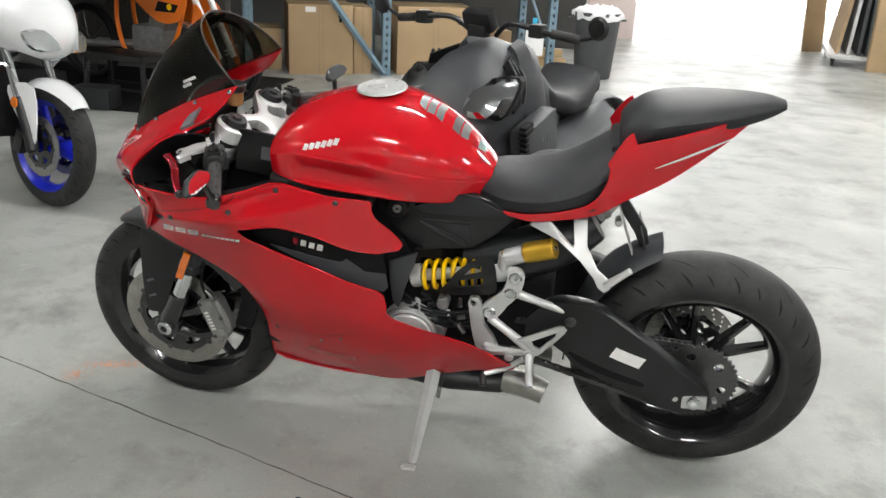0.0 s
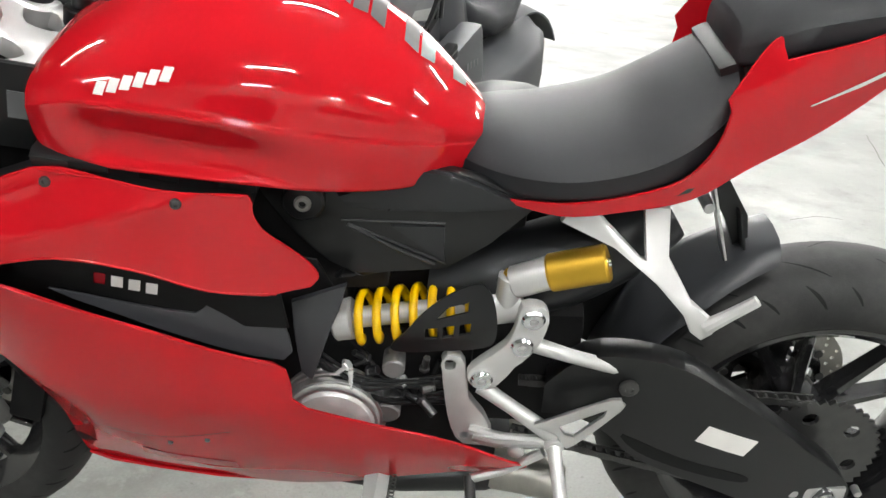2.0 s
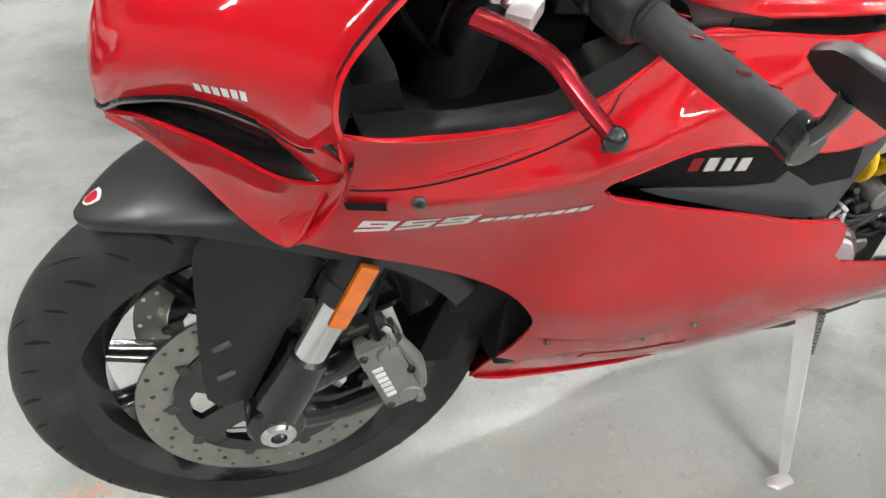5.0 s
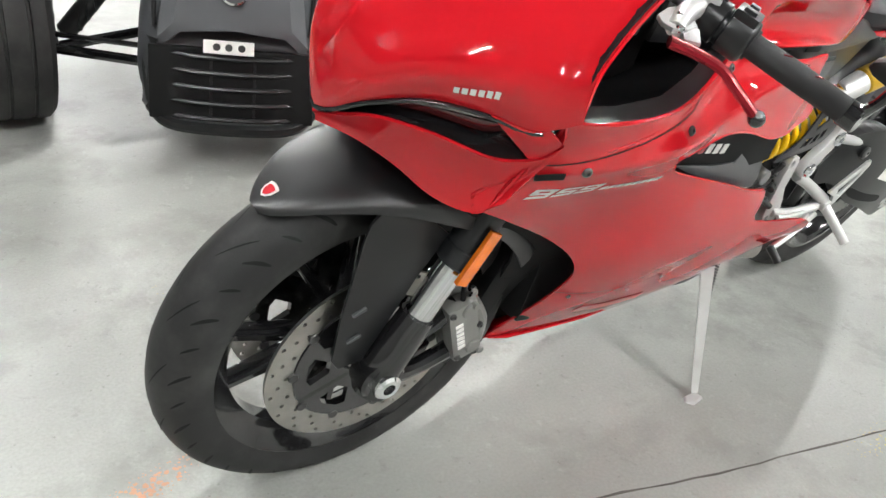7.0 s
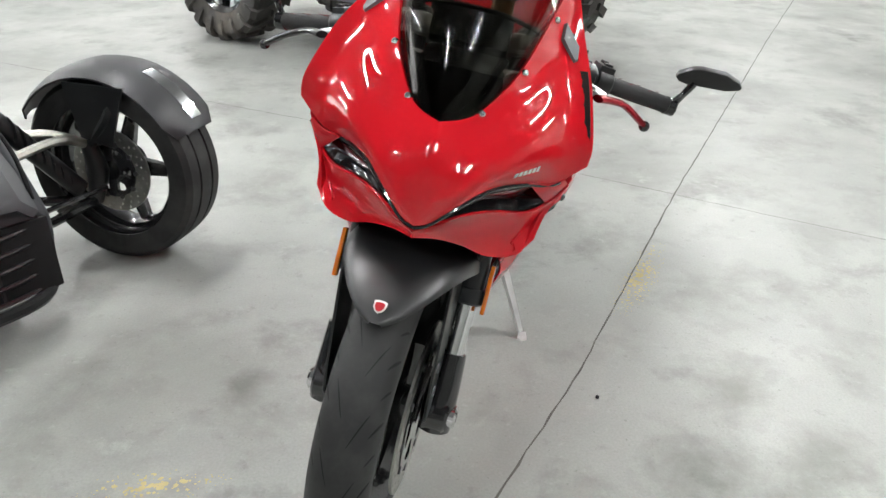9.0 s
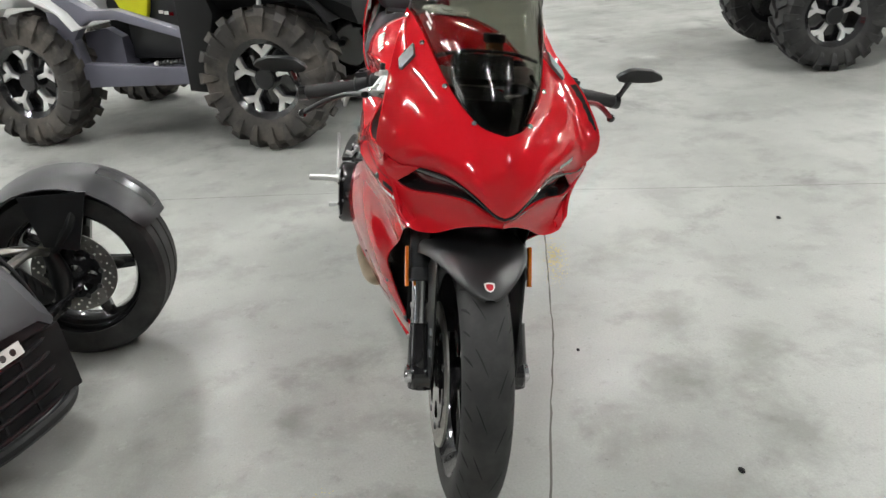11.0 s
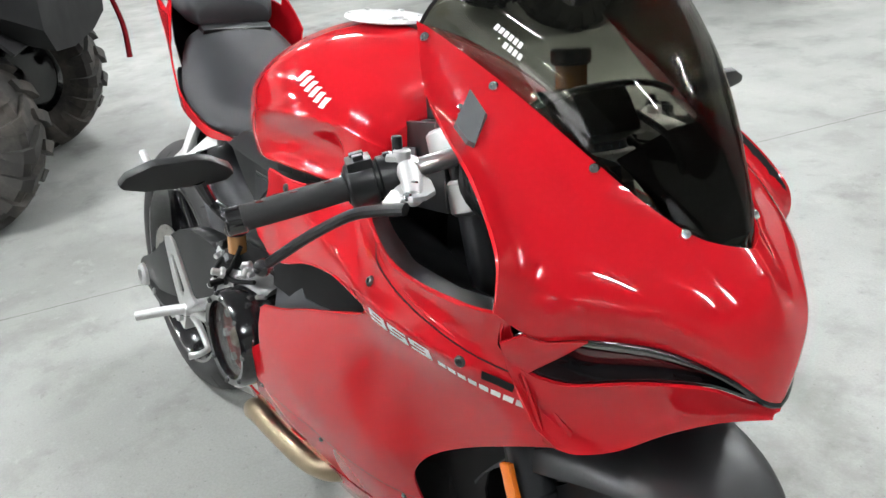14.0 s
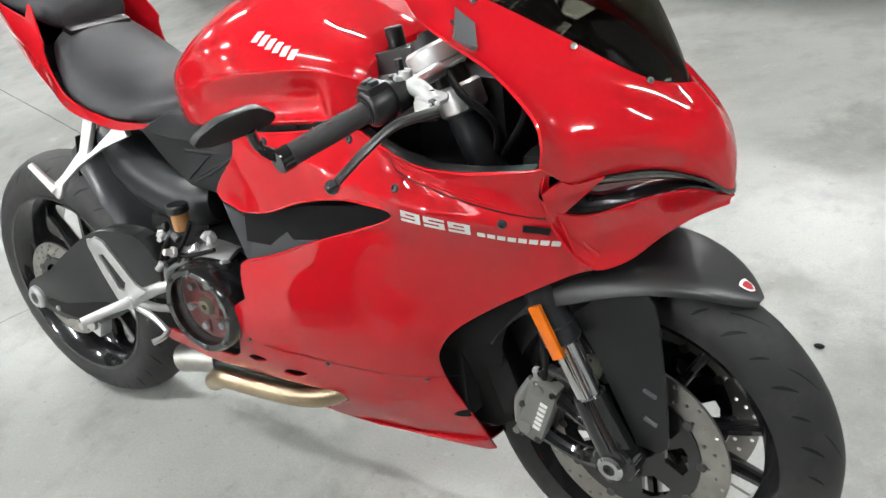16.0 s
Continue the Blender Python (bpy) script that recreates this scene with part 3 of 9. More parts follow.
# fork legs, steered with the front wheel
for s in (1, -1):
    y = s * 0.104
    bm = B()
    cyl(bm, (fork_x(0.50), y, 0.50), (fork_x(0.94) + 0.027, y, 0.935), 0.0275, n=24)
    cyl(bm, (fork_x(0.485), y, 0.485), (fork_x(0.515), y, 0.515), 0.0305, n=24)
    leg = part("fork_leg", bm, GREYBLACK, bike, "dark anodised fork leg", xf=STEER)
    bm = B()
    cyl(bm, (fork_x(0.36), y, 0.36), (fork_x(0.505), y, 0.505), 0.0215, n=24)
    part("slider", bm, CHROME, leg, "bright steel fork slider", xf=STEER)
    bm = B()
    tube(bm, [(fork_x(0.40), y, 0.40), (fork_x(0.36), y, 0.36), (fork_x(0.31), y, 0.315), (FC[0] + 0.006, y, 0.268)], [0.0265, 0.029, 0.031, 0.030], n=18)
    cyl(bm, (FC[0], y - 0.024, FC[2]), (FC[0], y + 0.022, FC[2]), 0.036, n=24)
    tube(bm, [(0.690, s * 0.100, 0.335), (0.63, s * 0.092, 0.345), (0.575, s * 0.090, 0.385)], [0.02, 0.014, 0.016], n=10)
    tube(bm, [(0.700, s * 0.100, 0.285), (0.63, s * 0.092, 0.265), (0.560, s * 0.090, 0.285)], [0.02, 0.013, 0.015], n=10)
    part("fork_foot", bm, GLOSS, leg, "black fork foot casting", xf=STEER)
    bm = B()
    lathe(bm, [(0.010, 0), (0.010, 0.014 * s), (0.017, 0.014 * s), (0.0215, 0.010 * s), (0.0215, 0)], (FC[0], y + s * 0.0225, FC[2]), n=24)
    part("axle_nut", bm, CHROME, leg, "hollow bright axle end", xf=STEER)
    bm = B()
    box(bm, (0.0, 0, 0), (0.021, 0.008, 0.090), None, 0.003)
    part("reflector", bm, ORANGE, leg, "amber side reflector", xf=STEER @ pose(0.612, s * 0.139, 0.518, 0, -24, 0))
    # brake caliper behind the leg
    bm = B()
    cm = pose(0.560, s * 0.098, 0.338, 0, 20, 0)
    box(bm, (0, 0, 0), (0.052, 0.030, 0.125), None, 0.010)
    box(bm, (0.004, -s * 0.034, 0), (0.050, 0.020, 0.118), None, 0.006)
    box(bm, (-0.022, -s * 0.015, 0), (0.014, 0.05, 0.09), None, 0.004)
    for zz in (-0.042, 0.046):
        cyl(bm, (-0.010, s * 0.010, zz), (-0.010, s * 0.0185, zz), 0.0135, n=20)
    tube(bm, [(-0.026, s * 0.002, -0.05), (-0.034, s * 0.004, 0.0), (-0.026, s * 0.002, 0.05)], [0.008, 0.011, 0.008], n=10)
    for zz in (-0.055, 0.055):
        cyl(bm, (-0.02, s * 0.005, zz), (-0.02, s * 0.022, zz), 0.0065, n=10)
    cal = part("brake_caliper", bm, CALIPER, bike, "silver four-piston brake caliper", xf=STEER @ cm)
    for k in range(6):
        bm = B()
        box(bm, (0.010, s * 0.0158, -0.028 + 0.0105 * k), (0.013, 0.0016, 0.0062))
        part("maker_bar", bm, DECAL, cal, "white bar of the maker mark", smooth=0, xf=STEER @ cm)
    for zz, xx in ((-0.052, 0.018), (0.052, 0.018), (-0.058, -0.012), (0.0, -0.026)):
        screw("caliper_bolt", cal, (STEER @ cm) @ V(xx, s * 0.0145, zz), (STEER @ cm).to_3x3() @ V(0, s, 0), 0.0058, BOLT)
    bm = B()
    tube(bm, [(-0.022, s * 0.004, 0.062), (-0.024, s * 0.010, 0.080), (-0.02, s * 0.012, 0.094)], [0.007, 0.005, 0.0035], n=10)
    part("bleed_nipple", bm, CHROME, cal, "bright bleed nipple", xf=STEER @ cm)
    bm = B()
    tube(bm, [(0.575, s * 0.10, 0.40), (0.585, s * 0.105, 0.46), (0.56, s * 0.10, 0.55), (0.53, s * 0.08, 0.66)], 0.0045, n=8)
    part("brake_hose", bm, DARK, cal, "black brake hose", xf=STEER)

# front mudguard: a hood over the tyre with side plates in front of the fork
bm = B()
rows = []
for k in range(34):
    u = (k / 33) ** 1.5 * 0.994 + 0.006
    th = radians(56 + 90 * u)
    w = 0.119 * (1 - max(0.0, 1 - u / 0.55) ** 1.7) ** 0.60 * (1 - 0.09 * u ** 4)
    drop = 0.010 + 0.052 * smooth_step(0.0, 0.62, u) - 0.006 * u
    r = 0.319 + 0.008 * math.sin(math.pi * u)
    row = []
    for j in range(15):
        v = -1 + 2 * j / 14
        rr = r - drop * abs(v) ** 2.6
        row.append(V(FC[0] + rr * math.cos(th), w * math.sin(v * 1.5708) if abs(v) < 1 else w * v, FC[2] + rr * math.sin(th)))
    rows.append(row)
loft(bm, rows, closed=False, cap=False)
thicken(bm, 0.003)
guard = part("front_mudguard", bm, GUARD, bike, "matte black plastic front mudguard", smooth=40, xf=STEER)
for s in (1, -1):
    bm = B()
    out = pairs([(0.632, 0.530), (0.668, 0.562)], 2) + pairs([(0.730, 0.590), (0.762, 0.575), (0.772, 0.48), (0.778, 0.40), (0.778, 0.335)], 3) + pairs([(0.766, 0.318), (0.728, 0.322)], 2) + pairs([(0.705, 0.375), (0.668, 0.462)], 2)
    plate(bm, out, s * 0.089, s * 0.0935, edge=0.0012)
    pl = part("side_plate", bm, BLACK, guard, "flat black fork shield", xf=STEER)
    for zz in (0.375, 0.425):
        bm = B()
        box(bm, (0.752, s * 0.0950, zz), (0.022, 0.005, 0.006), pose(0, 0, 0, 0, 25, 0), 0.0015)
        part("clip", bm, GREYFLAP, pl, "moulded clip", xf=STEER)
# shield badge on the mudguard tip
th = radians(61.5)
bm = B()
sh = [(-0.0105, 0.0085), (-0.005, 0.0105), (0.0, 0.011), (0.005, 0.0105), (0.0105, 0.0085), (0.0100, -0.002), (0.006, -0.009), (0.0, -0.0125), (-0.006, -0.009), (-0.0100, -0.002)]
plate(bm, sh, 0, 0.0012, axis="Z")
bmx = STEER @ Matrix.Translation((FC[0] + 0.3215 * math.cos(th), 0, FC[2] + 0.3215 * math.sin(th))) @ pose(0, 0, 0, 0, 90 - 61.5, 0) @ pose(0, 0, 0, 0, 0, -90) @ pose(0, 0, 0.0, 0, 0, 180)
part("shield_badge", bm, DECAL, guard, "small red and white shield badge", smooth=0, xf=bmx)
bm = B()
plate(bm, [(x * 0.70, y * 0.70 - 0.0008) for x, y in sh], 0.0012, 0.0018, axis="Z")
part("badge_field", bm, BADGE, guard, "red badge field", smooth=0, xf=bmx)

# ---- side fairing panels ----
FLANK = surface([
    (0.70, 0.76, 0.155), (0.66, 0.80, 0.222), (0.655, 0.74, 0.190), (0.64, 0.67, 0.180), (0.69, 0.66, 0.155), (0.585, 0.716, 0.206), (0.585, 0.79, 0.235), (0.50, 0.78, 0.232), (0.50, 0.72, 0.222), (0.44, 0.72, 0.226), (0.57, 0.63, 0.180), (0.50, 0.60, 0.178),
    (0.393, 0.71, 0.222), (0.40, 0.79, 0.215), (0.318, 0.804, 0.188), (0.30, 0.73, 0.215), (0.165, 0.80, 0.198), (0.20, 0.72, 0.212), (0.08, 0.74, 0.198), (0.03, 0.69, 0.190),
    (0.31, 0.64, 0.222), (0.15, 0.58, 0.218), (0.03, 0.56, 0.208), (0.03, 0.50, 0.212), (0.36, 0.58, 0.205), (0.25, 0.52, 0.212), (0.44, 0.53, 0.168), (0.442, 0.47, 0.152), (0.39, 0.47, 0.180), (0.15, 0.46, 0.210),
    (0.37, 0.372, 0.146), (0.43, 0.40, 0.132), (0.43, 0.33, 0.108), (0.425, 0.265, 0.082), (0.42, 0.21, 0.060), (0.242, 0.37, 0.172), (0.141, 0.41, 0.192), (0.35, 0.29, 0.115), (0.20, 0.31, 0.150), (0.20, 0.25, 0.122), (0.20, 0.20, 0.088), (0.32, 0.25, 0.100), (0.32, 0.20, 0.074), (0.04, 0.25, 0.128), (0.04, 0.20, 0.098), (0.05, 0.33, 0.172),
    (0.02, 0.44, 0.208), (-0.06, 0.44, 0.208), (-0.15, 0.40, 0.205), (-0.235, 0.38, 0.200), (-0.09, 0.29, 0.150), (-0.19, 0.33, 0.170), (-0.27, 0.35, 0.182)])
CREASE_X, CREASE_Z = (0.10, 0.20, 0.30, 0.40, 0.50, 0.60, 0.66), (0.815, 0.788, 0.759, 0.737, 0.724, 0.711, 0.703)


def SIDE(x, z):
    """The flank with its long soft crease from the tank to the cheek."""
    d = z - float(np.interp(x, CREASE_X, CREASE_Z))
    q = math.sqrt(d * d + 2.5e-5) - 0.005
    fade = smooth_step(0.08, 0.22, x) * (1 - smooth_step(0.57, 0.66, x))
    return FLANK(x, z) + fade * (0.019 * max(0.0, 1 - q / (0.050 if d > 0 else 0.085)) ** 1.6 - 0.004)


top_edge = pairs([(0.664, 0.800), (0.60, 0.792), (0.54, 0.786), (0.47, 0.787), (0.41, 0.800), (0.336, 0.820)], 3) + pairs([(0.300, 0.820), (0.25, 0.814), (0.18, 0.810), (0.085, 0.804)], 3)
upper_rear = pairs([(0.080, 0.795), (0.080, 0.778), (0.070, 0.757), (0.050, 0.738), (0.032, 0.722), (0.014, 0.702), (0.008, 0.688), (0.018, 0.674)], 3)
slot_top = pairs([(0.07, 0.662), (0.141, 0.672), (0.226, 0.701), (0.312, 0.720), (0.380, 0.714), (0.410, 0.705)], 3)
slot_top_r = pairs([(0.07, 0.662), (0.141, 0.673), (0.226, 0.702), (0.312, 0.720), (0.380, 0.722), (0.412, 0.718)], 3)
slot_low_r = pairs([(0.416, 0.711), (0.387, 0.693), (0.315, 0.666), (0.229, 0.636), (0.143, 0.602), (0.068, 0.578)], 3)
slot_rear_r = pairs([(0.050, 0.566), (0.044, 0.535), (0.046, 0.500)], 2)
slot_low = pairs([(0.414, 0.695), (0.387, 0.671), (0.315, 0.645), (0.229, 0.616), (0.143, 0.583), (0.068, 0.562)], 3)
slot_rear = pairs([(0.052, 0.550), (0.046, 0.525), (0.046, 0.500)], 2)
arch = pairs([(0.425, 0.200), (0.419, 0.26), (0.409, 0.32), (0.403, 0.37), (0.405, 0.42), (0.420, 0.457), (0.447, 0.490), (0.505, 0.532), (0.58, 0.580), (0.65, 0.622), (0.688, 0.636)], 3)
nose_edge = [(0.695, 0.66), (0.672, 0.690), (0.655, 0.715), (0.650, 0.745), (0.655, 0.775)]


def bottom_left():
    return pairs([(0.027, 0.483), (-0.061, 0.457), (-0.149, 0.442), (-0.210, 0.418), (-0.262, 0.380)], 3) + pairs([(-0.284, 0.362), (-0.262, 0.342), (-0.19, 0.322), (-0.087, 0.276), (0.036, 0.208), (0.12, 0.196), (0.194, 0.194), (0.30, 0.194), (0.40, 0.200)], 3)


def bottom_right():
    return pairs([(0.012, 0.478), (-0.004, 0.43), (-0.030, 0.365), (-0.075, 0.330), (-0.14, 0.335), (-0.21, 0.372), (-0.255, 0.362)], 3) + pairs([(-0.262, 0.330), (-0.20, 0.300), (-0.15, 0.286), (-0.02, 0.292), (0.10, 0.292), (0.155, 0.290), (0.172, 0.268), (0.09, 0.212), (0.20, 0.188), (0.33, 0.176), (0.41, 0.170)], 3)


left_out = top_edge + upper_rear + slot_top + slot_low + slot_rear + bottom_left() + arch + nose_edge
right_out = top_edge + upper_rear + slot_top_r + slot_low_r + slot_rear_r + bottom_right() + [(0.428, 0.176), (0.422, 0.23)] + [p for p in arch if p[1] > 0.26] + nose_edge
vent1 = pairs([(0.115, 0.335), (0.085, 0.318), (0.055, 0.322), (0.075, 0.338)], 3, True)
vent2 = pairs([(0.03, 0.352), (-0.005, 0.338), (-0.022, 0.346), (0.005, 0.360)], 3, True)
fair_l = shell("side_fairing", left_out, SIDE, RED, bike, 1, step=0.009, label="glossy red left side fairing with a long air slot")
fair_r = shell("side_fairing", right_out, SIDE, RED, bike, -1, step=0.009, holes=[vent1, vent2], label="glossy red right side fairing cut away round the clutch")
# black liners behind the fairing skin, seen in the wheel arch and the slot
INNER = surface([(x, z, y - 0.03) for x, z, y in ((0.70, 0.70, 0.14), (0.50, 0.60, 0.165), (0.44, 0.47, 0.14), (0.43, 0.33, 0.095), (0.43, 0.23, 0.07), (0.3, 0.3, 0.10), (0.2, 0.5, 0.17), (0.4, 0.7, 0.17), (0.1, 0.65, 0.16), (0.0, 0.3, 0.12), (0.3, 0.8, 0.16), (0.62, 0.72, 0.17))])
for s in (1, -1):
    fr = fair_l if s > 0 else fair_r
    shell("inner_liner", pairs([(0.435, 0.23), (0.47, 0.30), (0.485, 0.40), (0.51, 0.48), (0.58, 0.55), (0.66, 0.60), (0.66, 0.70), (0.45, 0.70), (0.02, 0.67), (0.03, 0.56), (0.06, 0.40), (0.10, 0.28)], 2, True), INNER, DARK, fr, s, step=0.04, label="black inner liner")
# seam line, screws and lettering bars on each flank


def on_side(x, z, s, lift=0.0):
    y = SIDE(x, z)
    e = 0.003
    k = V(-(SIDE(x + e, z) - SIDE(x - e, z)) / (2 * e), 1, -(SIDE(x, z + e) - SIDE(x, z - e)) / (2 * e)).normalized()
    p = V(x, y, z) + k * lift
    return V(p.x, s * p.y, p.z), V(k.x, s * k.y, k.z)


def ribbon(name, pts, half, s, material, parent, lift=0.0006, label="", height=None):
    """A thin band that lies on the flank along a line of (x, z)."""
    bm = B()
    rows = []
    dense = [(p.x, p.y) for p in spline([(x, z, 0) for x, z in pts], 6)]
    for i, (x, z) in enumerate(dense):
        x0, z0 = dense[max(i - 1, 0)]
        x1, z1 = dense[min(i + 1, len(dense) - 1)]
        d = math.hypot(x1 - x0, z1 - z0) or 1
        nx, nz = -(z1 - z0) / d, (x1 - x0) / d
        rows.append([on_side(x + nx * q, z + nz * q, s, lift)[0] for q in (-half, half)])
    loft(bm, rows, closed=False, cap=False)
    return part(name, bm, material, parent, label, smooth=60)


for s in (1, -1):
    fr = fair_l if s > 0 else fair_r
    ribbon("panel_seam", [(0.43, 0.386), (0.36, 0.380), (0.18, 0.385), (0.05, 0.398)] if s < 0 else [(0.43, 0.386), (0.36, 0.372), (0.24, 0.372), (0.14, 0.412)], 0.0008, s, DARK, fr, label="dark panel seam")
    ribbon("panel_seam", [(0.640, 0.720), (0.572, 0.737), (0.511, 0.753), (0.447, 0.771), (0.424, 0.780), (0.415, 0.796)], 0.0010, s, DARK, fr, label="dark panel seam")
    for x, z in ((0.588, 0.716), (0.428, 0.754), (0.320, 0.803), (0.165, 0.796), (0.37, 0.362), (0.18, 0.376), (0.24, 0.352)) if s > 0 else ((0.588, 0.716), (0.428, 0.754), (0.320, 0.803), (0.165, 0.796), (0.37, 0.374), (0.18, 0.376), (0.02, 0.405)):
        p, k = on_side(x, z, s)
        screw("fairing_screw", fr, p, k, 0.0068 if z > 0.6 else 0.004)
    # rolled panel edges that catch the light
    for line in ([(0.640, 0.7265), (0.572, 0.7435), (0.511, 0.7595), (0.447, 0.778), (0.430, 0.786), (0.422, 0.797)], [(0.325, 0.8175), (0.25, 0.8125), (0.18, 0.8085), (0.09, 0.8025)], [(0.405, 0.687), (0.385, 0.669), (0.315, 0.643), (0.229, 0.614), (0.143, 0.581), (0.066, 0.558)] if s > 0 else [(0.408, 0.704), (0.385, 0.691), (0.315, 0.664), (0.229, 0.634), (0.143, 0.600), (0.066, 0.574)], [(0.66, 0.798), (0.60, 0.790), (0.54, 0.784), (0.47, 0.785), (0.41, 0.798), (0.34, 0.8175)], [(0.40, 0.7085), (0.312, 0.7215), (0.226, 0.7025), (0.141, 0.6735), (0.06, 0.6640)] if s > 0 else [(0.40, 0.7215), (0.312, 0.7215), (0.226, 0.7035), (0.141, 0.6745), (0.06, 0.6640)]):
        bm = B()
        tube(bm, [on_side(x, z, s, -0.0010)[0] for x, z in line], 0.0020, n=8)
        part("panel_edge", bm, RED, fr, "rolled red panel edge", smooth=80)
    # model mark, drawn as slanted bars: three large blocks and a row of small ones
    d = -1 if s > 0 else 1

    def mark_z(x, h):
        base = (0.659 + 0.02 * (0.62 - x)) if s > 0 else (0.708 - 0.15 * (x - 0.432))
        return base + 0.020 * h

    marks = []
    for k, x in enumerate((0.634, 0.598, 0.562) if s > 0 else (0.433, 0.469, 0.505)):
        bars = [(x, x + d * 0.031, 0, 0.25), (x, x + d * 0.031, 0.40, 0.62), (x, x + d * 0.031, 0.77, 1.0), (x, x + d * 0.008, 0.60, 0.80)]
        bars += [(x + d * 0.023, x + d * 0.031, 0.22, 0.42)] + ([(x + d * 0.023, x + d * 0.031, 0.60, 0.80)] if k != 1 else [])
        marks.append(("model_digit", bars))
    for k in range(8):
        x = (0.522 if s > 0 else 0.545) + d * 0.0135 * k
        marks.append(("model_bar", [(x, x + d * 0.0108, 0.02, 0.42)]))
    for nm, bars in marks:
        bm = B()
        for x0, x1, h0, h1 in bars:
            quad = [on_side(x + d * 0.007 * h, mark_z(x, h), s, 0.0007)[0] for x, h in ((x0, h0), (x1, h0), (x1, h1), (x0, h1))]
            bm.faces.new([bm.verts.new(q) for q in quad])
        part(nm, bm, DECAL, fr, "silver decal", smooth=0)
# lower belly pan closing the fairing underneath
bm = B()
rows = []
for x, z, w in ((0.420, 0.210, 0.058), (0.38, 0.202, 0.066), (0.30, 0.197, 0.074), (0.20, 0.197, 0.086), (0.10, 0.200, 0.090), (0.05, 0.206, 0.092)):
    rows.append([V(x, w * q, z - 0.018 * (1 - q * q)) for q in (-1, -0.6, 0, 0.6, 1)])
loft(bm, rows, closed=False, cap=False)
thicken(bm, 0.004)
part("belly_pan", bm, RED, bike, "red belly pan")
for s in (1, -1):
    ribbon("belly_vent", [(0.30, 0.292), (0.24, 0.286), (0.15, 0.290)], 0.012, s, RED if s < 0 else BADGE, fair_l if s > 0 else fair_r, lift=0.0012, label="dark red recessed vent")

# ---- nose cowl: a skin between the screen edge, the cockpit edge and the lamp line ----
CENTRE = spline([(0.828, 0, 0.712), (0.826, 0, 0.750), (0.814, 0, 0.797), (0.795, 0, 0.834), (0.772, 0, 0.858)], 5)
TOP = spline([(0.772, 0, 0.858), (0.755, 0.030, 0.863), (0.732, 0.052, 0.872), (0.690, 0.080, 0.900), (0.643, 0.101, 0.932), (0.541, 0.125, 0.988), (0.434, 0.143, 1.034), (0.405, 0.153, 1.046)], 5)
OUTER = spline([(0.660, 0.236, 0.806), (0.664, 0.236, 0.835), (0.650, 0.228, 0.868), (0.590, 0.212, 0.917), (0.518, 0.195, 0.950), (0.455, 0.178, 0.985), (0.405, 0.153, 1.046)], 5)
LAMP = spline([(0.828, 0, 0.712), (0.822, 0.022, 0.720), (0.800, 0.058, 0.748), (0.752, 0.100, 0.768), (0.705, 0.150, 0.772), (0.676, 0.192, 0.772), (0.660, 0.236, 0.806)], 5)


def along(line, u):
    k = u * (len(line) - 1)
    i = min(int(k), len(line) - 2)
    return line[i].lerp(line[i + 1], k - i)


def coons(u, v):
    """u from the centre line to the cockpit edge, v from the lamp line to the screen edge."""
    a, b = along(LAMP, u), along(TOP, u)
    c, d = along(CENTRE, v), along(OUTER, v)
    p = a.lerp(b, v) + c.lerp(d, u) - ((a * 0 + LAMP[0].lerp(LAMP[-1], u)).lerp(TOP[0].lerp(TOP[-1], u), v))
    swell = 16 * u * (1 - u) * v * (1 - v)
    pinch = 28.9 * u * u * (1 - u) ** 3 * 4 * v * (1 - v)
    return p + V(0.002, 0.006, 0.003) * swell - V(0.012, 0.0, 0.0) * pinch


def even_out(grid, rounds):
    """Takes the ripples out of a grid of points and keeps its edges and its swell; the first row lies on the mirror plane."""
    n, m = len(grid), len(grid[0])
    for k in range(2 * rounds):
        f = 0.5 if k % 2 == 0 else -0.52
        old = [[p.copy() for p in row] for row in grid]
        for i in range(n - 1):
            for j in range(1, m - 1):
                before = old[i - 1][j] if i else V(old[1][j].x, -old[1][j].y, old[1][j].z)
                mean = (before + old[i + 1][j] + old[i][j - 1] + old[i][j + 1]) / 4
                grid[i][j] = old[i][j] + (mean - old[i][j]) * f
    return grid


N_U, N_V = 40, 26
SKIN = even_out([[coons(i / N_U, j / N_V) for j in range(N_V + 1)] for i in range(N_U + 1)], 40)


def on_skin(u, v):
    a, b = min(max(u, 0.0), 1.0) * N_U, min(max(v, 0.0), 1.0) * N_V
    i, j = min(int(a), N_U - 1), min(int(b), N_V - 1)
    return SKIN[i][j].lerp(SKIN[i + 1][j], a - i).lerp(SKIN[i][j + 1].lerp(SKIN[i + 1][j + 1], a - i), b - j)


bm = B()
rows = []
for s, order in ((-1, range(N_U, 0, -1)), (1, range(0, N_U + 1))):
    for i in order:
        row = []
        for j in range(N_V + 1):
            p = SKIN[i][j]
            row.append(V(p.x, s * p.y if i else 0.0, p.z))
        rows.append(row)
loft(bm, rows, closed=False, cap=False)
thicken(bm, -0.004)
nose = part("nose_cowl", bm, RED, bike, "glossy red nose cowl with swept lamp line", smooth=40)


def on_nose(u, v, s, lift=0.0):
    p = on_skin(u, v)
    k = (on_skin(u + 0.02, v) - p).cross(on_skin(u, v + 0.02) - p).normalized()
    if k.x * 0.5 + k.y < 0:
        k = -k
    p = p + k * lift
    return V(p.x, s * p.y, p.z), V(k.x, s * k.y, k.z)


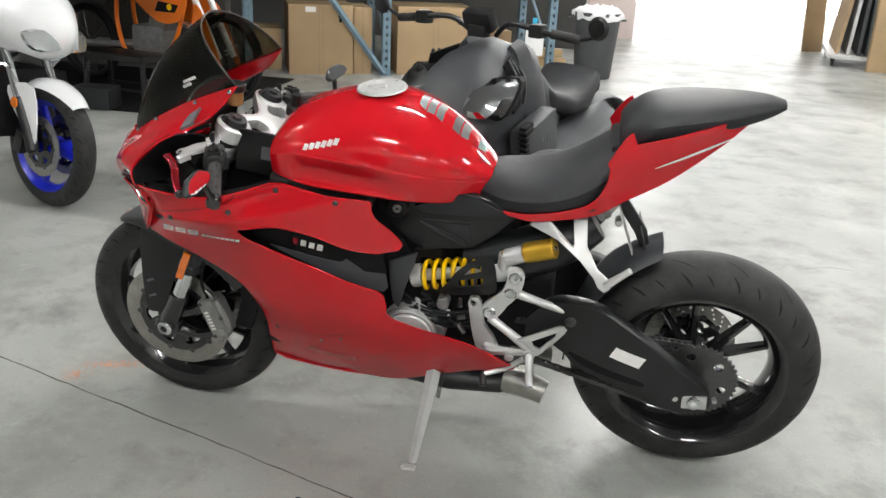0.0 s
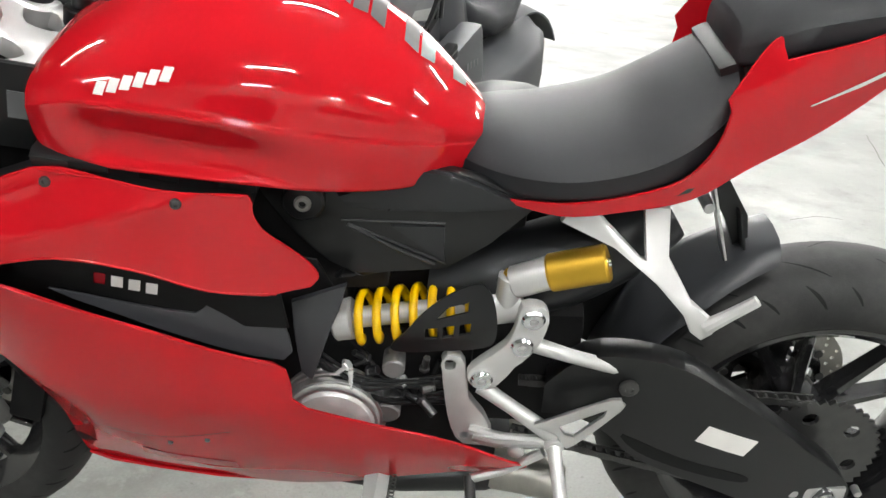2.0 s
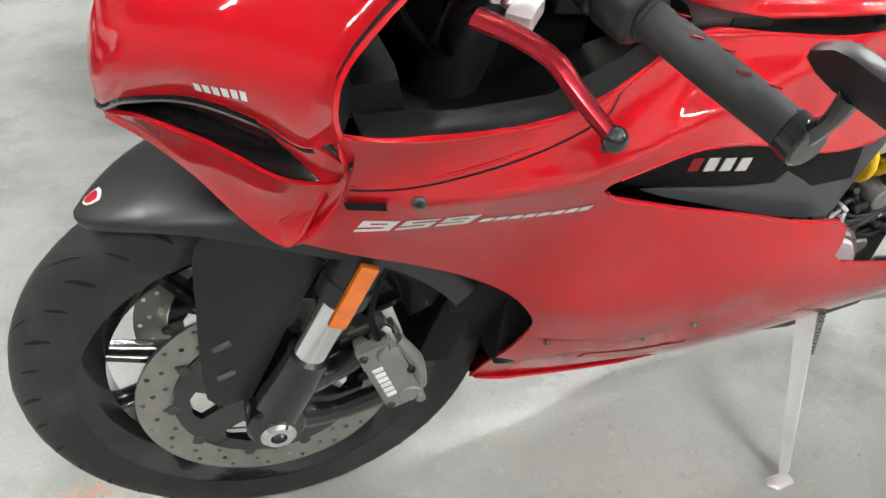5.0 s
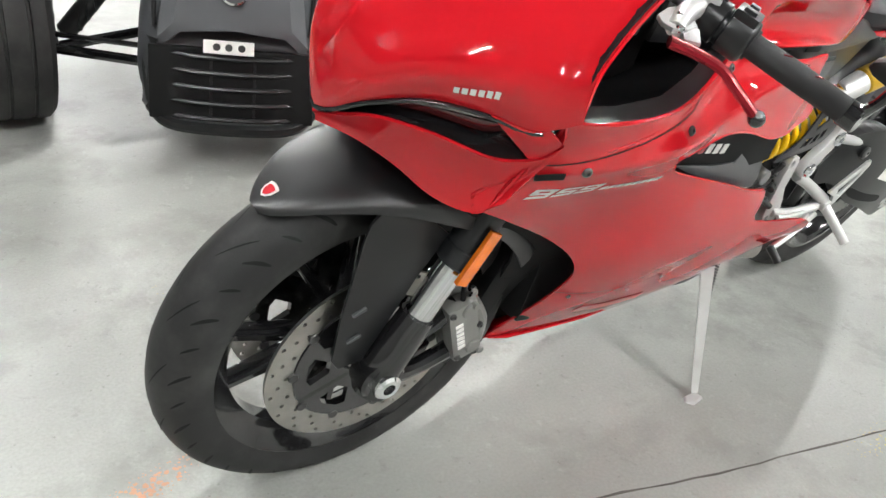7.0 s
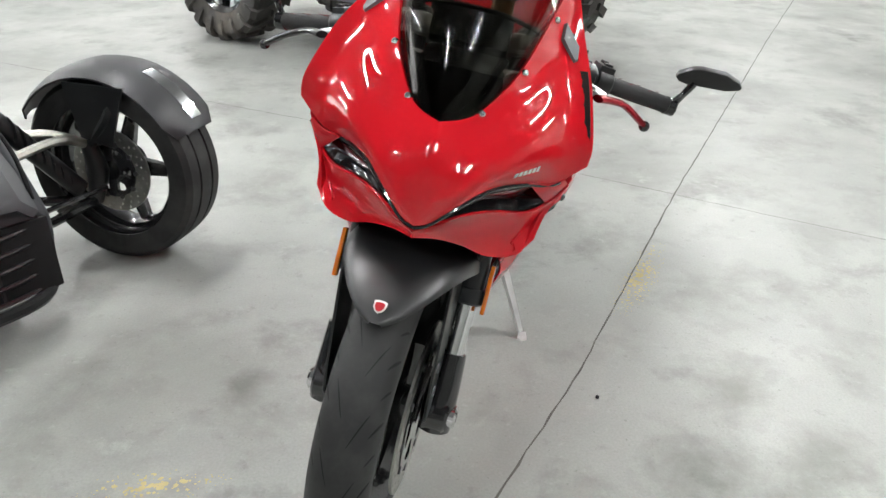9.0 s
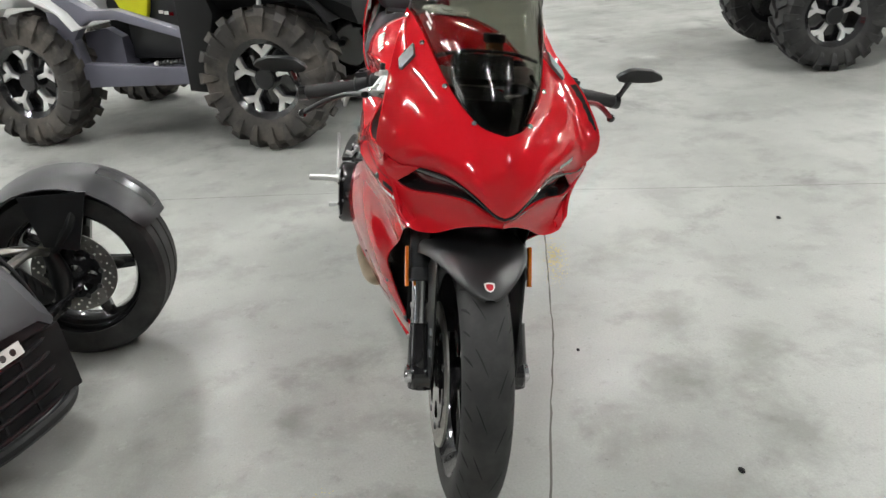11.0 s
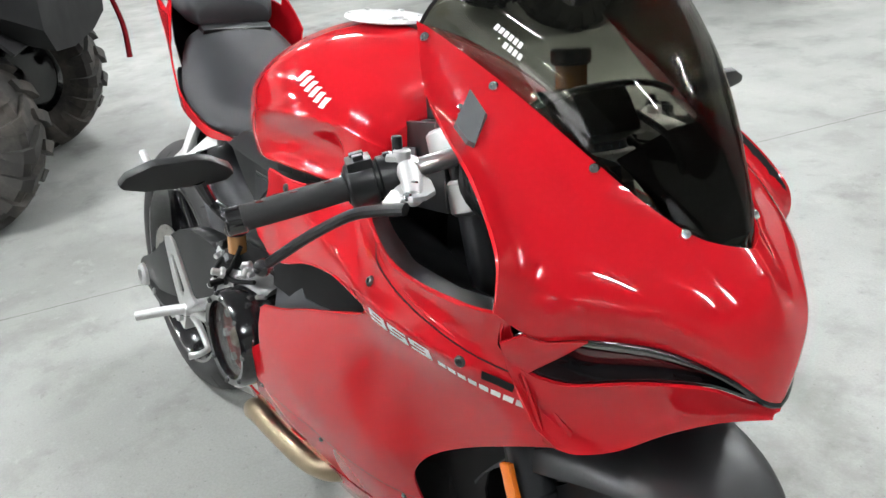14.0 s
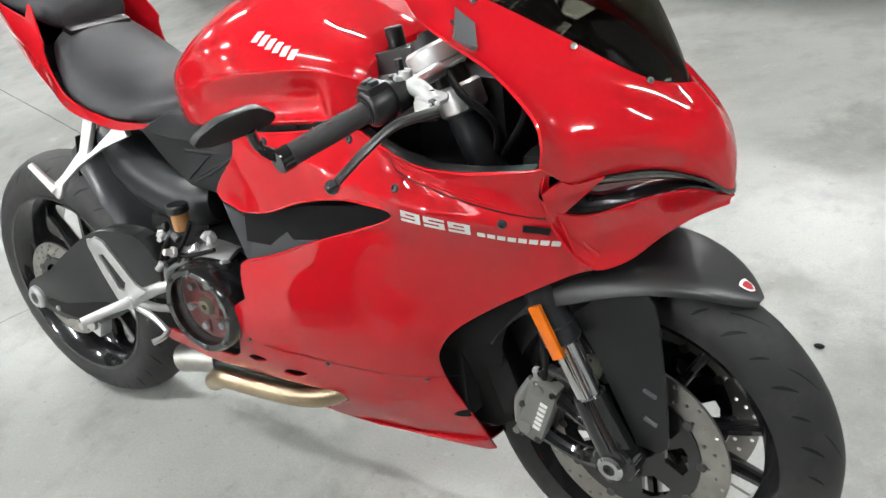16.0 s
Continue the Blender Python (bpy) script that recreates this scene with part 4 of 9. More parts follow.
# screen: a smoked double bubble
bm = B()
rows = []
for i in range(0, 81):
    u = i / 80
    low = along(TOP, 0.0 + 0.955 * u)
    row = []
    for j in range(65):
        v = -1 + 2 * j / 64
        s = 1 if v >= 0 else -1
        q = 1 - abs(v)
        a = along(TOP, 0.955 * u)
        top = V(0.772, 0, 0.858).lerp(V(0.533, 0, 1.170), u)
        top += V(0.020, 0, 0.030) * math.sin(math.pi * u)
        arch_y = a.y * math.cos(q * math.pi / 2)
        f = math.sin(q * math.pi / 2)
        x = a.x + (top.x - a.x) * f
        z = a.z + (top.z - a.z) * (f ** 0.9)
        row.append(V(x - 0.004, s * arch_y * 0.985, z - 0.003))
    rows.append(row)
loft(bm, rows[2:], closed=False, cap=False)
thicken(bm, 0.003)
screen = part("windscreen", bm, SMOKE, bike, "tall smoked double-bubble windscreen", smooth=179)
rim_line = [r for r in rows[-1]]
bm = B()
tube(bm, rim_line, 0.0022, n=6, smooth_n=1)
part("screen_edge", bm, GREYBLACK, screen, "polished screen edge")
for u in (0.30, 0.565, 0.745, 0.925):
    for s in (1, -1):
        p = along(TOP, u * 0.99)
        q, k = on_nose(min(u, 0.97), 0.96, s)
        screw("screen_screw", nose, q + k * 0.0015, k, 0.0062, CHROME, "small bright screw")
# brand mark on the screen, as bars
for s in (1, -1):
    for line, count in ((0, 4), (1, 6)):
        for k in range(count):
            i, j = 60.0 + (k + line) * 0.78, (59.7 - 1.4 * line) if s > 0 else (4.3 + 1.4 * line)
            bm = B()
            quad = []
            for di, dj in ((0, 0), (0.58, 0), (0.58, -0.95 * s), (0, -0.95 * s)):
                a0, b0 = min(i + di, 78.0), j + dj
                i0, j0 = int(a0), int(b0)
                p = rows[i0][j0].lerp(rows[i0 + 1][j0], a0 - i0).lerp(rows[i0][j0 + 1].lerp(rows[i0 + 1][j0 + 1], a0 - i0), b0 - j0)
                quad.append(p + V(0.002, s * 0.004, 0.003))
            bm.faces.new([bm.verts.new(q) for q in quad])
            part("screen_mark", bm, DECAL, screen, "white bar of the screen mark", smooth=0)
# grey inserts where the mirrors were
for s in (1, -1):
    bm = B()
    quad = [(0.90, 0.70), (0.885, 0.645), (0.855, 0.650), (0.765, 0.855), (0.790, 0.895)]
    lo = [bm.verts.new(on_nose(u, v, s, -0.001)[0]) for u, v in quad]
    hi = [bm.verts.new(on_nose(u, v, s, 0.006)[0]) for u, v in quad]
    bm.faces.new(hi)
    for i in range(5):
        bm.faces.new((lo[i], lo[(i + 1) % 5], hi[(i + 1) % 5], hi[i]))
    ins = part("mirror_block_off", bm, GREYFLAP, nose, "grey mirror block-off plate", smooth=20)
    for u, v in ((0.845, 0.76), (0.825, 0.81)):
        p, k = on_nose(u, v, s, 0.006)
        screw("plate_screw", ins, p, k, 0.004, CHROME)
# small maker mark over one lamp, as bars
for k in range(6):
    u0 = 0.56 + 0.0215 * k
    bm = B()
    quad = [on_nose(u, v, 1, 0.0008)[0] for u, v in ((u0, 0.165), (u0 + 0.0155, 0.162), (u0 + 0.0175, 0.215), (u0 + 0.002, 0.218))]
    bm.faces.new([bm.verts.new(q) for q in quad])
    part("maker_bar", bm, DECAL, nose, "silver bar of the maker mark", smooth=0)

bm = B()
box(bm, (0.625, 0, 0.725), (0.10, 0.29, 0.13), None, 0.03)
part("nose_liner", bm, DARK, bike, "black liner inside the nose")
# lamps under the lamp line and the chin below them
CHIN_TOP = spline([(0.826, 0, 0.706), (0.812, 0.028, 0.716), (0.788, 0.066, 0.732), (0.740, 0.110, 0.729), (0.690, 0.163, 0.721), (0.652, 0.196, 0.736), (0.648, 0.215, 0.765)], 5)
CHIN_LOW = spline([(0.818, 0, 0.688), (0.785, 0.034, 0.680), (0.752, 0.072, 0.663), (0.724, 0.108, 0.641), (0.702, 0.142, 0.635), (0.688, 0.166, 0.642), (0.672, 0.186, 0.665)], 5)
for s in (1, -1):
    bm = B()
    rows = []
    for i in range(0, 27):
        u = 0.03 + 0.94 * i / 26
        a, b = along(LAMP, u * 0.86), along(CHIN_TOP, u)
        row = []
        for j in range(7):
            v = j / 6
            p = a.lerp(b, v)
            deep = 0.022 * (1 - v) ** 0.5 + 0.002 + 0.030 * math.sin(math.pi * v) * math.sin(math.pi * u)
            p = p - V(0.75, 0.25, 0.0) * deep
            row.append(V(p.x, s * p.y, p.z))
        rows.append(row)
    loft(bm, rows, closed=False, cap=False)
    thicken(bm, 0.003)
    lamp = part("headlamp", bm, GLOSS, bike, "dark swept headlamp with a thin light strip", smooth=50)
    bm = B()
    rows = []
    for i in range(0, 25):
        u = 0.10 + 0.80 * i / 24
        a, b = along(LAMP, u * 0.86), along(CHIN_TOP, u)
        w = 0.30 * math.sin(math.pi * (0.15 + 0.7 * i / 24))
        p0, p1 = a.lerp(b, 0.04) - V(0.006, 0.003, 0), a.lerp(b, 0.04 + w) - V(0.016, 0.005, 0)
        rows.append([V(p.x, s * p.y, p.z) for p in (p0, p0.lerp(p1, 0.5) + V(0.003, 0.001, 0), p1)])
    loft(bm, rows, closed=False, cap=False)
    part("light_strip", bm, LENS, lamp, "clear light strip", smooth=60)
    bm = B()
    rows = []
    for i in range(21):
        u = 0.30 + 0.56 * i / 20
        a, b = along(LAMP, u * 0.86), along(CHIN_TOP, u)
        p0, p1 = a.lerp(b, 0.16) - V(0.011, 0.004, 0), a.lerp(b, 0.16 + 0.13 * math.sin(math.pi * (0.1 + 0.8 * i / 20))) - V(0.012, 0.004, 0)
        rows.append([V(p.x - (0.0012 if i % 2 else 0), s * p.y, p.z) for p in (p0, p1)])
    loft(bm, rows, closed=False, cap=False)
    thicken(bm, 0.002)
    part("diode_strip", bm, CALIPER, lamp, "pale notched diode strip", smooth=5)
    # lens face; its red stands for the bodywork mirrored in dark glass
    bm = B()
    rows = []
    for i in range(17):
        u = 0.36 + 0.44 * i / 16
        a, b = along(LAMP, u * 0.86), along(CHIN_TOP, u)
        low = 0.34 + 0.30 * math.sin(math.pi * (0.05 + 0.9 * i / 16))
        rows.append([V(p.x, s * p.y, p.z) for p in (a.lerp(b, 0.32) - V(0.012, 0.004, 0), a.lerp(b, (0.32 + low) / 2) - V(0.013, 0.005, 0), a.lerp(b, low) - V(0.017, 0.006, 0))])
    loft(bm, rows, closed=False, cap=False)
    thicken(bm, 0.002)
    part("lamp_lens", bm, LAMPREFLECT, lamp, "glossy dark lamp lens with a red reflection in its colour", smooth=60)
    bm = B()
    rows = []
    for i in range(9):
        u = 0.78 + 0.22 * i / 8
        a, b = along(LAMP, min(u * 0.86 + 0.10 * (u - 0.78), 0.98)), along(CHIN_TOP, u)
        bulge = V(0.004, 0.006, 0) * math.sin(math.pi * i / 8)
        rows.append([V(p.x, s * p.y, p.z) for p in (a.lerp(b, v / 4) + bulge * math.sin(math.pi * v / 4) + V(0.001, 0.001, 0) for v in range(5))])
    loft(bm, rows, closed=False, cap=False)
    thicken(bm, 0.003)
    part("lamp_surround", bm, RED, bike, "red skin at the lamp's outer end", smooth=60)
    # dark edge line along the lamp
    bm = B()
    tube(bm, [V(p.x - 0.001, s * p.y, p.z - 0.0035) for p in LAMP[:-4]], 0.0030, n=6, smooth_n=1)
    part("lamp_edge", bm, GLOSS, lamp, "black lamp edge trim")
bm = B()
rows = []
for s, order in ((-1, range(30, 0, -1)), (1, range(0, 31))):
    for i in order:
        u = i / 30
        a, b = along(CHIN_TOP, u), along(CHIN_LOW, u)
        row = []
        for j in range(9):
            v = j / 8
            p = a.lerp(b, v) - V(0.013, 0.004, 0) * math.sin(math.pi * v) * (0.3 + 0.7 * u)
            row.append(V(p.x, s * p.y if i else 0, p.z))
        rows.append(row)
loft(bm, rows, closed=False, cap=False)
thicken(bm, -0.004)
part("chin_cowl", bm, RED, bike, "red chin below the headlamps", smooth=50)
for s in (1, -1):
    # cheek between lamp, chin and flank
    bm = B()
    e1 = [along(CHIN_TOP, u) for u in np.linspace(0.62, 1.0, 9)]
    e2 = [along(CHIN_LOW, u) for u in np.linspace(0.72, 1.0, 9)]
    edge = [V(x, SIDE(x, z) - 0.0015, z) for x, z in ((0.684, 0.648), (0.688, 0.660), (0.676, 0.675), (0.660, 0.695), (0.648, 0.715), (0.640, 0.735), (0.640, 0.755), (0.648, 0.775), (0.655, 0.790))]
    rows = [[V(p.x, s * p.y, p.z) for p in r] for r in (edge, [a.lerp(b, 0.5) + V(0.001, 0.003, 0) for a, b in zip(edge, [e2[0]] + e2[2:5] + e1[4:9])], [e2[2]] + e2[3:6] + e1[4:9])]
    loft(bm, rows, closed=False, cap=False)
    thicken(bm, 0.003)
    part("cheek_panel", bm, RED, bike, "red cheek with a small dark intake", smooth=50)
    ribbon("cheek_intake", [(0.612, 0.710), (0.628, 0.706), (0.642, 0.701)], 0.0055, s, DARK, bike, lift=0.0035, label="small dark intake slit")
    # dark inner wall of the cockpit
    bm = B()
    rows = []
    for i in range(9):
        p = along(OUTER, 0.55 * i / 8)
        q = V(p.x - 0.03, p.y * 0.72, p.z - 0.015)
        r2 = V(p.x - 0.05, p.y * 0.35, p.z - 0.05)
        rows.append([V(k.x, s * k.y, k.z) for k in (p - V(0.003, 0.004, 0), q, r2)])
    loft(bm, rows, closed=False, cap=False)
    thicken(bm, 0.003)
    part("cockpit_lining", bm, DARK, nose, "black cockpit lining")
    bm = B()
    rows = []
    for x, z in ((0.64, 0.795), (0.56, 0.784), (0.47, 0.782), (0.40, 0.796), (0.33, 0.814), (0.29, 0.812)):
        y = SIDE(x, z)
        rows.append([V(x, s * (y - 0.002), z), V(x, s * (y - 0.03), z + 0.003), V(x, s * (y - 0.06), z - 0.02), V(x, s * 0.07, z - 0.06)])
    loft(bm, rows, closed=False, cap=False)
    thicken(bm, 0.003)
    part("cockpit_panel", bm, BLACK, bike, "matte black panel inside the fairing")

# ---- fuel tank ----
def station(tab, x):
    xs = [r[0] for r in tab]
    return [float(np.interp(x, xs, [r[k] for r in tab])) for k in range(1, len(tab[0]))]


# x, bottom z, bottom half-width, widest z, widest half-width, shoulder z, shoulder half-width, top z
TANK = [(-0.196, 0.815, 0.020, 0.822, 0.030, 0.832, 0.022, 0.838), (-0.175, 0.792, 0.058, 0.825, 0.078, 0.850, 0.058, 0.862), (-0.10, 0.775, 0.102, 0.848, 0.140, 0.905, 0.108, 0.935), (0.0, 0.785, 0.145, 0.868, 0.180, 0.950, 0.140, 0.998),
        (0.10, 0.800, 0.162, 0.890, 0.196, 0.972, 0.145, 1.012), (0.20, 0.806, 0.160, 0.900, 0.194, 0.965, 0.132, 0.995), (0.27, 0.810, 0.154, 0.900, 0.184, 0.950, 0.122, 0.966), (0.315, 0.815, 0.146, 0.890, 0.172, 0.932, 0.114, 0.945), (0.340, 0.830, 0.130, 0.880, 0.152, 0.914, 0.104, 0.924)]
dense_x = [(p.x) for p in spline([(r[0], 0, 0) for r in TANK], 7)]
tabs = [spline([(r[0], r[k], 0) for r in TANK], 7) for k in range(1, 8)]
for line in tabs:
    for turn in range(10):
        f = 0.5 if turn % 2 == 0 else -0.45
        old = [p.y for p in line]
        for i in range(2, len(line) - 2):
            line[i].y += f * ((old[i - 1] + old[i + 1]) / 2 - old[i])


def tank_section(i):
    """Lower roll, hollow knee panel with a firm upper edge, round shoulder."""
    x = tabs[0][i].x
    zb, wb, zw, ww, zs, ws, zt = [t[i].y for t in tabs]
    hollow = smooth_step(-0.02, 0.13, x) * (1 - smooth_step(0.255, 0.285, x))
    low = zb + 0.30 * (zw - zb)
    half = [V(x, wb, zb), V(x, wb * 0.35 + ww * 0.65 + 0.003 * hollow, zb + 0.16 * (zw - zb)), V(x, wb * 0.2 + ww * 0.8 - 0.012 * hollow, low), V(x, wb * 0.08 + ww * 0.92 - 0.017 * hollow, zb + 0.62 * (zw - zb)),
            V(x, ww + 0.001 * hollow, zw), V(x, ww * 0.985, zw * 0.86 + zs * 0.14), V(x, ww * 0.55 + ws * 0.45 + 0.008, zw * 0.42 + zs * 0.58), V(x, ws, zs), V(x, ws * 0.55, zs * 0.35 + zt * 0.65), V(x, 0, zt)]
    right = spline(half, 5)
    return right + [V(p.x, -p.y, p.z) for p in reversed(right[:-1])]


bm = B()
loft(bm, [tank_section(i) for i in range(len(dense_x))], closed=True, cap=True)
tank = part("fuel_tank", bm, RED, bike, "glossy red sculpted fuel tank", smooth=50)
from mathutils.bvhtree import BVHTree
_tree = BVHTree.FromPolygons([v.co for v in tank.data.vertices], [p.vertices[:] for p in tank.data.polygons])


def on_tank(x, z, s, lift):
    hit = _tree.ray_cast(V(x, s * 0.5, z), V(0, -s, 0))
    p, k = hit[0], hit[1]
    if k.y * s < 0:
        k = -k
    return p + k * lift


for s in (1, -1):
    # maker mark as six slanted bars, rising to the rear
    for k in range(6):
        f = k / 6
        x0 = (0.246 - 0.088 * f) if s > 0 else (0.148 + 0.090 * f)
        d = -0.0112 if s > 0 else 0.0112
        zz = (0.921 + 0.022 * f) if s > 0 else (0.948 - 0.028 * f)
        bm = B()
        for j in range(3):
            h0, h1 = j / 3, (j + 1) / 3
            quad = [on_tank(x0 + d * q - 0.005 * s * h, zz - 0.0065 + 0.013 * h, s, 0.0012) for q, h in ((0, h0), (1, h0), (1, h1), (0, h1))]
            bm.faces.new([bm.verts.new(q) for q in quad])
        part("maker_bar", bm, DECAL, tank, "white slanted bar", smooth=0)
# filler cap
cap_m = Matrix.Translation((0.098, 0, 1.0115)) @ pose(0, 0, 0, 0, 3, 0)
bm = B()
lathe(bm, [(0.0, 0.0), (0.058, 0.0), (0.062, 0.002), (0.060, 0.006), (0.052, 0.007), (0.046, 0.005), (0.020, 0.005), (0.0, 0.005)], (0, 0, 0), "Z", 40, closed=False)
for k in range(6):
    a = k * math.pi / 3
    cyl(bm, (0.053 * math.cos(a), 0.053 * math.sin(a), 0.005), (0.053 * math.cos(a), 0.053 * math.sin(a), 0.0088), 0.0042, n=10)
box(bm, (0.012, 0, 0.0065), (0.045, 0.022, 0.005), None, 0.002)
fcap = part("filler_cap", bm, CAST, tank, "bright aluminium filler cap", xf=cap_m)
# clear rubber tank pad on the rear of the tank
bm = B()
rows = []
for k in range(9):
    x = 0.0 - 0.165 * k / 8
    row = []
    w = [0.030, 0.046, 0.040, 0.050, 0.042, 0.048, 0.036, 0.030, 0.012][k]
    for v in (-1, -0.5, 0, 0.5, 1):
        hit = _tree.ray_cast(V(x, w * v, 1.3), V(0, 0, -1))
        row.append((hit[0] or V(x, w * v, 0.9)) + V(0, 0, 0.0018))
    rows.append(row)
bm.free()
for k in range(0, 8):
    if k in (3, 6):
        continue
    bm = B()
    loft(bm, [[p.lerp(q, f) for p, q in zip(rows[k], rows[k + 1])] for f in (0.06, 0.5, 0.90)], closed=False, cap=False)
    part("tank_pad_piece", bm, PADGREY, tank, "grey stuck-on tank pad piece", smooth=60)
# black base under the seat edge
bm = B()
rows = []
for x, z, w in ((-0.12, 0.795, 0.050), (-0.20, 0.775, 0.112), (-0.285, 0.772, 0.139), (-0.36, 0.786, 0.143), (-0.43, 0.815, 0.143), (-0.470, 0.865, 0.128)):
    rows.append([V(x, w * q, z + 0.004) for q in (-1, -0.5, 0, 0.5, 1)])
loft(bm, rows, closed=False, cap=False)
thicken(bm, 0.012)
part("seat_base", bm, BLACK, bike, "black base under the seat")
# black strip and ducts between tank and fairing
for s in (1, -1):
    bm = B()
    rows = []
    for x, z in ((0.335, 0.838), (0.25, 0.829), (0.15, 0.819), (0.085, 0.813)):
        rows.append([V(x, s * 0.176, z - 0.034), V(x, s * 0.178, z - 0.006), V(x, s * 0.168, z), V(x, s * 0.13, z), V(x, s * 0.13, z - 0.034)])
    loft(bm, rows)
    strip = part("tank_surround", bm, BLACK, bike, "black strip below the tank")
    # raised dark blocks, their colour standing for shade in the strip's recesses
    for x in (0.10, 0.19, 0.27):
        bm = B()
        z = float(np.interp(x, [0.075, 0.15, 0.25, 0.335], [0.812, 0.819, 0.829, 0.838]))
        box(bm, (x, s * 0.1775, z - 0.010), (0.045, 0.004, 0.010), pose(0, 0, 0, 0, -6, 0), 0.002)
        part("strip_recess_shade", bm, DARK, strip, "dark block standing for the shade of a recess")

# ---- seat, pillion pad and tail ----
def pad(table, name, label, square=2.6):
    """x, top z, bottom z, half-width, crown: a stuffed pad lofted along x."""
    cols = [spline([(r[0], r[k], 0) for r in table], 6) for k in range(1, 5)]
    bm = B()
    rows = []
    for i in range(len(cols[0])):
        x = cols[0][i].x
        zt, zb, w, cr = [c[i].y for c in cols]
        ring = []
        for k in range(32):
            a = 2 * math.pi * k / 32
            c, sn = math.cos(a), math.sin(a)
            power = 2 / square if sn > 0 else 0.36
            yy = w * math.copysign(abs(c) ** power, c)
            h = math.copysign(abs(sn) ** power, sn)
            z = (zt + zb) / 2 + (zt - zb) / 2 * h - (cr * (yy / w) ** 2 if h > 0 else 0)
            ring.append(V(x, yy, z))
        rows.append(ring)
    loft(bm, rows)
    return part(name, bm, VINYL, bike, label, smooth=60)


pad([(-0.105, 0.828, 0.800, 0.030, 0.004), (-0.135, 0.838, 0.790, 0.062, 0.010), (-0.20, 0.846, 0.765, 0.108, 0.018), (-0.28, 0.850, 0.772, 0.140, 0.022), (-0.36, 0.872, 0.786, 0.145, 0.020), (-0.42, 0.908, 0.806, 0.140, 0.018), (-0.462, 0.940, 0.835, 0.122, 0.014), (-0.482, 0.950, 0.880, 0.106, 0.010)], "rider_seat", "matte black vinyl rider seat")
pad([(-0.478, 0.990, 0.940, 0.075, 0.006), (-0.500, 1.018, 0.945, 0.094, 0.010), (-0.545, 1.046, 0.965, 0.104, 0.014), (-0.62, 1.060, 0.985, 0.102, 0.014), (-0.72, 1.066, 1.005, 0.080, 0.012), (-0.79, 1.066, 1.025, 0.050, 0.008), (-0.832, 1.058, 1.042, 0.022, 0.003)], "pillion_pad", "matte black vinyl pillion pad", 3.2)
TAIL = surface([(-0.20, 0.775, 0.118), (-0.285, 0.775, 0.142), (-0.36, 0.80, 0.146), (-0.44, 0.815, 0.142), (-0.44, 0.88, 0.150), (-0.50, 0.86, 0.128), (-0.50, 0.94, 0.136), (-0.50, 1.02, 0.118), (-0.58, 0.90, 0.108), (-0.60, 0.98, 0.116), (-0.686, 0.955, 0.074), (-0.69, 1.00, 0.088), (-0.76, 1.03, 0.052), (-0.79, 1.045, 0.030)])
tail_out = pairs([(-0.205, 0.772), (-0.285, 0.764), (-0.36, 0.776), (-0.443, 0.796), (-0.505, 0.832), (-0.595, 0.880), (-0.686, 0.950), (-0.752, 1.016), (-0.792, 1.044)], 4) + pairs([(-0.74, 1.036), (-0.66, 1.014), (-0.58, 0.992), (-0.515, 0.975)], 3) + pairs([(-0.507, 0.990), (-0.502, 1.000), (-0.487, 0.986), (-0.469, 0.957), (-0.455, 0.930)], 3) + pairs([(-0.462, 0.915), (-0.455, 0.870), (-0.425, 0.826), (-0.36, 0.798), (-0.285, 0.782)], 3)
for s in (1, -1):
    tc = shell("tail_cowl", tail_out, TAIL, RED, bike, s, step=0.016, label="glossy red tail cowl")
    bm = B()
    rows = []
    for x, z, hw in ((-0.560, 0.918, 0.001), (-0.62, 0.942, 0.0035), (-0.68, 0.966, 0.004), (-0.722, 0.985, 0.001)):
        rows.append([V(x, s * (TAIL(x, z + q) + 0.0012), z + q) for q in (-hw, hw)])
    loft(bm, rows, closed=False, cap=False)
    part("tail_stripe", bm, DECAL, tc, "thin white stripe")
bm = B()
rows = []
for x, z, w in ((-0.40, 0.79, 0.120), (-0.50, 0.845, 0.105), (-0.60, 0.895, 0.085), (-0.70, 0.965, 0.055), (-0.78, 1.035, 0.02)):
    rows.append([V(x, w * q, z + 0.008 * q * q) for q in (-1, -0.5, 0, 0.5, 1)])
loft(bm, rows, closed=False, cap=False)
thicken(bm, 0.006)
part("tail_underside", bm, BLACK, bike, "black tail underside")
bm = B()
box(bm, (-0.490, 0, 0.905), (0.030, 0.15, 0.09), pose(0, 0, 0, 0, 25, 0), 0.010)
part("seat_hump", bm, BLACK, bike, "black plastic behind the seat")
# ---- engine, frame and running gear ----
# inner engine mass so the fairing isn't hollow; shade put into its near-black colour
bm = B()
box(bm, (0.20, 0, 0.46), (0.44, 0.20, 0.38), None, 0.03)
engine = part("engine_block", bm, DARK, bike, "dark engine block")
# the last box is added only to close the view behind the rocker
for nm, c, sz, lb in (("gearbox", (-0.05, 0, 0.42), (0.30, 0.22, 0.26), "dark gearbox casing"), ("airbox", (0.10, 0, 0.70), (0.36, 0.20, 0.20), "black airbox"), ("rear_cylinder", (-0.14, 0, 0.66), (0.24, 0.12, 0.20), "dark rear cylinder"), ("rocker_gap_filler", (-0.265, 0, 0.455), (0.19, 0.17, 0.22), "added dark box closing the gap behind the rocker")):
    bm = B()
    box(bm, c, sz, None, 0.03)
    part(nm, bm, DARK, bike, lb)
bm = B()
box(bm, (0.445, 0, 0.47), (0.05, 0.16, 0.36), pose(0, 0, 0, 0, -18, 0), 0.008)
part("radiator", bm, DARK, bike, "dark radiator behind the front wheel")
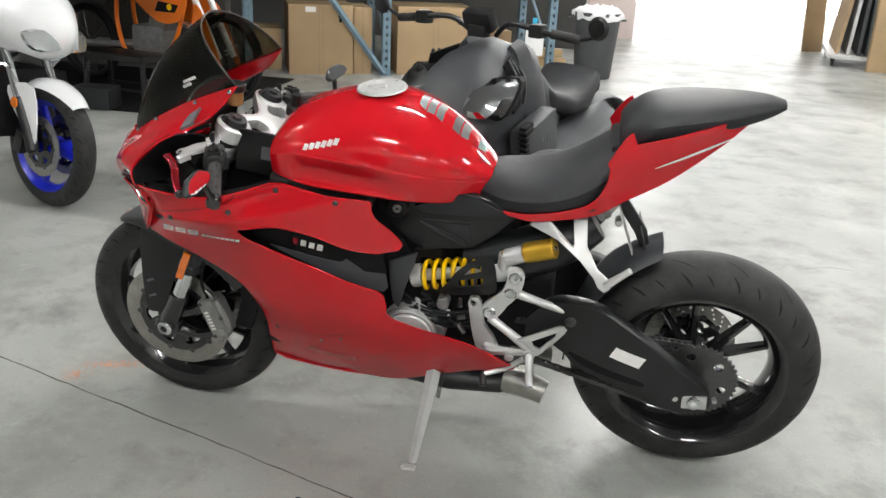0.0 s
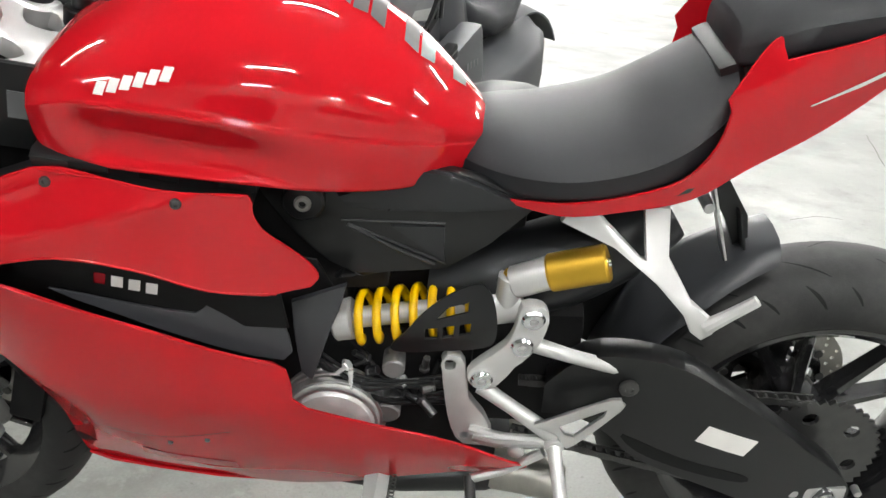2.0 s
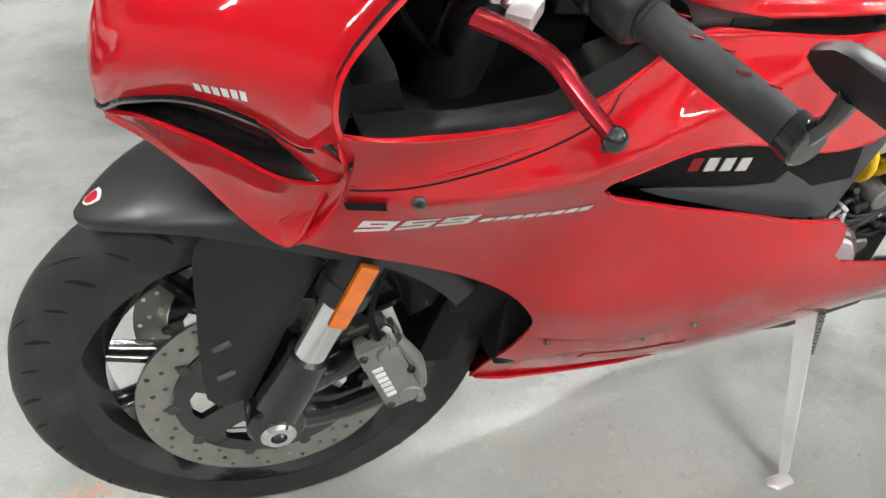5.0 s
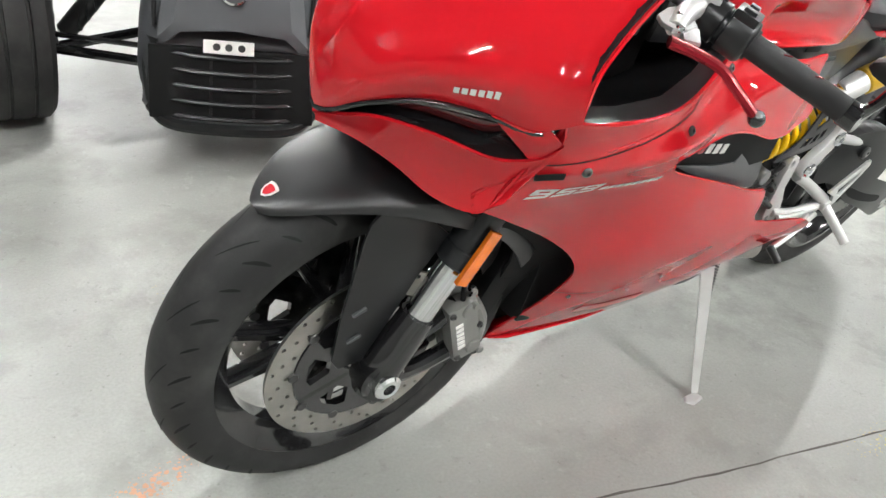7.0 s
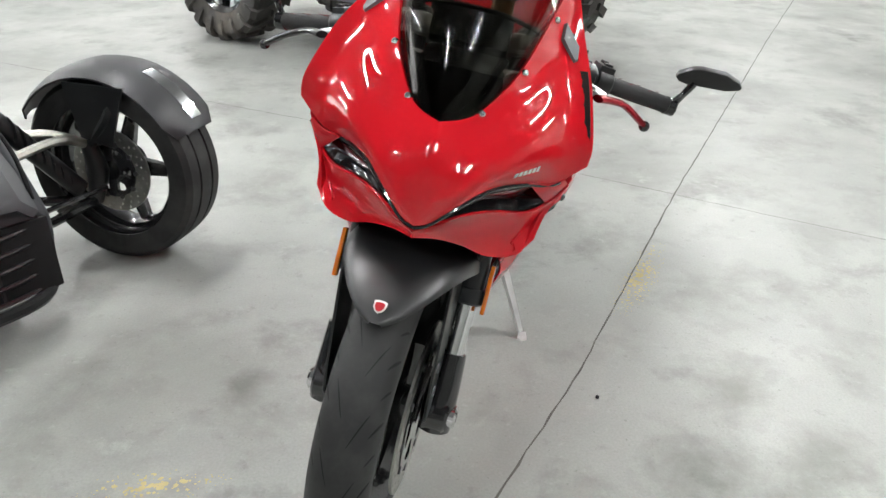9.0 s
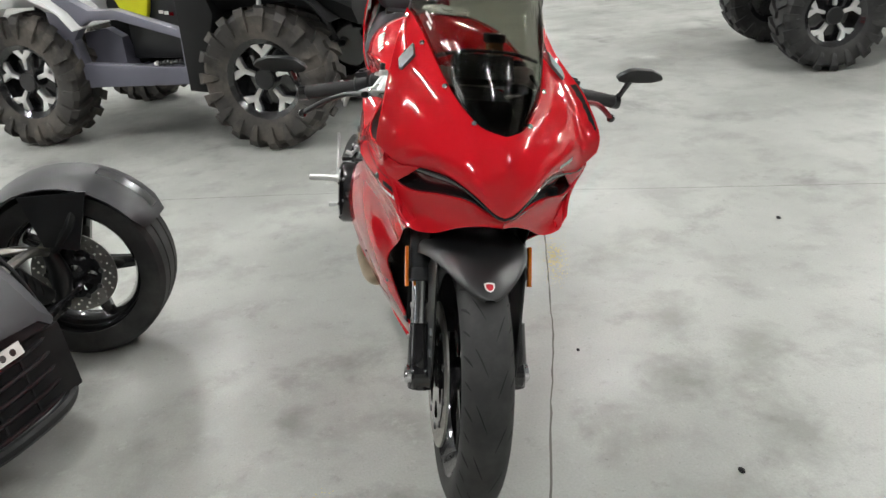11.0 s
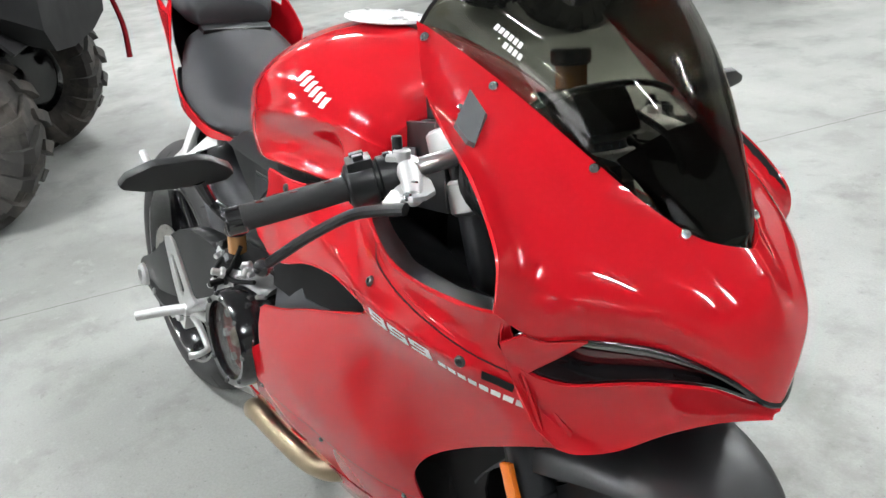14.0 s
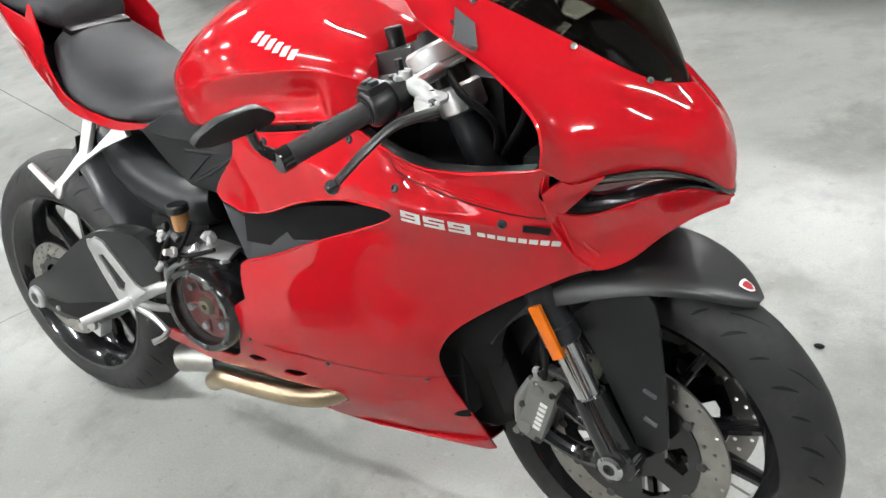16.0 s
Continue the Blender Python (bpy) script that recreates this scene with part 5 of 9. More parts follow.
# generator cover on the left
bm = B()
lathe(bm, [(0.0, 0.052), (0.036, 0.052), (0.058, 0.044), (0.068, 0.028), (0.070, 0.012), (0.078, 0.008), (0.078, 0)], (0.0, 0.125, 0.410), n=40, closed=False)
part("generator_cover", bm, CAST, engine, "ribbed silver generator cover")
for k in range(3):
    bm = B()
    lathe(bm, [(0.062 + 0.006 * k, 0.036 - 0.010 * k), (0.066 + 0.006 * k, 0.036 - 0.010 * k), (0.066 + 0.006 * k, 0.030 - 0.010 * k), (0.062 + 0.006 * k, 0.030 - 0.010 * k)], (0.0, 0.128, 0.410), n=40)
    part("cover_rib", bm, ALU, engine, "turned rib")
# cables and small fittings behind the generator
for k, pts in enumerate((((0.05, 0.13, 0.52), (-0.03, 0.14, 0.475), (-0.10, 0.135, 0.46), (-0.16, 0.13, 0.47)), ((0.03, 0.13, 0.505), (-0.05, 0.15, 0.455), (-0.12, 0.14, 0.44), (-0.15, 0.12, 0.50)), ((-0.02, 0.12, 0.54), (-0.08, 0.14, 0.47), (-0.13, 0.14, 0.43)))):
    bm = B()
    tube(bm, pts, 0.004, n=8)
    part("cable", bm, DARK, engine, "black cable")
bm = B()
cyl(bm, (-0.085, 0.10, 0.500), (-0.085, 0.145, 0.500), 0.016, n=16)
cyl(bm, (-0.085, 0.12, 0.47), (-0.085, 0.12, 0.515), 0.010, n=14)
cyl(bm, (-0.075, 0.11, 0.425), (-0.075, 0.15, 0.418), 0.022, n=18)
part("slave_fitting", bm, ENGINEGREY, engine, "small silver hydraulic fitting")
rng3 = random.Random(21)
for k in range(14):
    x, z = rng3.uniform(-0.15, -0.02), rng3.uniform(0.44, 0.525)
    p = V(x, rng3.uniform(0.120, 0.145), z)
    d = V(rng3.uniform(-1, 1), rng3.uniform(0, 0.5), rng3.uniform(-0.7, 0.7)).normalized()
    bm = B()
    cyl(bm, p, p + d * rng3.uniform(0.012, 0.03), rng3.uniform(0.003, 0.007), n=10)
    cyl(bm, p - d * 0.003, p + d * 0.003, rng3.uniform(0.006, 0.010), n=6)
    part("engine_fitting", bm, (BOLT, BLACK, CAST, BLACK)[k % 4], engine, "small connector")
for k in range(6):
    z0 = 0.50 - 0.011 * k
    bm = B()
    tube(bm, [(0.03, 0.125, z0 + 0.02), (-0.03, 0.145 + 0.002 * k, z0 - 0.01), (-0.09, 0.140, z0 - 0.024 + 0.006 * (k % 3)), (-0.17, 0.125, z0 - 0.02)], 0.0026 + 0.0008 * (k % 3), n=7)
    part("cable", bm, BLACK, engine, "thin black cable")
# clutch cover with a clear window on the right
bm = B()
c = (-0.078, -0.155, 0.456)
lathe(bm, [(0.072, -0.062), (0.072, -0.070), (0.082, -0.072), (0.088, -0.064), (0.090, -0.01), (0.090, 0.03), (0.080, 0.03), (0.072, 0.0)], c, n=48)
cc = part("clutch_cover", bm, GLOSS, bike, "gloss black clutch cover with a clear window")
bm = B()
lathe(bm, [(0.0, -0.060), (0.0725, -0.060), (0.0725, -0.063), (0.0, -0.063)], c, n=40, closed=False)
part("cover_window", bm, LENS, cc, "clear cover window")
bm = B()
lathe(bm, [(0.0, -0.046), (0.030, -0.046), (0.034, -0.040), (0.058, -0.040), (0.064, -0.044), (0.070, -0.042), (0.070, 0.0), (0.0, 0.0)], c, n=40, closed=False)
part("pressure_plate", bm, CLUTCHRED, cc, "red clutch pressure plate")
for k in range(6):
    a = k * math.pi / 3 + 0.2
    p = V(c[0] + 0.047 * math.cos(a), c[1] - 0.038, c[2] + 0.047 * math.sin(a))
    bm = B()
    cyl(bm, p, p + V(0, -0.014, 0), 0.0075, n=12)
    part("clutch_spring", bm, ALU, cc, "bright spring cap")
bm = B()
lathe(bm, [(0.006, 0), (0.006, -0.008), (0.014, -0.008), (0.019, -0.003), (0.019, 0)], (c[0], c[1] - 0.046, c[2]), n=20)
part("clutch_hub", bm, BRONZE, cc, "bronze hub nut")
for k in range(5):
    a = k * 1.2566 + 0.5
    bm = B()
    tube(bm, [(c[0] + 0.018 * math.cos(a), c[1] - 0.044, c[2] + 0.018 * math.sin(a)), (c[0] + 0.060 * math.cos(a + 0.25), c[1] - 0.043, c[2] + 0.060 * math.sin(a + 0.25))], 0.004, n=6, smooth_n=1)
    part("plate_rib", bm, CLUTCHRED, cc, "cast rib")
for k in range(8):
    a = k * math.pi / 4
    screw("cover_screw", cc, (c[0] + 0.079 * math.cos(a), c[1] - 0.071, c[2] + 0.079 * math.sin(a)), (0, -1, 0), 0.005)
# casting round the clutch
bm = B()
tube(bm, [(-0.05, -0.14, 0.52), (-0.10, -0.15, 0.535), (-0.17, -0.14, 0.49), (-0.20, -0.12, 0.43)], [0.035, 0.03, 0.03, 0.03], n=12)
tube(bm, [(-0.16, -0.15, 0.52), (-0.20, -0.17, 0.50), (-0.22, -0.16, 0.46)], 0.014, n=10)
tube(bm, [(-0.10, -0.165, 0.555), (-0.14, -0.17, 0.545), (-0.19, -0.165, 0.53)], 0.010, n=10)
part("engine_casting", bm, ENGINEGREY, engine, "cast grey engine casing")
rng2 = random.Random(11)
for k in range(16):
    x, z = rng2.uniform(-0.24, -0.04), rng2.uniform(0.49, 0.60)
    p = V(x, -0.165 - rng2.uniform(0, 0.03), z)
    d = V(rng2.uniform(-1, 1), rng2.uniform(-0.6, 0), rng2.uniform(-0.6, 0.6)).normalized()
    bm = B()
    cyl(bm, p, p + d * rng2.uniform(0.015, 0.04), rng2.uniform(0.004, 0.009), n=10)
    cyl(bm, p - d * 0.004, p + d * 0.004, rng2.uniform(0.009, 0.013), n=6)
    part("engine_fitting", bm, (CAST, BOLT, ALU, BLACK)[k % 4], engine, "small pipe fitting")
for pts in (((-0.06, -0.17, 0.56), (-0.12, -0.185, 0.545), (-0.18, -0.18, 0.54), (-0.24, -0.16, 0.50)), ((-0.15, -0.17, 0.60), (-0.19, -0.19, 0.54), (-0.24, -0.17, 0.46)), ((-0.11, -0.17, 0.61), (-0.13, -0.18, 0.57), (-0.18, -0.185, 0.52))):
    bm = B()
    tube(bm, pts, 0.0042, n=8)
    part("cable", bm, DARK, engine, "black cable")
# rear brake fluid pot
bm = B()
cyl(bm, (-0.150, -0.160, 0.585), (-0.150, -0.160, 0.622), 0.017, n=20)
pot = part("brake_fluid_pot", bm, AMBERCAN, bike, "amber brake fluid pot with a black lid")
bm = B()
cyl(bm, (-0.150, -0.160, 0.620), (-0.150, -0.160, 0.637), 0.021, n=20)
part("lid", bm, BLACK, pot, "ribbed black lid")
# slot ducts
DUCT = surface([(0.42, 0.70, 0.175), (0.30, 0.66, 0.178), (0.15, 0.60, 0.176), (0.03, 0.55, 0.170), (0.05, 0.65, 0.160), (0.2, 0.70, 0.165)])
for s in (1, -1):
    shell("air_duct", pairs([(0.345, 0.652), (0.25, 0.632), (0.168, 0.618), (0.150, 0.634), (0.080, 0.640), (0.052, 0.580), (0.060, 0.545), (0.15, 0.570), (0.26, 0.615)], 2, True), DUCT, DUCTGREY, bike, s, step=0.03, label="satin black air duct in the slot", lift=0.012)
    bm = B()
    plate(bm, [(0.050, 0.622), (-0.023, 0.654), (-0.012, 0.610), (0.0, 0.578), (0.027, 0.484), (0.042, 0.500), (0.049, 0.566)], s * 0.148, s * 0.158, edge=0.003)
    part("duct_end", bm, DUCTGREY, bike, "satin black duct end plate")
    # filter mark in the slot, as bars
    bm = B()
    plate(bm, [(0.40, 0.705), (0.06, 0.668), (0.05, 0.60), (0.20, 0.60), (0.385, 0.668)], s * 0.180, s * 0.184)
    wall = part("slot_mesh", bm, DARK, bike, "black slot wall")
    if s > 0:
        for k, mt in enumerate((REDLEVER, DECAL, DECAL, DECAL)):
            bm = B()
            x, z = 0.290 - 0.021 * k, 0.668 - 0.0042 * k
            plate(bm, [(x, z - 0.008), (x - 0.014, z - 0.010), (x - 0.017, z + 0.006), (x - 0.003, z + 0.008)], 0.1842, 0.1852)
            part("filter_bar", bm, mt, wall, "slanted bar of the filter mark", smooth=0)
# frame side plates with the large bolt
for s in (1, -1):
    bm = B()
    plate(bm, pairs([(0.095, 0.775), (0.075, 0.740), (0.045, 0.700), (0.005, 0.661), (-0.030, 0.642), (-0.002, 0.632)], 2) + [(-0.01, 0.64), (-0.065, 0.648), (-0.150, 0.658), (-0.205, 0.700), (-0.262, 0.762), (-0.20, 0.792), (-0.145, 0.806), (-0.107, 0.811), (-0.02, 0.780), (0.03, 0.785)], s * 0.096, s * 0.116, edge=0.004)
    fp = part("frame_plate", bm, BLACK, bike, "black cast frame side plate")
    bm = B()
    plate(bm, [(-0.008, 0.768), (-0.020, 0.752), (-0.074, 0.748), (-0.165, 0.752), (-0.258, 0.762), (-0.150, 0.806), (-0.110, 0.810)], s * 0.110, s * 0.128, edge=0.009)
    part("side_cover", bm, GREYBLACK, fp, "satin black side cover")
    ribs = [[(-0.02, 0.722), (-0.06, 0.720), (-0.145, 0.725), (-0.150, 0.672), (-0.138, 0.664)]]
    bm = B()
    plate(bm, [(-0.075, 0.724), (-0.145, 0.727), (-0.147, 0.672)], s * 0.115, s * 0.121, edge=0.002)
    part("cover_badge", bm, GREYBLACK, fp, "raised black triangle")
    bm = B()
    tube(bm, [(-0.02, s * 0.117, 0.722), (-0.08, s * 0.118, 0.690), (-0.135, s * 0.117, 0.666)], 0.003, n=6)
    part("cover_rib", bm, GREYBLACK, fp, "moulded rib")
    bm = B()
    tube(bm, [(-0.105, s * 0.1262, 0.806), (-0.088, s * 0.1262, 0.780), (-0.073, s * 0.1262, 0.751)], 0.0012, n=6)
    part("cover_seam", bm, DARK, fp, "fine dark seam")
    bm = B()
    tube(bm, [(-0.012, s * 0.1165, 0.728), (-0.145, s * 0.1165, 0.730), (-0.149, s * 0.1165, 0.668), (-0.022, s * 0.1165, 0.722)], 0.0022, n=6, smooth_n=1)
    part("cover_rib", bm, GREYBLACK, fp, "moulded triangle edge")
    bm = B()
    cyl(bm, (0.034, s * 0.100, 0.757), (0.034, s * 0.129, 0.757), 0.027, n=28)
    part("frame_boss", bm, BLACK, fp, "black frame boss")
    bm = B()
    lathe(bm, [(0.005, 0), (0.005, 0.005), (0.009, 0.005), (0.011, 0.003), (0.011, 0)], (0.034, s * 0.129 - (0.0 if s > 0 else 0.005), 0.757), n=20)
    part("frame_bolt", bm, CALIPER, fp, "hollow bright bolt")
    # battery box and rear subframe cover
    bm = B()
    tube(bm, [(-0.13, s * 0.062, 0.615), (-0.20, s * 0.066, 0.615), (-0.30, s * 0.062, 0.640), (-0.38, s * 0.055, 0.680), (-0.45, s * 0.045, 0.725)], [0.045, 0.062, 0.066, 0.060, 0.04], n=22)
    part("underseat_cover", bm, GREYBLACK, bike, "matte black cover below the seat")
    # passenger footrest hanger
    bm = B()
    plate(bm, [(-0.300, 0.765), (-0.335, 0.762), (-0.395, 0.712), (-0.400, 0.712), (-0.392, 0.775), (-0.425, 0.775), (-0.430, 0.715), (-0.460, 0.672), (-0.488, 0.652), (-0.494, 0.632), (-0.480, 0.620), (-0.464, 0.632), (-0.452, 0.655), (-0.415, 0.688), (-0.360, 0.722), (-0.290, 0.748)], s * 0.112, s * 0.126, edge=0.004)
    for v in bm.verts:
        v.co.y += s * 0.068 * (1 - smooth_step(0.640, 0.765, v.co.z))
    hg = part("footrest_hanger", bm, CAST, bike, "cast silver passenger footrest hanger")
    bm = B()
    tube(bm, [(-0.482, s * 0.190, 0.640), (-0.506, s * 0.194, 0.664), (-0.534, s * 0.198, 0.692)], [0.011, 0.0085, 0.0075], n=10)
    part("passenger_peg", bm, CAST, hg, "folded silver passenger peg")
# shock absorber on the left, lying along the bike
A0, A1 = V(-0.018, 0.106, 0.558), V(-0.225, 0.112, 0.604)
ax = (A1 - A0).normalized()
sd = ax.cross(V(0, 1, 0)).normalized()
bm = B()
turns, rad, wire = 7, 0.0345, 0.0062
pts = []
for k in range(turns * 16 + 1):
    a = 2 * math.pi * k / 16
    p = A0 + (A1 - A0) * (0.06 + 0.84 * k / (turns * 16))
    pts.append(p + rad * (math.cos(a) * sd + math.sin(a) * V(0, 1, 0)))
tube(bm, pts, wire, n=8, smooth_n=1)
spring = part("shock_spring", bm, YELLOW, bike, "yellow coil spring of the rear shock", smooth=80)
bm = B()
cyl(bm, A0 - ax * 0.02, A0 + ax * 0.01, 0.030, n=24)
cyl(bm, A0, A1, 0.015, n=18)
cyl(bm, A1 - ax * 0.03, A1 + ax * 0.035, 0.030, n=24)
cyl(bm, A0 - ax * 0.05 - V(0, 0.02, 0), A0 - ax * 0.05 + V(0, 0.02, 0), 0.016, n=16)
part("shock_body", bm, CAST, spring, "silver shock body")
bm = B()
cyl(bm, (-0.234, 0.122, 0.598), (-0.239, 0.122, 0.659), 0.019, n=20)
cyl(bm, (-0.240, 0.122, 0.646), (-0.288, 0.130, 0.672), 0.0225, n=20)
part("reservoir_head", bm, CAST, spring, "silver reservoir head")
bm = B()
cyl(bm, (-0.284, 0.130, 0.670), (-0.357, 0.141, 0.699), 0.0255, n=28)
res = part("gold_reservoir", bm, GOLD, spring, "gold anodised shock reservoir")
screw("reservoir_valve", res, (-0.357, 0.141, 0.699), (-0.93, 0.10, 0.35), 0.006, CHROME)
screw("adjuster", spring, (-0.239, 0.122, 0.659), (0, 0.2, 1), 0.013, GOLD, "gold adjuster screw")
# slotted guard over the spring
bm = B()
og = pairs([(-0.080, 0.540), (-0.100, 0.577), (-0.123, 0.613), (-0.158, 0.640), (-0.198, 0.656), (-0.218, 0.625), (-0.222, 0.572), (-0.208, 0.551), (-0.145, 0.537), (-0.105, 0.532)], 3, True)
slots = [[(-0.126, 0.588), (-0.143, 0.592), (-0.143, 0.570), (-0.126, 0.566)], [(-0.150, 0.594), (-0.165, 0.597), (-0.165, 0.576), (-0.150, 0.572)], [(-0.172, 0.598), (-0.187, 0.601), (-0.187, 0.582), (-0.172, 0.578)], [(-0.140, 0.604), (-0.182, 0.617), (-0.182, 0.630), (-0.156, 0.622)]]
SHOCK_GUARD = surface([(-0.080, 0.540, 0.144), (-0.15, 0.588, 0.160), (-0.215, 0.60, 0.158), (-0.158, 0.640, 0.146), (-0.145, 0.537, 0.142), (-0.222, 0.565, 0.150), (-0.198, 0.656, 0.144), (-0.10, 0.577, 0.155)])
shell("shock_guard", og, SHOCK_GUARD, BLACK, spring, 1, step=0.014, holes=slots, label="slotted black shock guard")
# rocker and tie rod
bm = B()
plate(bm, pairs([(-0.252, 0.634), (-0.280, 0.634), (-0.290, 0.608), (-0.278, 0.562), (-0.252, 0.528), (-0.230, 0.492), (-0.208, 0.484), (-0.190, 0.498), (-0.192, 0.522), (-0.234, 0.566), (-0.246, 0.598)], 3, True), 0.142, 0.160, edge=0.004)
rock = part("suspension_rocker", bm, CAST, bike, "cast silver suspension rocker")
for x, z in ((-0.268, 0.615), (-0.258, 0.568), (-0.208, 0.505)):
    bm = B()
    lathe(bm, [(0.006, 0), (0.006, 0.007), (0.013, 0.007), (0.016, 0.003), (0.016, 0)], (x, 0.160, z), n=18)
    part("rocker_bolt", bm, CHROME, rock, "bright pivot bolt")
bm = B()
tube(bm, [(-0.264, 0.148, 0.566), (-0.33, 0.150, 0.546), (-0.405, 0.152, 0.528)], [0.012, 0.010, 0.010], n=12)
cyl(bm, (-0.409, 0.138, 0.527), (-0.409, 0.160, 0.527), 0.014, n=16)
part("tie_rod", bm, CAST, rock, "silver tie rod")
# footrest bracket, heel plates, pegs and levers
for s in (1, -1):
    bm = B()
    if s > 0:
        plate(bm, pairs([(-0.152, 0.522), (-0.169, 0.533), (-0.185, 0.518), (-0.194, 0.455), (-0.218, 0.420), (-0.236, 0.366), (-0.192, 0.360), (-0.172, 0.391), (-0.160, 0.45)], 2, True), 0.128, 0.146, [ring_pts(-0.163, 0.515, 0.009, 12), ring_pts(-0.192, 0.378, 0.007, 10)], edge=0.003)
    else:
        plate(bm, pairs([(-0.18, 0.50), (-0.215, 0.49), (-0.235, 0.45), (-0.23, 0.40), (-0.19, 0.39), (-0.17, 0.44)], 2, True), -0.126, -0.108, edge=0.003)
    rs = part("footrest_bracket", bm, CAST, bike, "cast silver footrest bracket")
    bm = B()
    if s > 0:
        tube(bm, [(-0.208, 0.148, 0.482), (-0.255, 0.164, 0.458), (-0.318, 0.180, 0.420)], [0.012, 0.011, 0.013], n=12)
        tube(bm, [(-0.200, 0.146, 0.392), (-0.25, 0.164, 0.396), (-0.315, 0.180, 0.410)], [0.009, 0.008, 0.010], n=10)
        cyl(bm, (-0.318, 0.165, 0.414), (-0.318, 0.196, 0.412), 0.014, n=16)
    else:
        tube(bm, [(-0.205, -0.140, 0.462), (-0.245, -0.180, 0.452), (-0.292, -0.206, 0.432)], [0.014, 0.012, 0.014], n=12)
        tube(bm, [(-0.200, -0.135, 0.395), (-0.25, -0.178, 0.405), (-0.294, -0.204, 0.424)], [0.009, 0.008, 0.011], n=10)
        cyl(bm, (-0.298, -0.190, 0.428), (-0.298, -0.222, 0.426), 0.014, n=16)
    part("footrest_arm", bm, CAST, rs, "cast silver footrest arm")
    bm = B()
    if s > 0:
        hp = [(-0.284, 0.454), (-0.300, 0.464), (-0.384, 0.510), (-0.400, 0.504), (-0.400, 0.490), (-0.346, 0.420), (-0.330, 0.416), (-0.316, 0.440)]
        hole = [(-0.320, 0.455), (-0.380, 0.490), (-0.378, 0.478), (-0.342, 0.436), (-0.328, 0.440)]
    else:
        hp = [(-0.232, 0.466), (-0.262, 0.474), (-0.335, 0.558), (-0.372, 0.556), (-0.386, 0.540), (-0.335, 0.428), (-0.300, 0.424), (-0.262, 0.446)]
        hole = [(-0.294, 0.472), (-0.342, 0.528), (-0.358, 0.524), (-0.322, 0.456), (-0.306, 0.452)]
    py = 0.192 if s > 0 else -0.214
    plate(bm, pairs(hp, 2, True), py - 0.003, py + 0.003, [hole], edge=0.0014)
    part("heel_plate", bm, ALU, rs, "brushed heel plate with a cut-out")
    bm = B()
    tube(bm, [(-0.318, 0.188, 0.412), (-0.321, 0.215, 0.396), (-0.327, 0.262, 0.366)] if s > 0 else [(-0.298, -0.216, 0.428), (-0.318, -0.250, 0.424), (-0.345, -0.300, 0.415)], [0.0115, 0.0100, 0.0095], n=14)
    part("foot_peg", bm, CAST, rs, "smooth silver foot peg")
    bm = B()
    if s > 0:
        tube(bm, [(-0.305, 0.184, 0.392), (-0.255, 0.184, 0.352), (-0.205, 0.182, 0.326)], [0.008, 0.007, 0.007], n=10)
        tube(bm, [(-0.300, 0.182, 0.405), (-0.24, 0.174, 0.394), (-0.205, 0.160, 0.388)], 0.006, n=8)
        cyl(bm, (-0.266, 0.164, 0.392), (-0.266, 0.188, 0.390), 0.012, n=14)
    else:
        tube(bm, [(-0.292, -0.204, 0.412), (-0.250, -0.206, 0.400), (-0.206, -0.210, 0.378)], [0.008, 0.0065, 0.006], n=10)
        tube(bm, [(-0.206, -0.210, 0.378), (-0.202, -0.228, 0.374), (-0.212, -0.246, 0.370)], [0.006, 0.006, 0.007], n=8)
    lv = part("foot_lever", bm, ALU, rs, "silver foot lever")
    if s > 0:
        bm = B()
        cyl(bm, (-0.203, 0.178, 0.328), (-0.206, 0.210, 0.308), 0.0085, n=12)
        part("shifter_rubber", bm, BLACK, lv, "black shifter rubber")
# swingarm
SWL = surface([(-0.36, 0.52, 0.152), (-0.42, 0.55, 0.168), (-0.41, 0.44, 0.174), (-0.52, 0.52, 0.186), (-0.52, 0.42, 0.192), (-0.62, 0.46, 0.190), (-0.62, 0.35, 0.190), (-0.72, 0.37, 0.180), (-0.77, 0.29, 0.172), (-0.70, 0.27, 0.178)])
SWR = surface([(-0.36, 0.50, 0.140), (-0.42, 0.53, 0.150), (-0.41, 0.42, 0.155), (-0.52, 0.50, 0.160), (-0.52, 0.40, 0.168), (-0.62, 0.44, 0.166), (-0.62, 0.33, 0.168), (-0.72, 0.36, 0.162), (-0.77, 0.30, 0.158), (-0.70, 0.28, 0.160)])
sw_out = pairs([(-0.300, 0.485), (-0.345, 0.538), (-0.41, 0.560), (-0.479, 0.555), (-0.54, 0.523), (-0.604, 0.482), (-0.68, 0.420), (-0.756, 0.356), (-0.778, 0.318), (-0.770, 0.280)], 3) + pairs([(-0.70, 0.278), (-0.64, 0.298), (-0.56, 0.338), (-0.48, 0.370), (-0.43, 0.390), (-0.400, 0.418), (-0.35, 0.440), (-0.30, 0.435)], 3)
swing_l = shell("swingarm", sw_out, SWL, BLACK, bike, 1, thick=0.045, step=0.02, label="matte black cast swingarm")
swr_out = pairs([(-0.290, 0.47), (-0.33, 0.525), (-0.40, 0.540), (-0.47, 0.530), (-0.56, 0.480), (-0.65, 0.420), (-0.75, 0.375), (-0.782, 0.345), (-0.776, 0.305)], 3) + pairs([(-0.72, 0.300), (-0.66, 0.292), (-0.55, 0.312), (-0.46, 0.330), (-0.40, 0.360), (-0.34, 0.395), (-0.29, 0.40)], 3)
swing_r = shell("swingarm", swr_out, SWR, BLACK, bike, -1, thick=0.045, step=0.02, label="matte black cast swingarm")
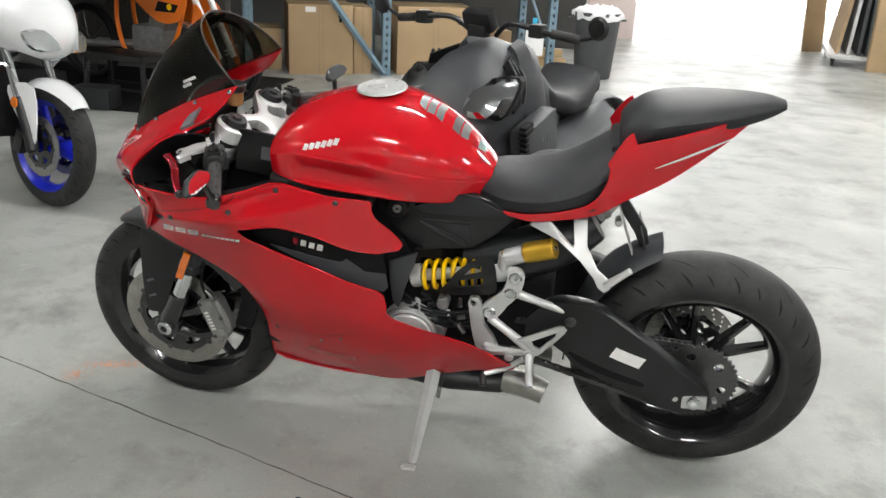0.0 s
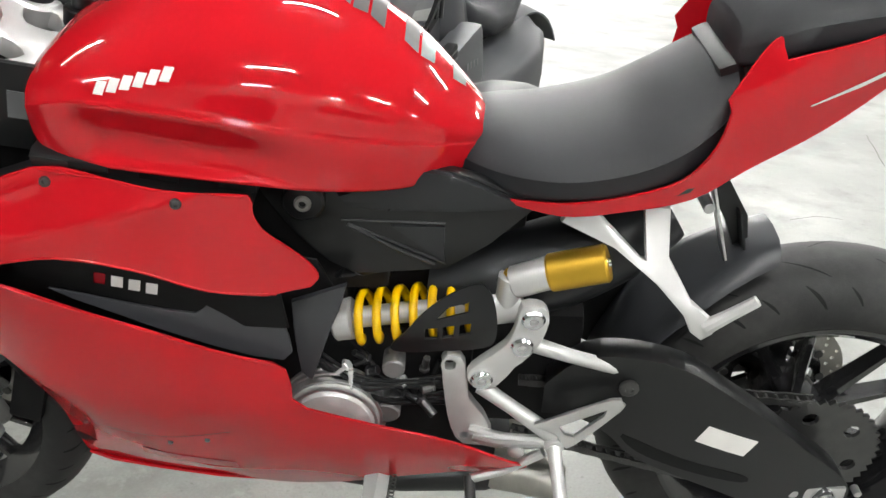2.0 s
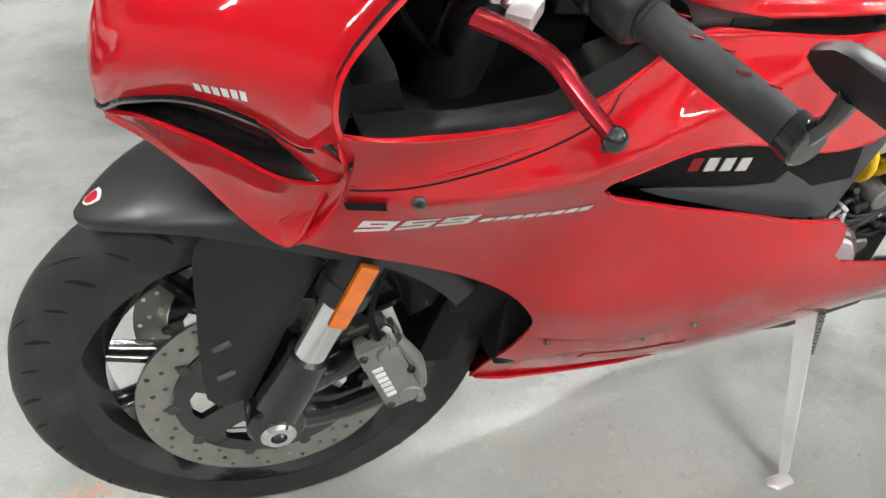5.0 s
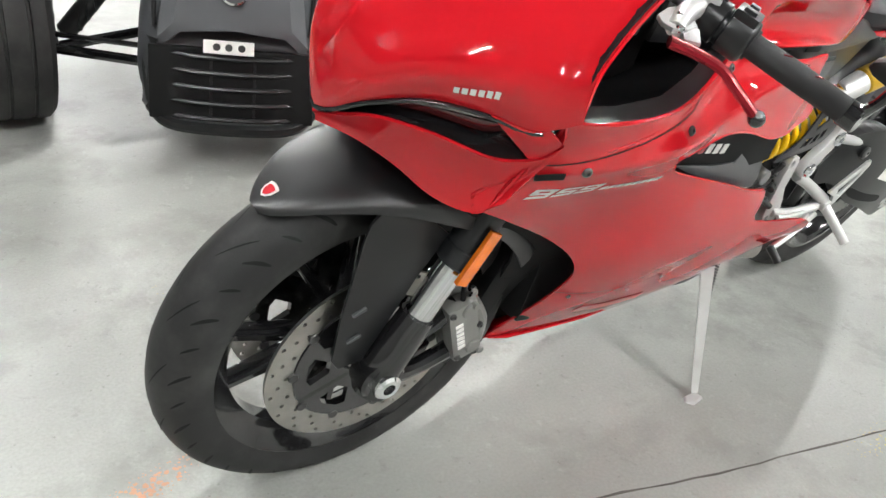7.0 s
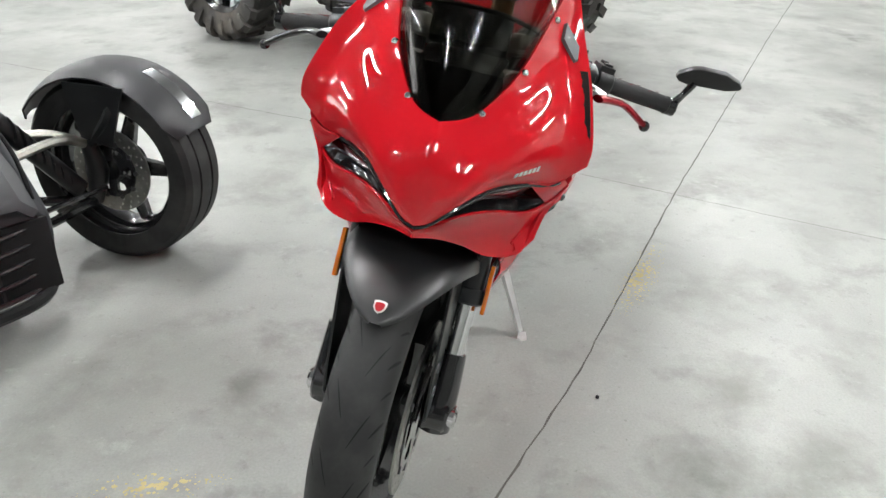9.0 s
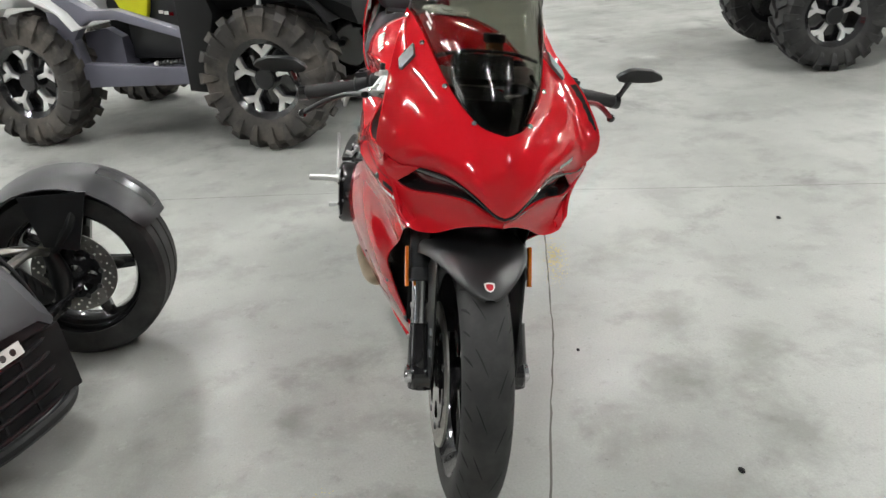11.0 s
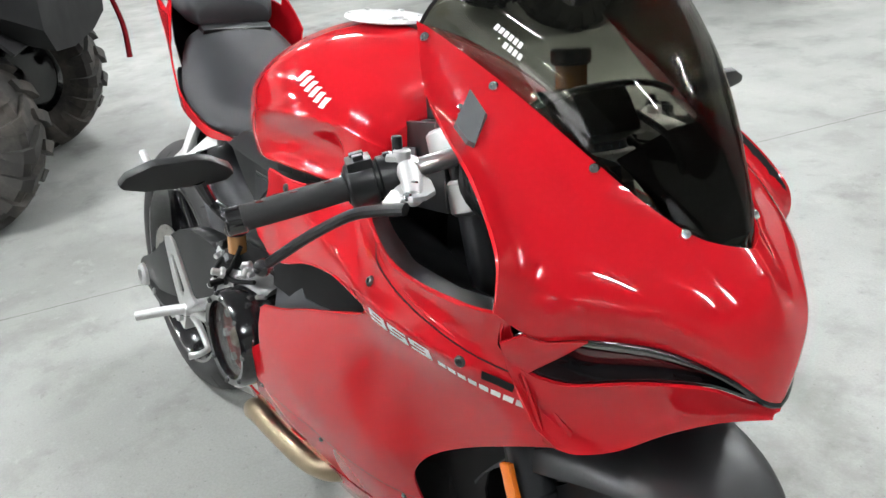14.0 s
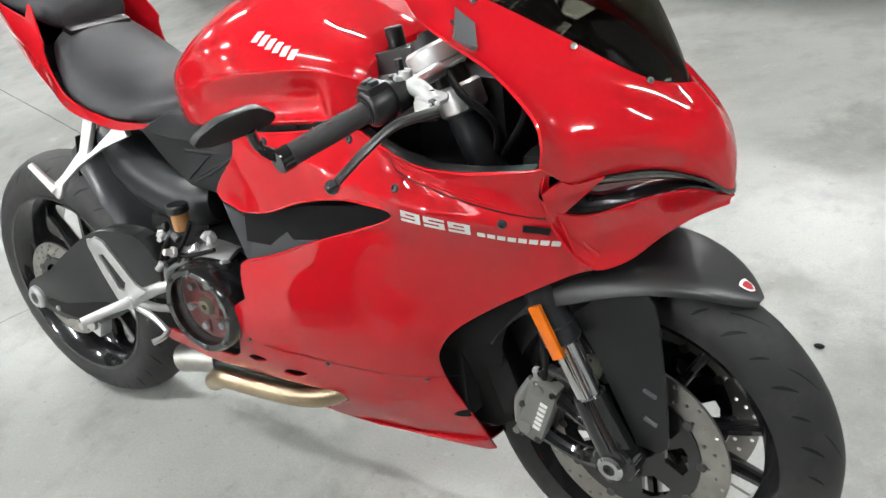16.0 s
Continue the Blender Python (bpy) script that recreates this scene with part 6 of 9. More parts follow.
# thin dark skins, proud of the arm, stand for shade in its recesses
shell("swingarm_recess_shade", pairs([(-0.415, 0.428), (-0.50, 0.400), (-0.597, 0.372), (-0.60, 0.356), (-0.52, 0.374), (-0.44, 0.400)], 3, True), SWL, DARK, swing_l, 1, step=0.02, lift=0.0012, thick=0.001, label="dark skin standing for the shade of a moulded recess")
shell("swingarm_recess_shade", pairs([(-0.46, 0.372), (-0.62, 0.340), (-0.70, 0.335), (-0.70, 0.315), (-0.60, 0.308), (-0.48, 0.335)], 3, True), SWR, DARK, swing_r, -1, step=0.02, lift=0.0012, thick=0.001, label="dark skin standing for the shade of a moulded recess")
shell("warning_sticker", [(-0.528, 0.466), (-0.603, 0.441), (-0.588, 0.412), (-0.514, 0.437)], SWL, DECAL, swing_l, 1, step=0.02, lift=0.0014, thick=0.001, label="pale grey sticker with unreadable print")
screw("swingarm_bolt", swing_l, (-0.411, 0.172, 0.511), (0, 1, 0), 0.014)
bm = B()
box(bm, (-0.738, 0.172, 0.316), (0.062, 0.016, 0.040), pose(0, 0, 0, 0, 4, 0), 0.004)
axle_l = part("axle_block", bm, ALU, swing_l, "bright rear axle block")
bm = B()
lathe(bm, [(0.009, 0), (0.009, 0.014), (0.016, 0.014), (0.018, 0.010), (0.018, 0)], (-0.736, 0.176, 0.318), n=20)
part("axle_nut", bm, CHROME, swing_l, "hollow bright axle nut")
for x, z, r in ((-0.690, 0.322, 0.008), (-0.786, 0.328, 0.006)):
    bm = B()
    cyl(bm, (x, 0.166, z), (x, 0.182, z), r, n=12)
    part("adjuster_bolt", bm, ALU, swing_l, "small bright adjuster bolt")
bm = B()
lathe(bm, [(0.014, 0.02), (0.014, -0.012), (0.022, -0.012), (0.028, -0.006), (0.030, 0.02)], (-0.744, -0.162, 0.332), n=28)
part("axle_nut", bm, ALU, swing_r, "wide bright axle nut")
bm = B()
cyl(bm, (-0.665, -0.155, 0.318), (-0.665, -0.170, 0.318), 0.007, n=12)
part("adjuster_bolt", bm, ALU, swing_r, "small bright adjuster bolt")
# rear caliper
bm = B()
box(bm, (-0.625, -0.110, 0.265), (0.075, 0.034, 0.045), pose(0, 0, 0, 0, 25, 0), 0.008)
cyl(bm, (-0.61, -0.12, 0.27), (-0.61, -0.138, 0.27), 0.018, n=18)
cyl(bm, (-0.65, -0.12, 0.255), (-0.65, -0.138, 0.255), 0.010, n=14)
part("rear_caliper", bm, CAST, swing_r, "silver rear brake caliper")
# chain
for za, zb in (((-0.27, 0.445), (-0.72, 0.428)), ((-0.27, 0.338), (-0.72, 0.212))):
    bm = B()
    n = 28
    for k in range(n):
        u = (k + 0.5) / n
        p = V(za[0] + (zb[0] - za[0]) * u, 0.0905, za[1] + (zb[1] - za[1]) * u)
        ang = -math.degrees(math.atan2(zb[1] - za[1], zb[0] - za[0]))
        for yy in (-0.007, 0.007):
            box(bm, p + V(0, yy, 0), (0.0175, 0.003, 0.013 if k % 2 else 0.011), pose(0, 0, 0, 0, ang, 0), 0.0)
        cyl(bm, p - V(0, 0.009, 0), p + V(0, 0.009, 0), 0.004, n=6)
    part("drive_chain", bm, BOLT, bike, "oily dark drive chain run", smooth=30)
# hugger over the rear tyre
bm = B()
rows = []
for k in range(14):
    u = k / 13
    th = radians(2 + 69 * u)
    r = 0.342 + 0.060 * max(0.0, u - 0.30)
    w = 0.088 - 0.10 * max(0.0, u - 0.70)
    rows.append([V(RC[0] + r * math.cos(th) - 0.0, w * math.sin(v * 1.5708), RC[2] + (r - 0.035 * abs(v) ** 2.5) * math.sin(th)) for v in (-1, -0.7, -0.4, 0, 0.4, 0.7, 1)])
loft(bm, rows, closed=False, cap=False)
thicken(bm, 0.004)
hug = part("rear_hugger", bm, DUCTGREY, bike, "satin dark grey rear hugger", smooth=50)
# licence plate hanger
bm = B()
plate(bm, [(-0.468, 0.800), (-0.500, 0.806), (-0.575, 0.700), (-0.600, 0.600), (-0.590, 0.596), (-0.545, 0.690)], -0.008, 0.008, edge=0.002)
ph = part("plate_hanger", bm, BLACK, bike, "black number plate hanger")
bm = B()
box(bm, (-0.572, -0.02, 0.665), (0.004, 0.10, 0.10), pose(0, 0, 0, 0, 18, 0), 0.002)
part("plate_back", bm, BLACK, ph, "blank black plate holder")
bm = B()
box(bm, (-0.520, 0.035, 0.715), (0.004, 0.030, 0.14), pose(0, 0, 0, 0, 20, 0), 0.001)
cyl(bm, (-0.50, 0.02, 0.735), (-0.50, 0.055, 0.735), 0.008, n=12)
part("plate_strut", bm, ALU, ph, "bright plate strut")
# exhaust: bronze header on the right, silencer under the engine
bm = B()
tube(bm, [(0.170, -0.095, 0.318), (0.152, -0.128, 0.284), (0.07, -0.142, 0.258), (-0.07, -0.142, 0.246), (-0.17, -0.136, 0.236), (-0.22, -0.12, 0.205)], 0.022, n=18)
ex = part("exhaust_pipe", bm, BRONZE, bike, "heat-tinted exhaust pipe")
bm = B()
rows = []
for x, z, w, h in ((0.06, 0.205, 0.055, 0.024), (0.02, 0.204, 0.085, 0.032), (-0.10, 0.206, 0.104, 0.036), (-0.24, 0.214, 0.100, 0.038), (-0.28, 0.220, 0.085, 0.034)):
    rows.append([V(x, w * math.copysign(abs(math.cos(a)) ** 0.7, math.cos(a)), z + h * math.copysign(abs(math.sin(a)) ** 0.8, math.sin(a))) for a in [2 * math.pi * k / 28 for k in range(28)]])
loft(bm, rows)
part("silencer", bm, BLACK, ex, "black underslung silencer")
for s in (1, -1):
    bm = B()
    tube(bm, [(-0.25, s * 0.062, 0.224), (-0.31, s * 0.072, 0.220), (-0.362, s * 0.084, 0.208)], [0.036, 0.034, 0.029], n=20, cap=False)
    thicken(bm, 0.003)
    part("exhaust_tip", bm, STEEL, ex, "brushed exhaust outlet")
# side stand
bm = B()
foot = V(-0.026, 0.274, 0.048)
plate(bm, [(-0.045, 0.330), (-0.090, 0.330), (-0.098, 0.30), (-0.075, 0.275), (-0.050, 0.285)], 0.105, 0.135, edge=0.003)
rows = []
for u in np.linspace(0, 1, 8):
    p = V(-0.068, 0.135, 0.300).lerp(foot + V(-0.006, -0.008, 0.010), float(u))
    w = 0.021 * (1 - 0.5 * u)
    rows.append([p + V(-w, 0, 0), p + V(0, w * 0.7, w * 0.3), p + V(w, 0, 0), p + V(0, -w * 0.7, -w * 0.3)])
loft(bm, rows)
stand = part("side_stand", bm, CAST, bike, "silver side stand, folded out")
bm = B()
cm = Matrix.Translation(foot) @ pose(0, 0, 0, 10, 0, 0)
g = B()
rows = [[V(x, y, z) for x, y, z in ((-0.020, -0.012, -0.006), (0.022, -0.014, -0.006), (0.032, 0.0, -0.006), (0.020, 0.016, -0.006), (-0.018, 0.012, -0.006))], [V(x, y, z) for x, y, z in ((-0.014, -0.009, 0.004), (0.016, -0.010, 0.004), (0.026, 0.0, 0.0), (0.014, 0.012, 0.004), (-0.012, 0.009, 0.006))]]
loft(bm, rows)
part("stand_foot", bm, CAST, stand, "flat stand foot", xf=cm)
bm = B()
pts = []
for k in range(120):
    a = 2 * math.pi * k / 8
    p = V(-0.092, 0.142, 0.305).lerp(V(-0.082, 0.170, 0.215), k / 119)
    pts.append(p + 0.005 * (math.cos(a) * V(1, 0, 0) + math.sin(a) * V(0, 1, 0)))
tube(bm, pts, 0.0013, n=5, smooth_n=1)
part("stand_spring", bm, BOLT, stand, "small coil spring", smooth=80)

# ---- cockpit: clamp, bars, levers, dash (all steered) ----
zc = 0.952
bm = B()
xc = fork_x(zc)
plate(bm, pairs([(xc + 0.030, 0.135), (xc - 0.005, 0.142), (xc - 0.040, 0.115), (xc - 0.085, 0.060), (xc - 0.095, 0.0), (xc - 0.085, -0.060), (xc - 0.040, -0.115), (xc - 0.005, -0.142), (xc + 0.030, -0.135), (xc + 0.045, -0.10), (xc + 0.020, -0.055), (xc - 0.010, 0.0), (xc + 0.020, 0.055), (xc + 0.045, 0.10)], 3, True), zc - 0.012, zc + 0.014, [pairs([(xc - 0.045, 0.085), (xc - 0.010, 0.070), (xc - 0.030, 0.030), (xc - 0.065, 0.045)], 3, True), pairs([(xc - 0.045, -0.085), (xc - 0.010, -0.070), (xc - 0.030, -0.030), (xc - 0.065, -0.045)], 3, True)], edge=0.003, axis="Z")
LIFT = Matrix.Translation((0.030, 0, -0.040))
clamp_m = STEER @ LIFT @ Matrix.Translation((xc, 0, zc)) @ pose(0, 0, 0, 0, -24, 0) @ Matrix.Translation((-xc, 0, -zc))
clamp = part("top_clamp", bm, MACHINED, bike, "bright machined top clamp", xf=clamp_m)
for s in (1, -1):
    y = s * 0.104
    bm = B()
    cyl(bm, (fork_x(0.930), y, 0.930), (fork_x(0.968), y, 0.968), 0.041, n=28)
    part("clamp_eye", bm, MACHINED, clamp, "machined clamp eye", xf=STEER @ LIFT)
    bm = B()
    lathe(bm, [(0.0, 0.016), (0.010, 0.016), (0.012, 0.010), (0.024, 0.010), (0.028, 0.0), (0.028, -0.01), (0, -0.01)], (0, 0, 0), "Z", 24, closed=False)
    part("fork_cap", bm, GREYBLACK, clamp, "dark fork cap with adjuster", xf=STEER @ LIFT @ Matrix.Translation((fork_x(0.972), y, 0.972)) @ pose(0, 0, 0, 0, -24, 0))
    # clip-on bar
    p_in, p_out = V(0.475, s * 0.135, 0.905), V(0.362 if s > 0 else 0.394, s * 0.366, 0.850)
    bm = B()
    tube(bm, [p_in, p_in.lerp(p_out, 0.5), p_out], 0.011, n=14)
    cyl(bm, (fork_x(0.835) + 0.022, y, 0.835), (fork_x(0.875) + 0.026, y, 0.875), 0.036, n=24)
    bar = part("clip_on_bar", bm, ALU, bike, "silver clip-on handlebar", xf=STEER)
    g0, g1 = p_in.lerp(p_out, 0.50), p_in.lerp(p_out, 0.985)
    bm = B()
    d = (g1 - g0)
    tube(bm, [g0, g0 + d * 0.04, g0 + d * 0.06, g0 + d * 0.5, g0 + d * 0.96, g1], [0.0185, 0.0185, 0.0148, 0.0155, 0.0150, 0.0162], n=18, smooth_n=3)
    grip = part("grip", bm, mat("grip_rubber", (0.022, 0.022, 0.023), 0.75, var=0.1, scale=30, bump=0.5, bscale=1500) if s > 0 else bpy.data.materials["grip_rubber"], bar, "black rubber grip with red flecks", xf=STEER)
    bm = B()
    sd2 = d.normalized().cross(V(0, 0, 1)).normalized()
    for k in range(5):
        p = g0 + d * (0.2 + 0.16 * k) + V(0, 0, 0.0152) + sd2 * (0.004 if k % 2 else -0.006)
        box(bm, p, (0.010, 0.0022, 0.0008), pose(0, 0, 0, 0, 0, math.degrees(math.atan2(d.y, d.x)) + 25), 0.0)
    part("grip_fleck", bm, REDLEVER, grip, "red flecks", smooth=0, xf=STEER)
    # switch cluster
    s0 = p_in.lerp(p_out, 0.40)
    bm = B()
    ang = math.degrees(math.atan2(d.y, d.x))
    tube(bm, [(-0.036, 0, 0), (-0.034, 0, 0), (-0.012, 0, 0), (-0.010, 0, 0), (-0.006, 0, 0), (-0.004, 0, 0), (0.022, 0, 0), (0.026, 0, 0), (0.028, 0, 0)], [0.021, 0.0245, 0.0255, 0.022, 0.022, 0.0265, 0.0265, 0.024, 0.020], n=24, smooth_n=1)
    box(bm, (0.008, 0, 0.022), (0.030, 0.034, 0.018), None, 0.005)
    box(bm, (0.010, s * 0.022, 0.0), (0.026, 0.018, 0.034), None, 0.006)
    sw = part("switch_box", bm, BLACK, bar, "black switch box with buttons", xf=STEER @ Matrix.Translation(s0) @ pose(0, 0, 0, 0, 12, ang))
    for bx_, by_, bz_, sz in ((0.008, -0.008, 0.032, (0.016, 0.010, 0.006)), (0.008, 0.008, 0.032, (0.012, 0.010, 0.008)), (0.010, s * 0.032, 0.006, (0.014, 0.006, 0.010)), (-0.024, 0.0, 0.026, (0.008, 0.008, 0.004))):
        bm = B()
        box(bm, (bx_, by_, bz_), sz, None, 0.0018)
        part("button", bm, GREYBLACK, sw, "dark push button", xf=STEER @ Matrix.Translation(s0) @ pose(0, 0, 0, 0, 12, ang))
    # master cylinder and lever
    bm = B()
    m0 = p_in.lerp(p_out, 0.27)
    tube(bm, [m0 + V(0.006, -s * 0.004, 0.010), m0 + V(0.040, s * 0.006, 0.004), m0 + V(0.072, s * 0.022, -0.006)], [0.0125, 0.0125, 0.0105], n=14)
    box(bm, m0 + V(0.004, 0, 0.004), (0.038, 0.026, 0.036), pose(0, 0, 0, 0, 12, -60 * s), 0.006)
    plate(bm, pairs([(m0.x + 0.015, m0.y - s * 0.022), (m0.x + 0.075, m0.y - s * 0.004), (m0.x + 0.085, m0.y + s * 0.03), (m0.x + 0.045, m0.y + s * 0.03)], 2, True), m0.z - 0.006, m0.z + 0.0, axis="Z", edge=0.0015)
    box(bm, m0 + V(0.062, s * 0.038, -0.010), (0.030, 0.020, 0.014), pose(0, 0, 0, 0, 10, 50 * s), 0.003)
    cyl(bm, m0 + V(0.010, 0, 0.012), m0 + V(0.010, 0, 0.030), 0.010, n=14)
    mc = part("master_cylinder", bm, MACHINED, bar, "silver radial master cylinder", xf=STEER)
    for off in (V(0.020, -0.002 * s, 0.016), V(0.060, 0.014 * s, 0.006), V(0.074, 0.030 * s, -0.001)):
        screw("cylinder_bolt", mc, STEER @ (m0 + off), (0, 0, 1), 0.0055, CHROME)
    bm = B()
    cyl(bm, m0 + V(0.004, 0.002 * s, 0.016), m0 + V(0.002, 0.002 * s, 0.044), 0.006, n=12)
    part("bleed_cap", bm, BLACK, mc, "black rubber bleed cap", xf=STEER)
    bm = B()
    q0 = V(0.545, s * 0.240, 0.882)
    tip = [V(0.490, 0.306, 0.855), V(0.470, 0.330, 0.833)] if s > 0 else [V(0.488, -0.328, 0.850), V(0.470, -0.372, 0.820)]
    line = spline([q0, V(0.520, s * 0.262, 0.877), V(0.502, s * 0.285, 0.870), *tip], 5)
    rows = []
    for i, (p, (sv, uv)) in enumerate(zip(line, frames_along(line))):
        u = i / (len(line) - 1)
        w, h = 0.0115 - 0.004 * u, 0.0065 - 0.001 * u
        rows.append([p + sv * w * math.cos(a) + uv * h * math.sin(a) for a in [2 * math.pi * k / 10 for k in range(10)]])
    loft(bm, rows)
    lvr = part("hand_lever", bm, REDLEVER if s > 0 else BLACK, bar, "red anodised clutch lever" if s > 0 else "satin black brake lever", xf=STEER)
    bm = B()
    bmesh.ops.create_uvsphere(bm, u_segments=14, v_segments=10, radius=0.0098, matrix=Matrix.Translation(line[-1]))
    part("lever_ball", bm, GLOSS, lvr, "black lever end", xf=STEER)
    # bar-end mirror
    bm = B()
    e0 = p_out + V(-0.003, s * 0.006, 0)
    cyl(bm, p_out - V(0.0, s * 0.006, 0), p_out + V(-0.004, s * 0.016, -0.003), 0.0165, n=18)
    mx, mz = (0.366, 0.914) if s > 0 else (0.378, 0.908)
    tube(bm, [e0, V(mx - 0.008, s * 0.388, mz - 0.042), V(mx - 0.002, s * 0.402, mz - 0.012)], [0.010, 0.006, 0.008], n=10)
    mi = part("bar_end_mirror", bm, GLOSS, bar, "black bar-end mirror", xf=STEER)
    bm = B()
    mo = [(-0.062, -0.006), (-0.058, 0.004), (-0.034, 0.021), (-0.018, 0.025), (0.030, 0.023), (0.060, 0.008), (0.068, -0.004), (0.064, -0.011), (0.040, -0.019), (-0.036, -0.021), (-0.054, -0.016)]
    plate(bm, [(x * s * 0.92, z * 0.85) for x, z in mo], -0.006, 0.006, edge=0.003, axis="X")
    mm = STEER @ Matrix.Translation((mx, s * 0.422, mz)) @ pose(0, 0, 0, 0, 26, 6 * s)
    part("mirror_pod", bm, BLACK, mi, "slim black mirror pod", xf=mm)
    bm = B()
    plate(bm, [(x * s * 0.82, z * 0.72) for x, z in mo], -0.0075, -0.0062, axis="X")
    part("mirror_glass", bm, MIRROR, mi, "mirror glass", smooth=0, xf=mm)
# key barrel, dash and fluid pots
bm = B()
cyl(bm, (0.366, -0.085, 0.880), (0.358, -0.085, 0.920), 0.024, n=24)
cyl(bm, (0.358, -0.085, 0.920), (0.354, -0.085, 0.950), 0.014, n=18)
part("ignition_lock", bm, BLACK, bike, "black ignition lock", xf=STEER)
bm = B()
box(bm, (0.530, 0, 0.942), (0.036, 0.135, 0.060), pose(0, 0, 0, 0, -35, 0), 0.010)
dash = part("dashboard", bm, BLACK, bike, "black dashboard behind the screen")
bm = B()
box(bm, (0.5135, 0, 0.9535), (0.003, 0.105, 0.044), pose(0, 0, 0, 0, -35, 0), 0.001)
part("display", bm, GLOSS, dash, "dark display")
bm = B()
tube(bm, [(0.56, 0.11, 0.97), (0.565, 0.05, 0.985), (0.565, -0.05, 0.985), (0.56, -0.11, 0.97)], 0.004, n=8)
part("screen_brace", bm, BLACK, bike, "grey screen brace")
for s in (1, -1):
    if s > 0:
        bm = B()
        cyl(bm, (0.462, 0.045, 0.955), (0.458, 0.045, 0.992), 0.020, n=20)
        rp = part("fluid_pot", bm, AMBERCAN, bike, "amber brake fluid pot", xf=STEER)
        bm = B()
        cyl(bm, (0.458, 0.045, 0.990), (0.456, 0.045, 1.010), 0.025, n=20)
        part("lid", bm, BLACK, rp, "black pot lid", xf=STEER)
    bm = B()
    tube(bm, [(0.50, s * 0.12, 0.93), (0.56, s * 0.13, 0.90), (0.58, s * 0.12, 0.84), (0.52, s * 0.10, 0.76)], 0.005, n=8)
    tube(bm, [(0.46, s * 0.12, 0.90), (0.50, s * 0.15, 0.87), (0.54, s * 0.13, 0.82), (0.50, s * 0.09, 0.74)], 0.006, n=8)
    part("cable_run", bm, DARK, bike, "black cables in the cockpit")
    # dark panel with a pale label beside the steering head
    bm = B()
    box(bm, (0.37, s * 0.118, 0.865), (0.13, 0.012, 0.11), pose(0, 0, 0, 0, -10, 6 * s), 0.006)
    hd = part("head_cover", bm, BLACK, bike, "black cover beside the steering head")
    bm = B()
    box(bm, (0.352, s * 0.1260, 0.868), (0.040, 0.0016, 0.034), pose(0, 0, 0, 0, -10, 6 * s), 0.0)
    part("caution_label", bm, GREYFLAP, hd, "grey caution label", smooth=0)
bm = B()
box(bm, (0.45, 0, 0.80), (0.16, 0.17, 0.16), None, 0.03)
part("steering_head", bm, DARK, bike, "dark steering head")
# ---- the hall ----
X0, X1, Y0, Y1, H = -15.0, 9.0, -19.0, 9.0, 4.4


def setting(name, bm, material, label, category, smooth=0):
    return tagged(part(name, bm, material, None, "", smooth=smooth), label, category, "", "structure")


bm = B()
bmesh.ops.create_grid(bm, x_segments=8, y_segments=8, size=0.5, matrix=Matrix.Translation(((X0 + X1) / 2, (Y0 + Y1) / 2, 0)) @ Matrix.Diagonal((X1 - X0 + 0.6, Y1 - Y0 + 0.6, 1, 1)))
setting("floor", bm, CONCRETE, "stained grey concrete floor with saw cuts", "floor")
for nm, c, sz, mt, lb in (("wall_north", (X1 + 0.1, (Y0 + Y1) / 2, H / 2), (0.2, Y1 - Y0, H), SIDEWALL, "grey painted block wall"), ("wall_south", (X0 - 0.1, (Y0 + Y1) / 2, H / 2), (0.2, Y1 - Y0, H), SIDEWALL, "grey painted block wall"),
                          ("wall_east", ((X0 + X1) / 2, Y1 + 0.1, H / 2), (X1 - X0 + 0.4, 0.2, H), SIDEWALL, "grey painted block wall"), ("wall_west", ((X0 - 7.0) / 2, Y0 - 0.1, H / 2), (-7.0 - X0, 0.2, H), WALLM, "pale painted wall far behind the shelves"), ("wall_west_side", ((X1 - 0.2) / 2, Y0 - 0.1, H / 2), (X1 + 0.2, 0.2, H), WALLM, "pale painted wall far behind the shelves"), ("wall_west_head", (-3.6, Y0 - 0.1, H - 0.35), (6.8, 0.2, 0.7), WALLM, "pale wall over the loading doorway")):
    bm = B()
    box(bm, c, sz)
    setting(nm, bm, mt, lb, "wall")
bm = B()
box(bm, ((X0 + X1) / 2, (Y0 + Y1) / 2, H + 0.1), (X1 - X0 + 0.4, Y1 - Y0 + 0.4, 0.2))
setting("ceiling", bm, CEILM, "grey ceiling deck", "ceiling")


def ceiling_light(x, y, length=1.5):
    lt = thing("ceiling_light", "long white tube fitting under the ceiling, lit", "ceiling light", pose(x, y, H - 0.12, 0, 0, 12), "rows of ceiling tubes")
    bm = B()
    box(bm, (0, 0, 0.05), (length + 0.06, 0.12, 0.05), None, 0.008)
    part("fitting", bm, WHITE, lt, "white fitting")
    bm = B()
    cyl(bm, (-length / 2, 0, 0), (length / 2, 0, 0), 0.022, n=10)
    part("tube", bm, TUBE, lt, "lit tube")
    return lt


LIGHTS = [(x, y) for x in (-10.5, -5.6, -0.7, 4.2) for y in (-15.0, -10.5, -6.0, -1.5, 3.0, 7.2) if not (x > 4 and y < -5) and not (x < -10 and y > 5) and not (x > 4 and y > 5)]
base_light = ceiling_light(*LIGHTS[0])
for x, y in LIGHTS[1:]:
    copy_thing(base_light, pose(x, y, H - 0.12, 0, 0, 12))


# bright daylight beyond the loading doorway
bm = B()
box(bm, (-3.6, Y0 - 1.2, 1.9), (9.0, 0.1, 4.4))
tagged(part("backdrop", bm, DAYLIGHT, None), "bright daylight beyond the loading doorway", "backdrop", "", "structure")


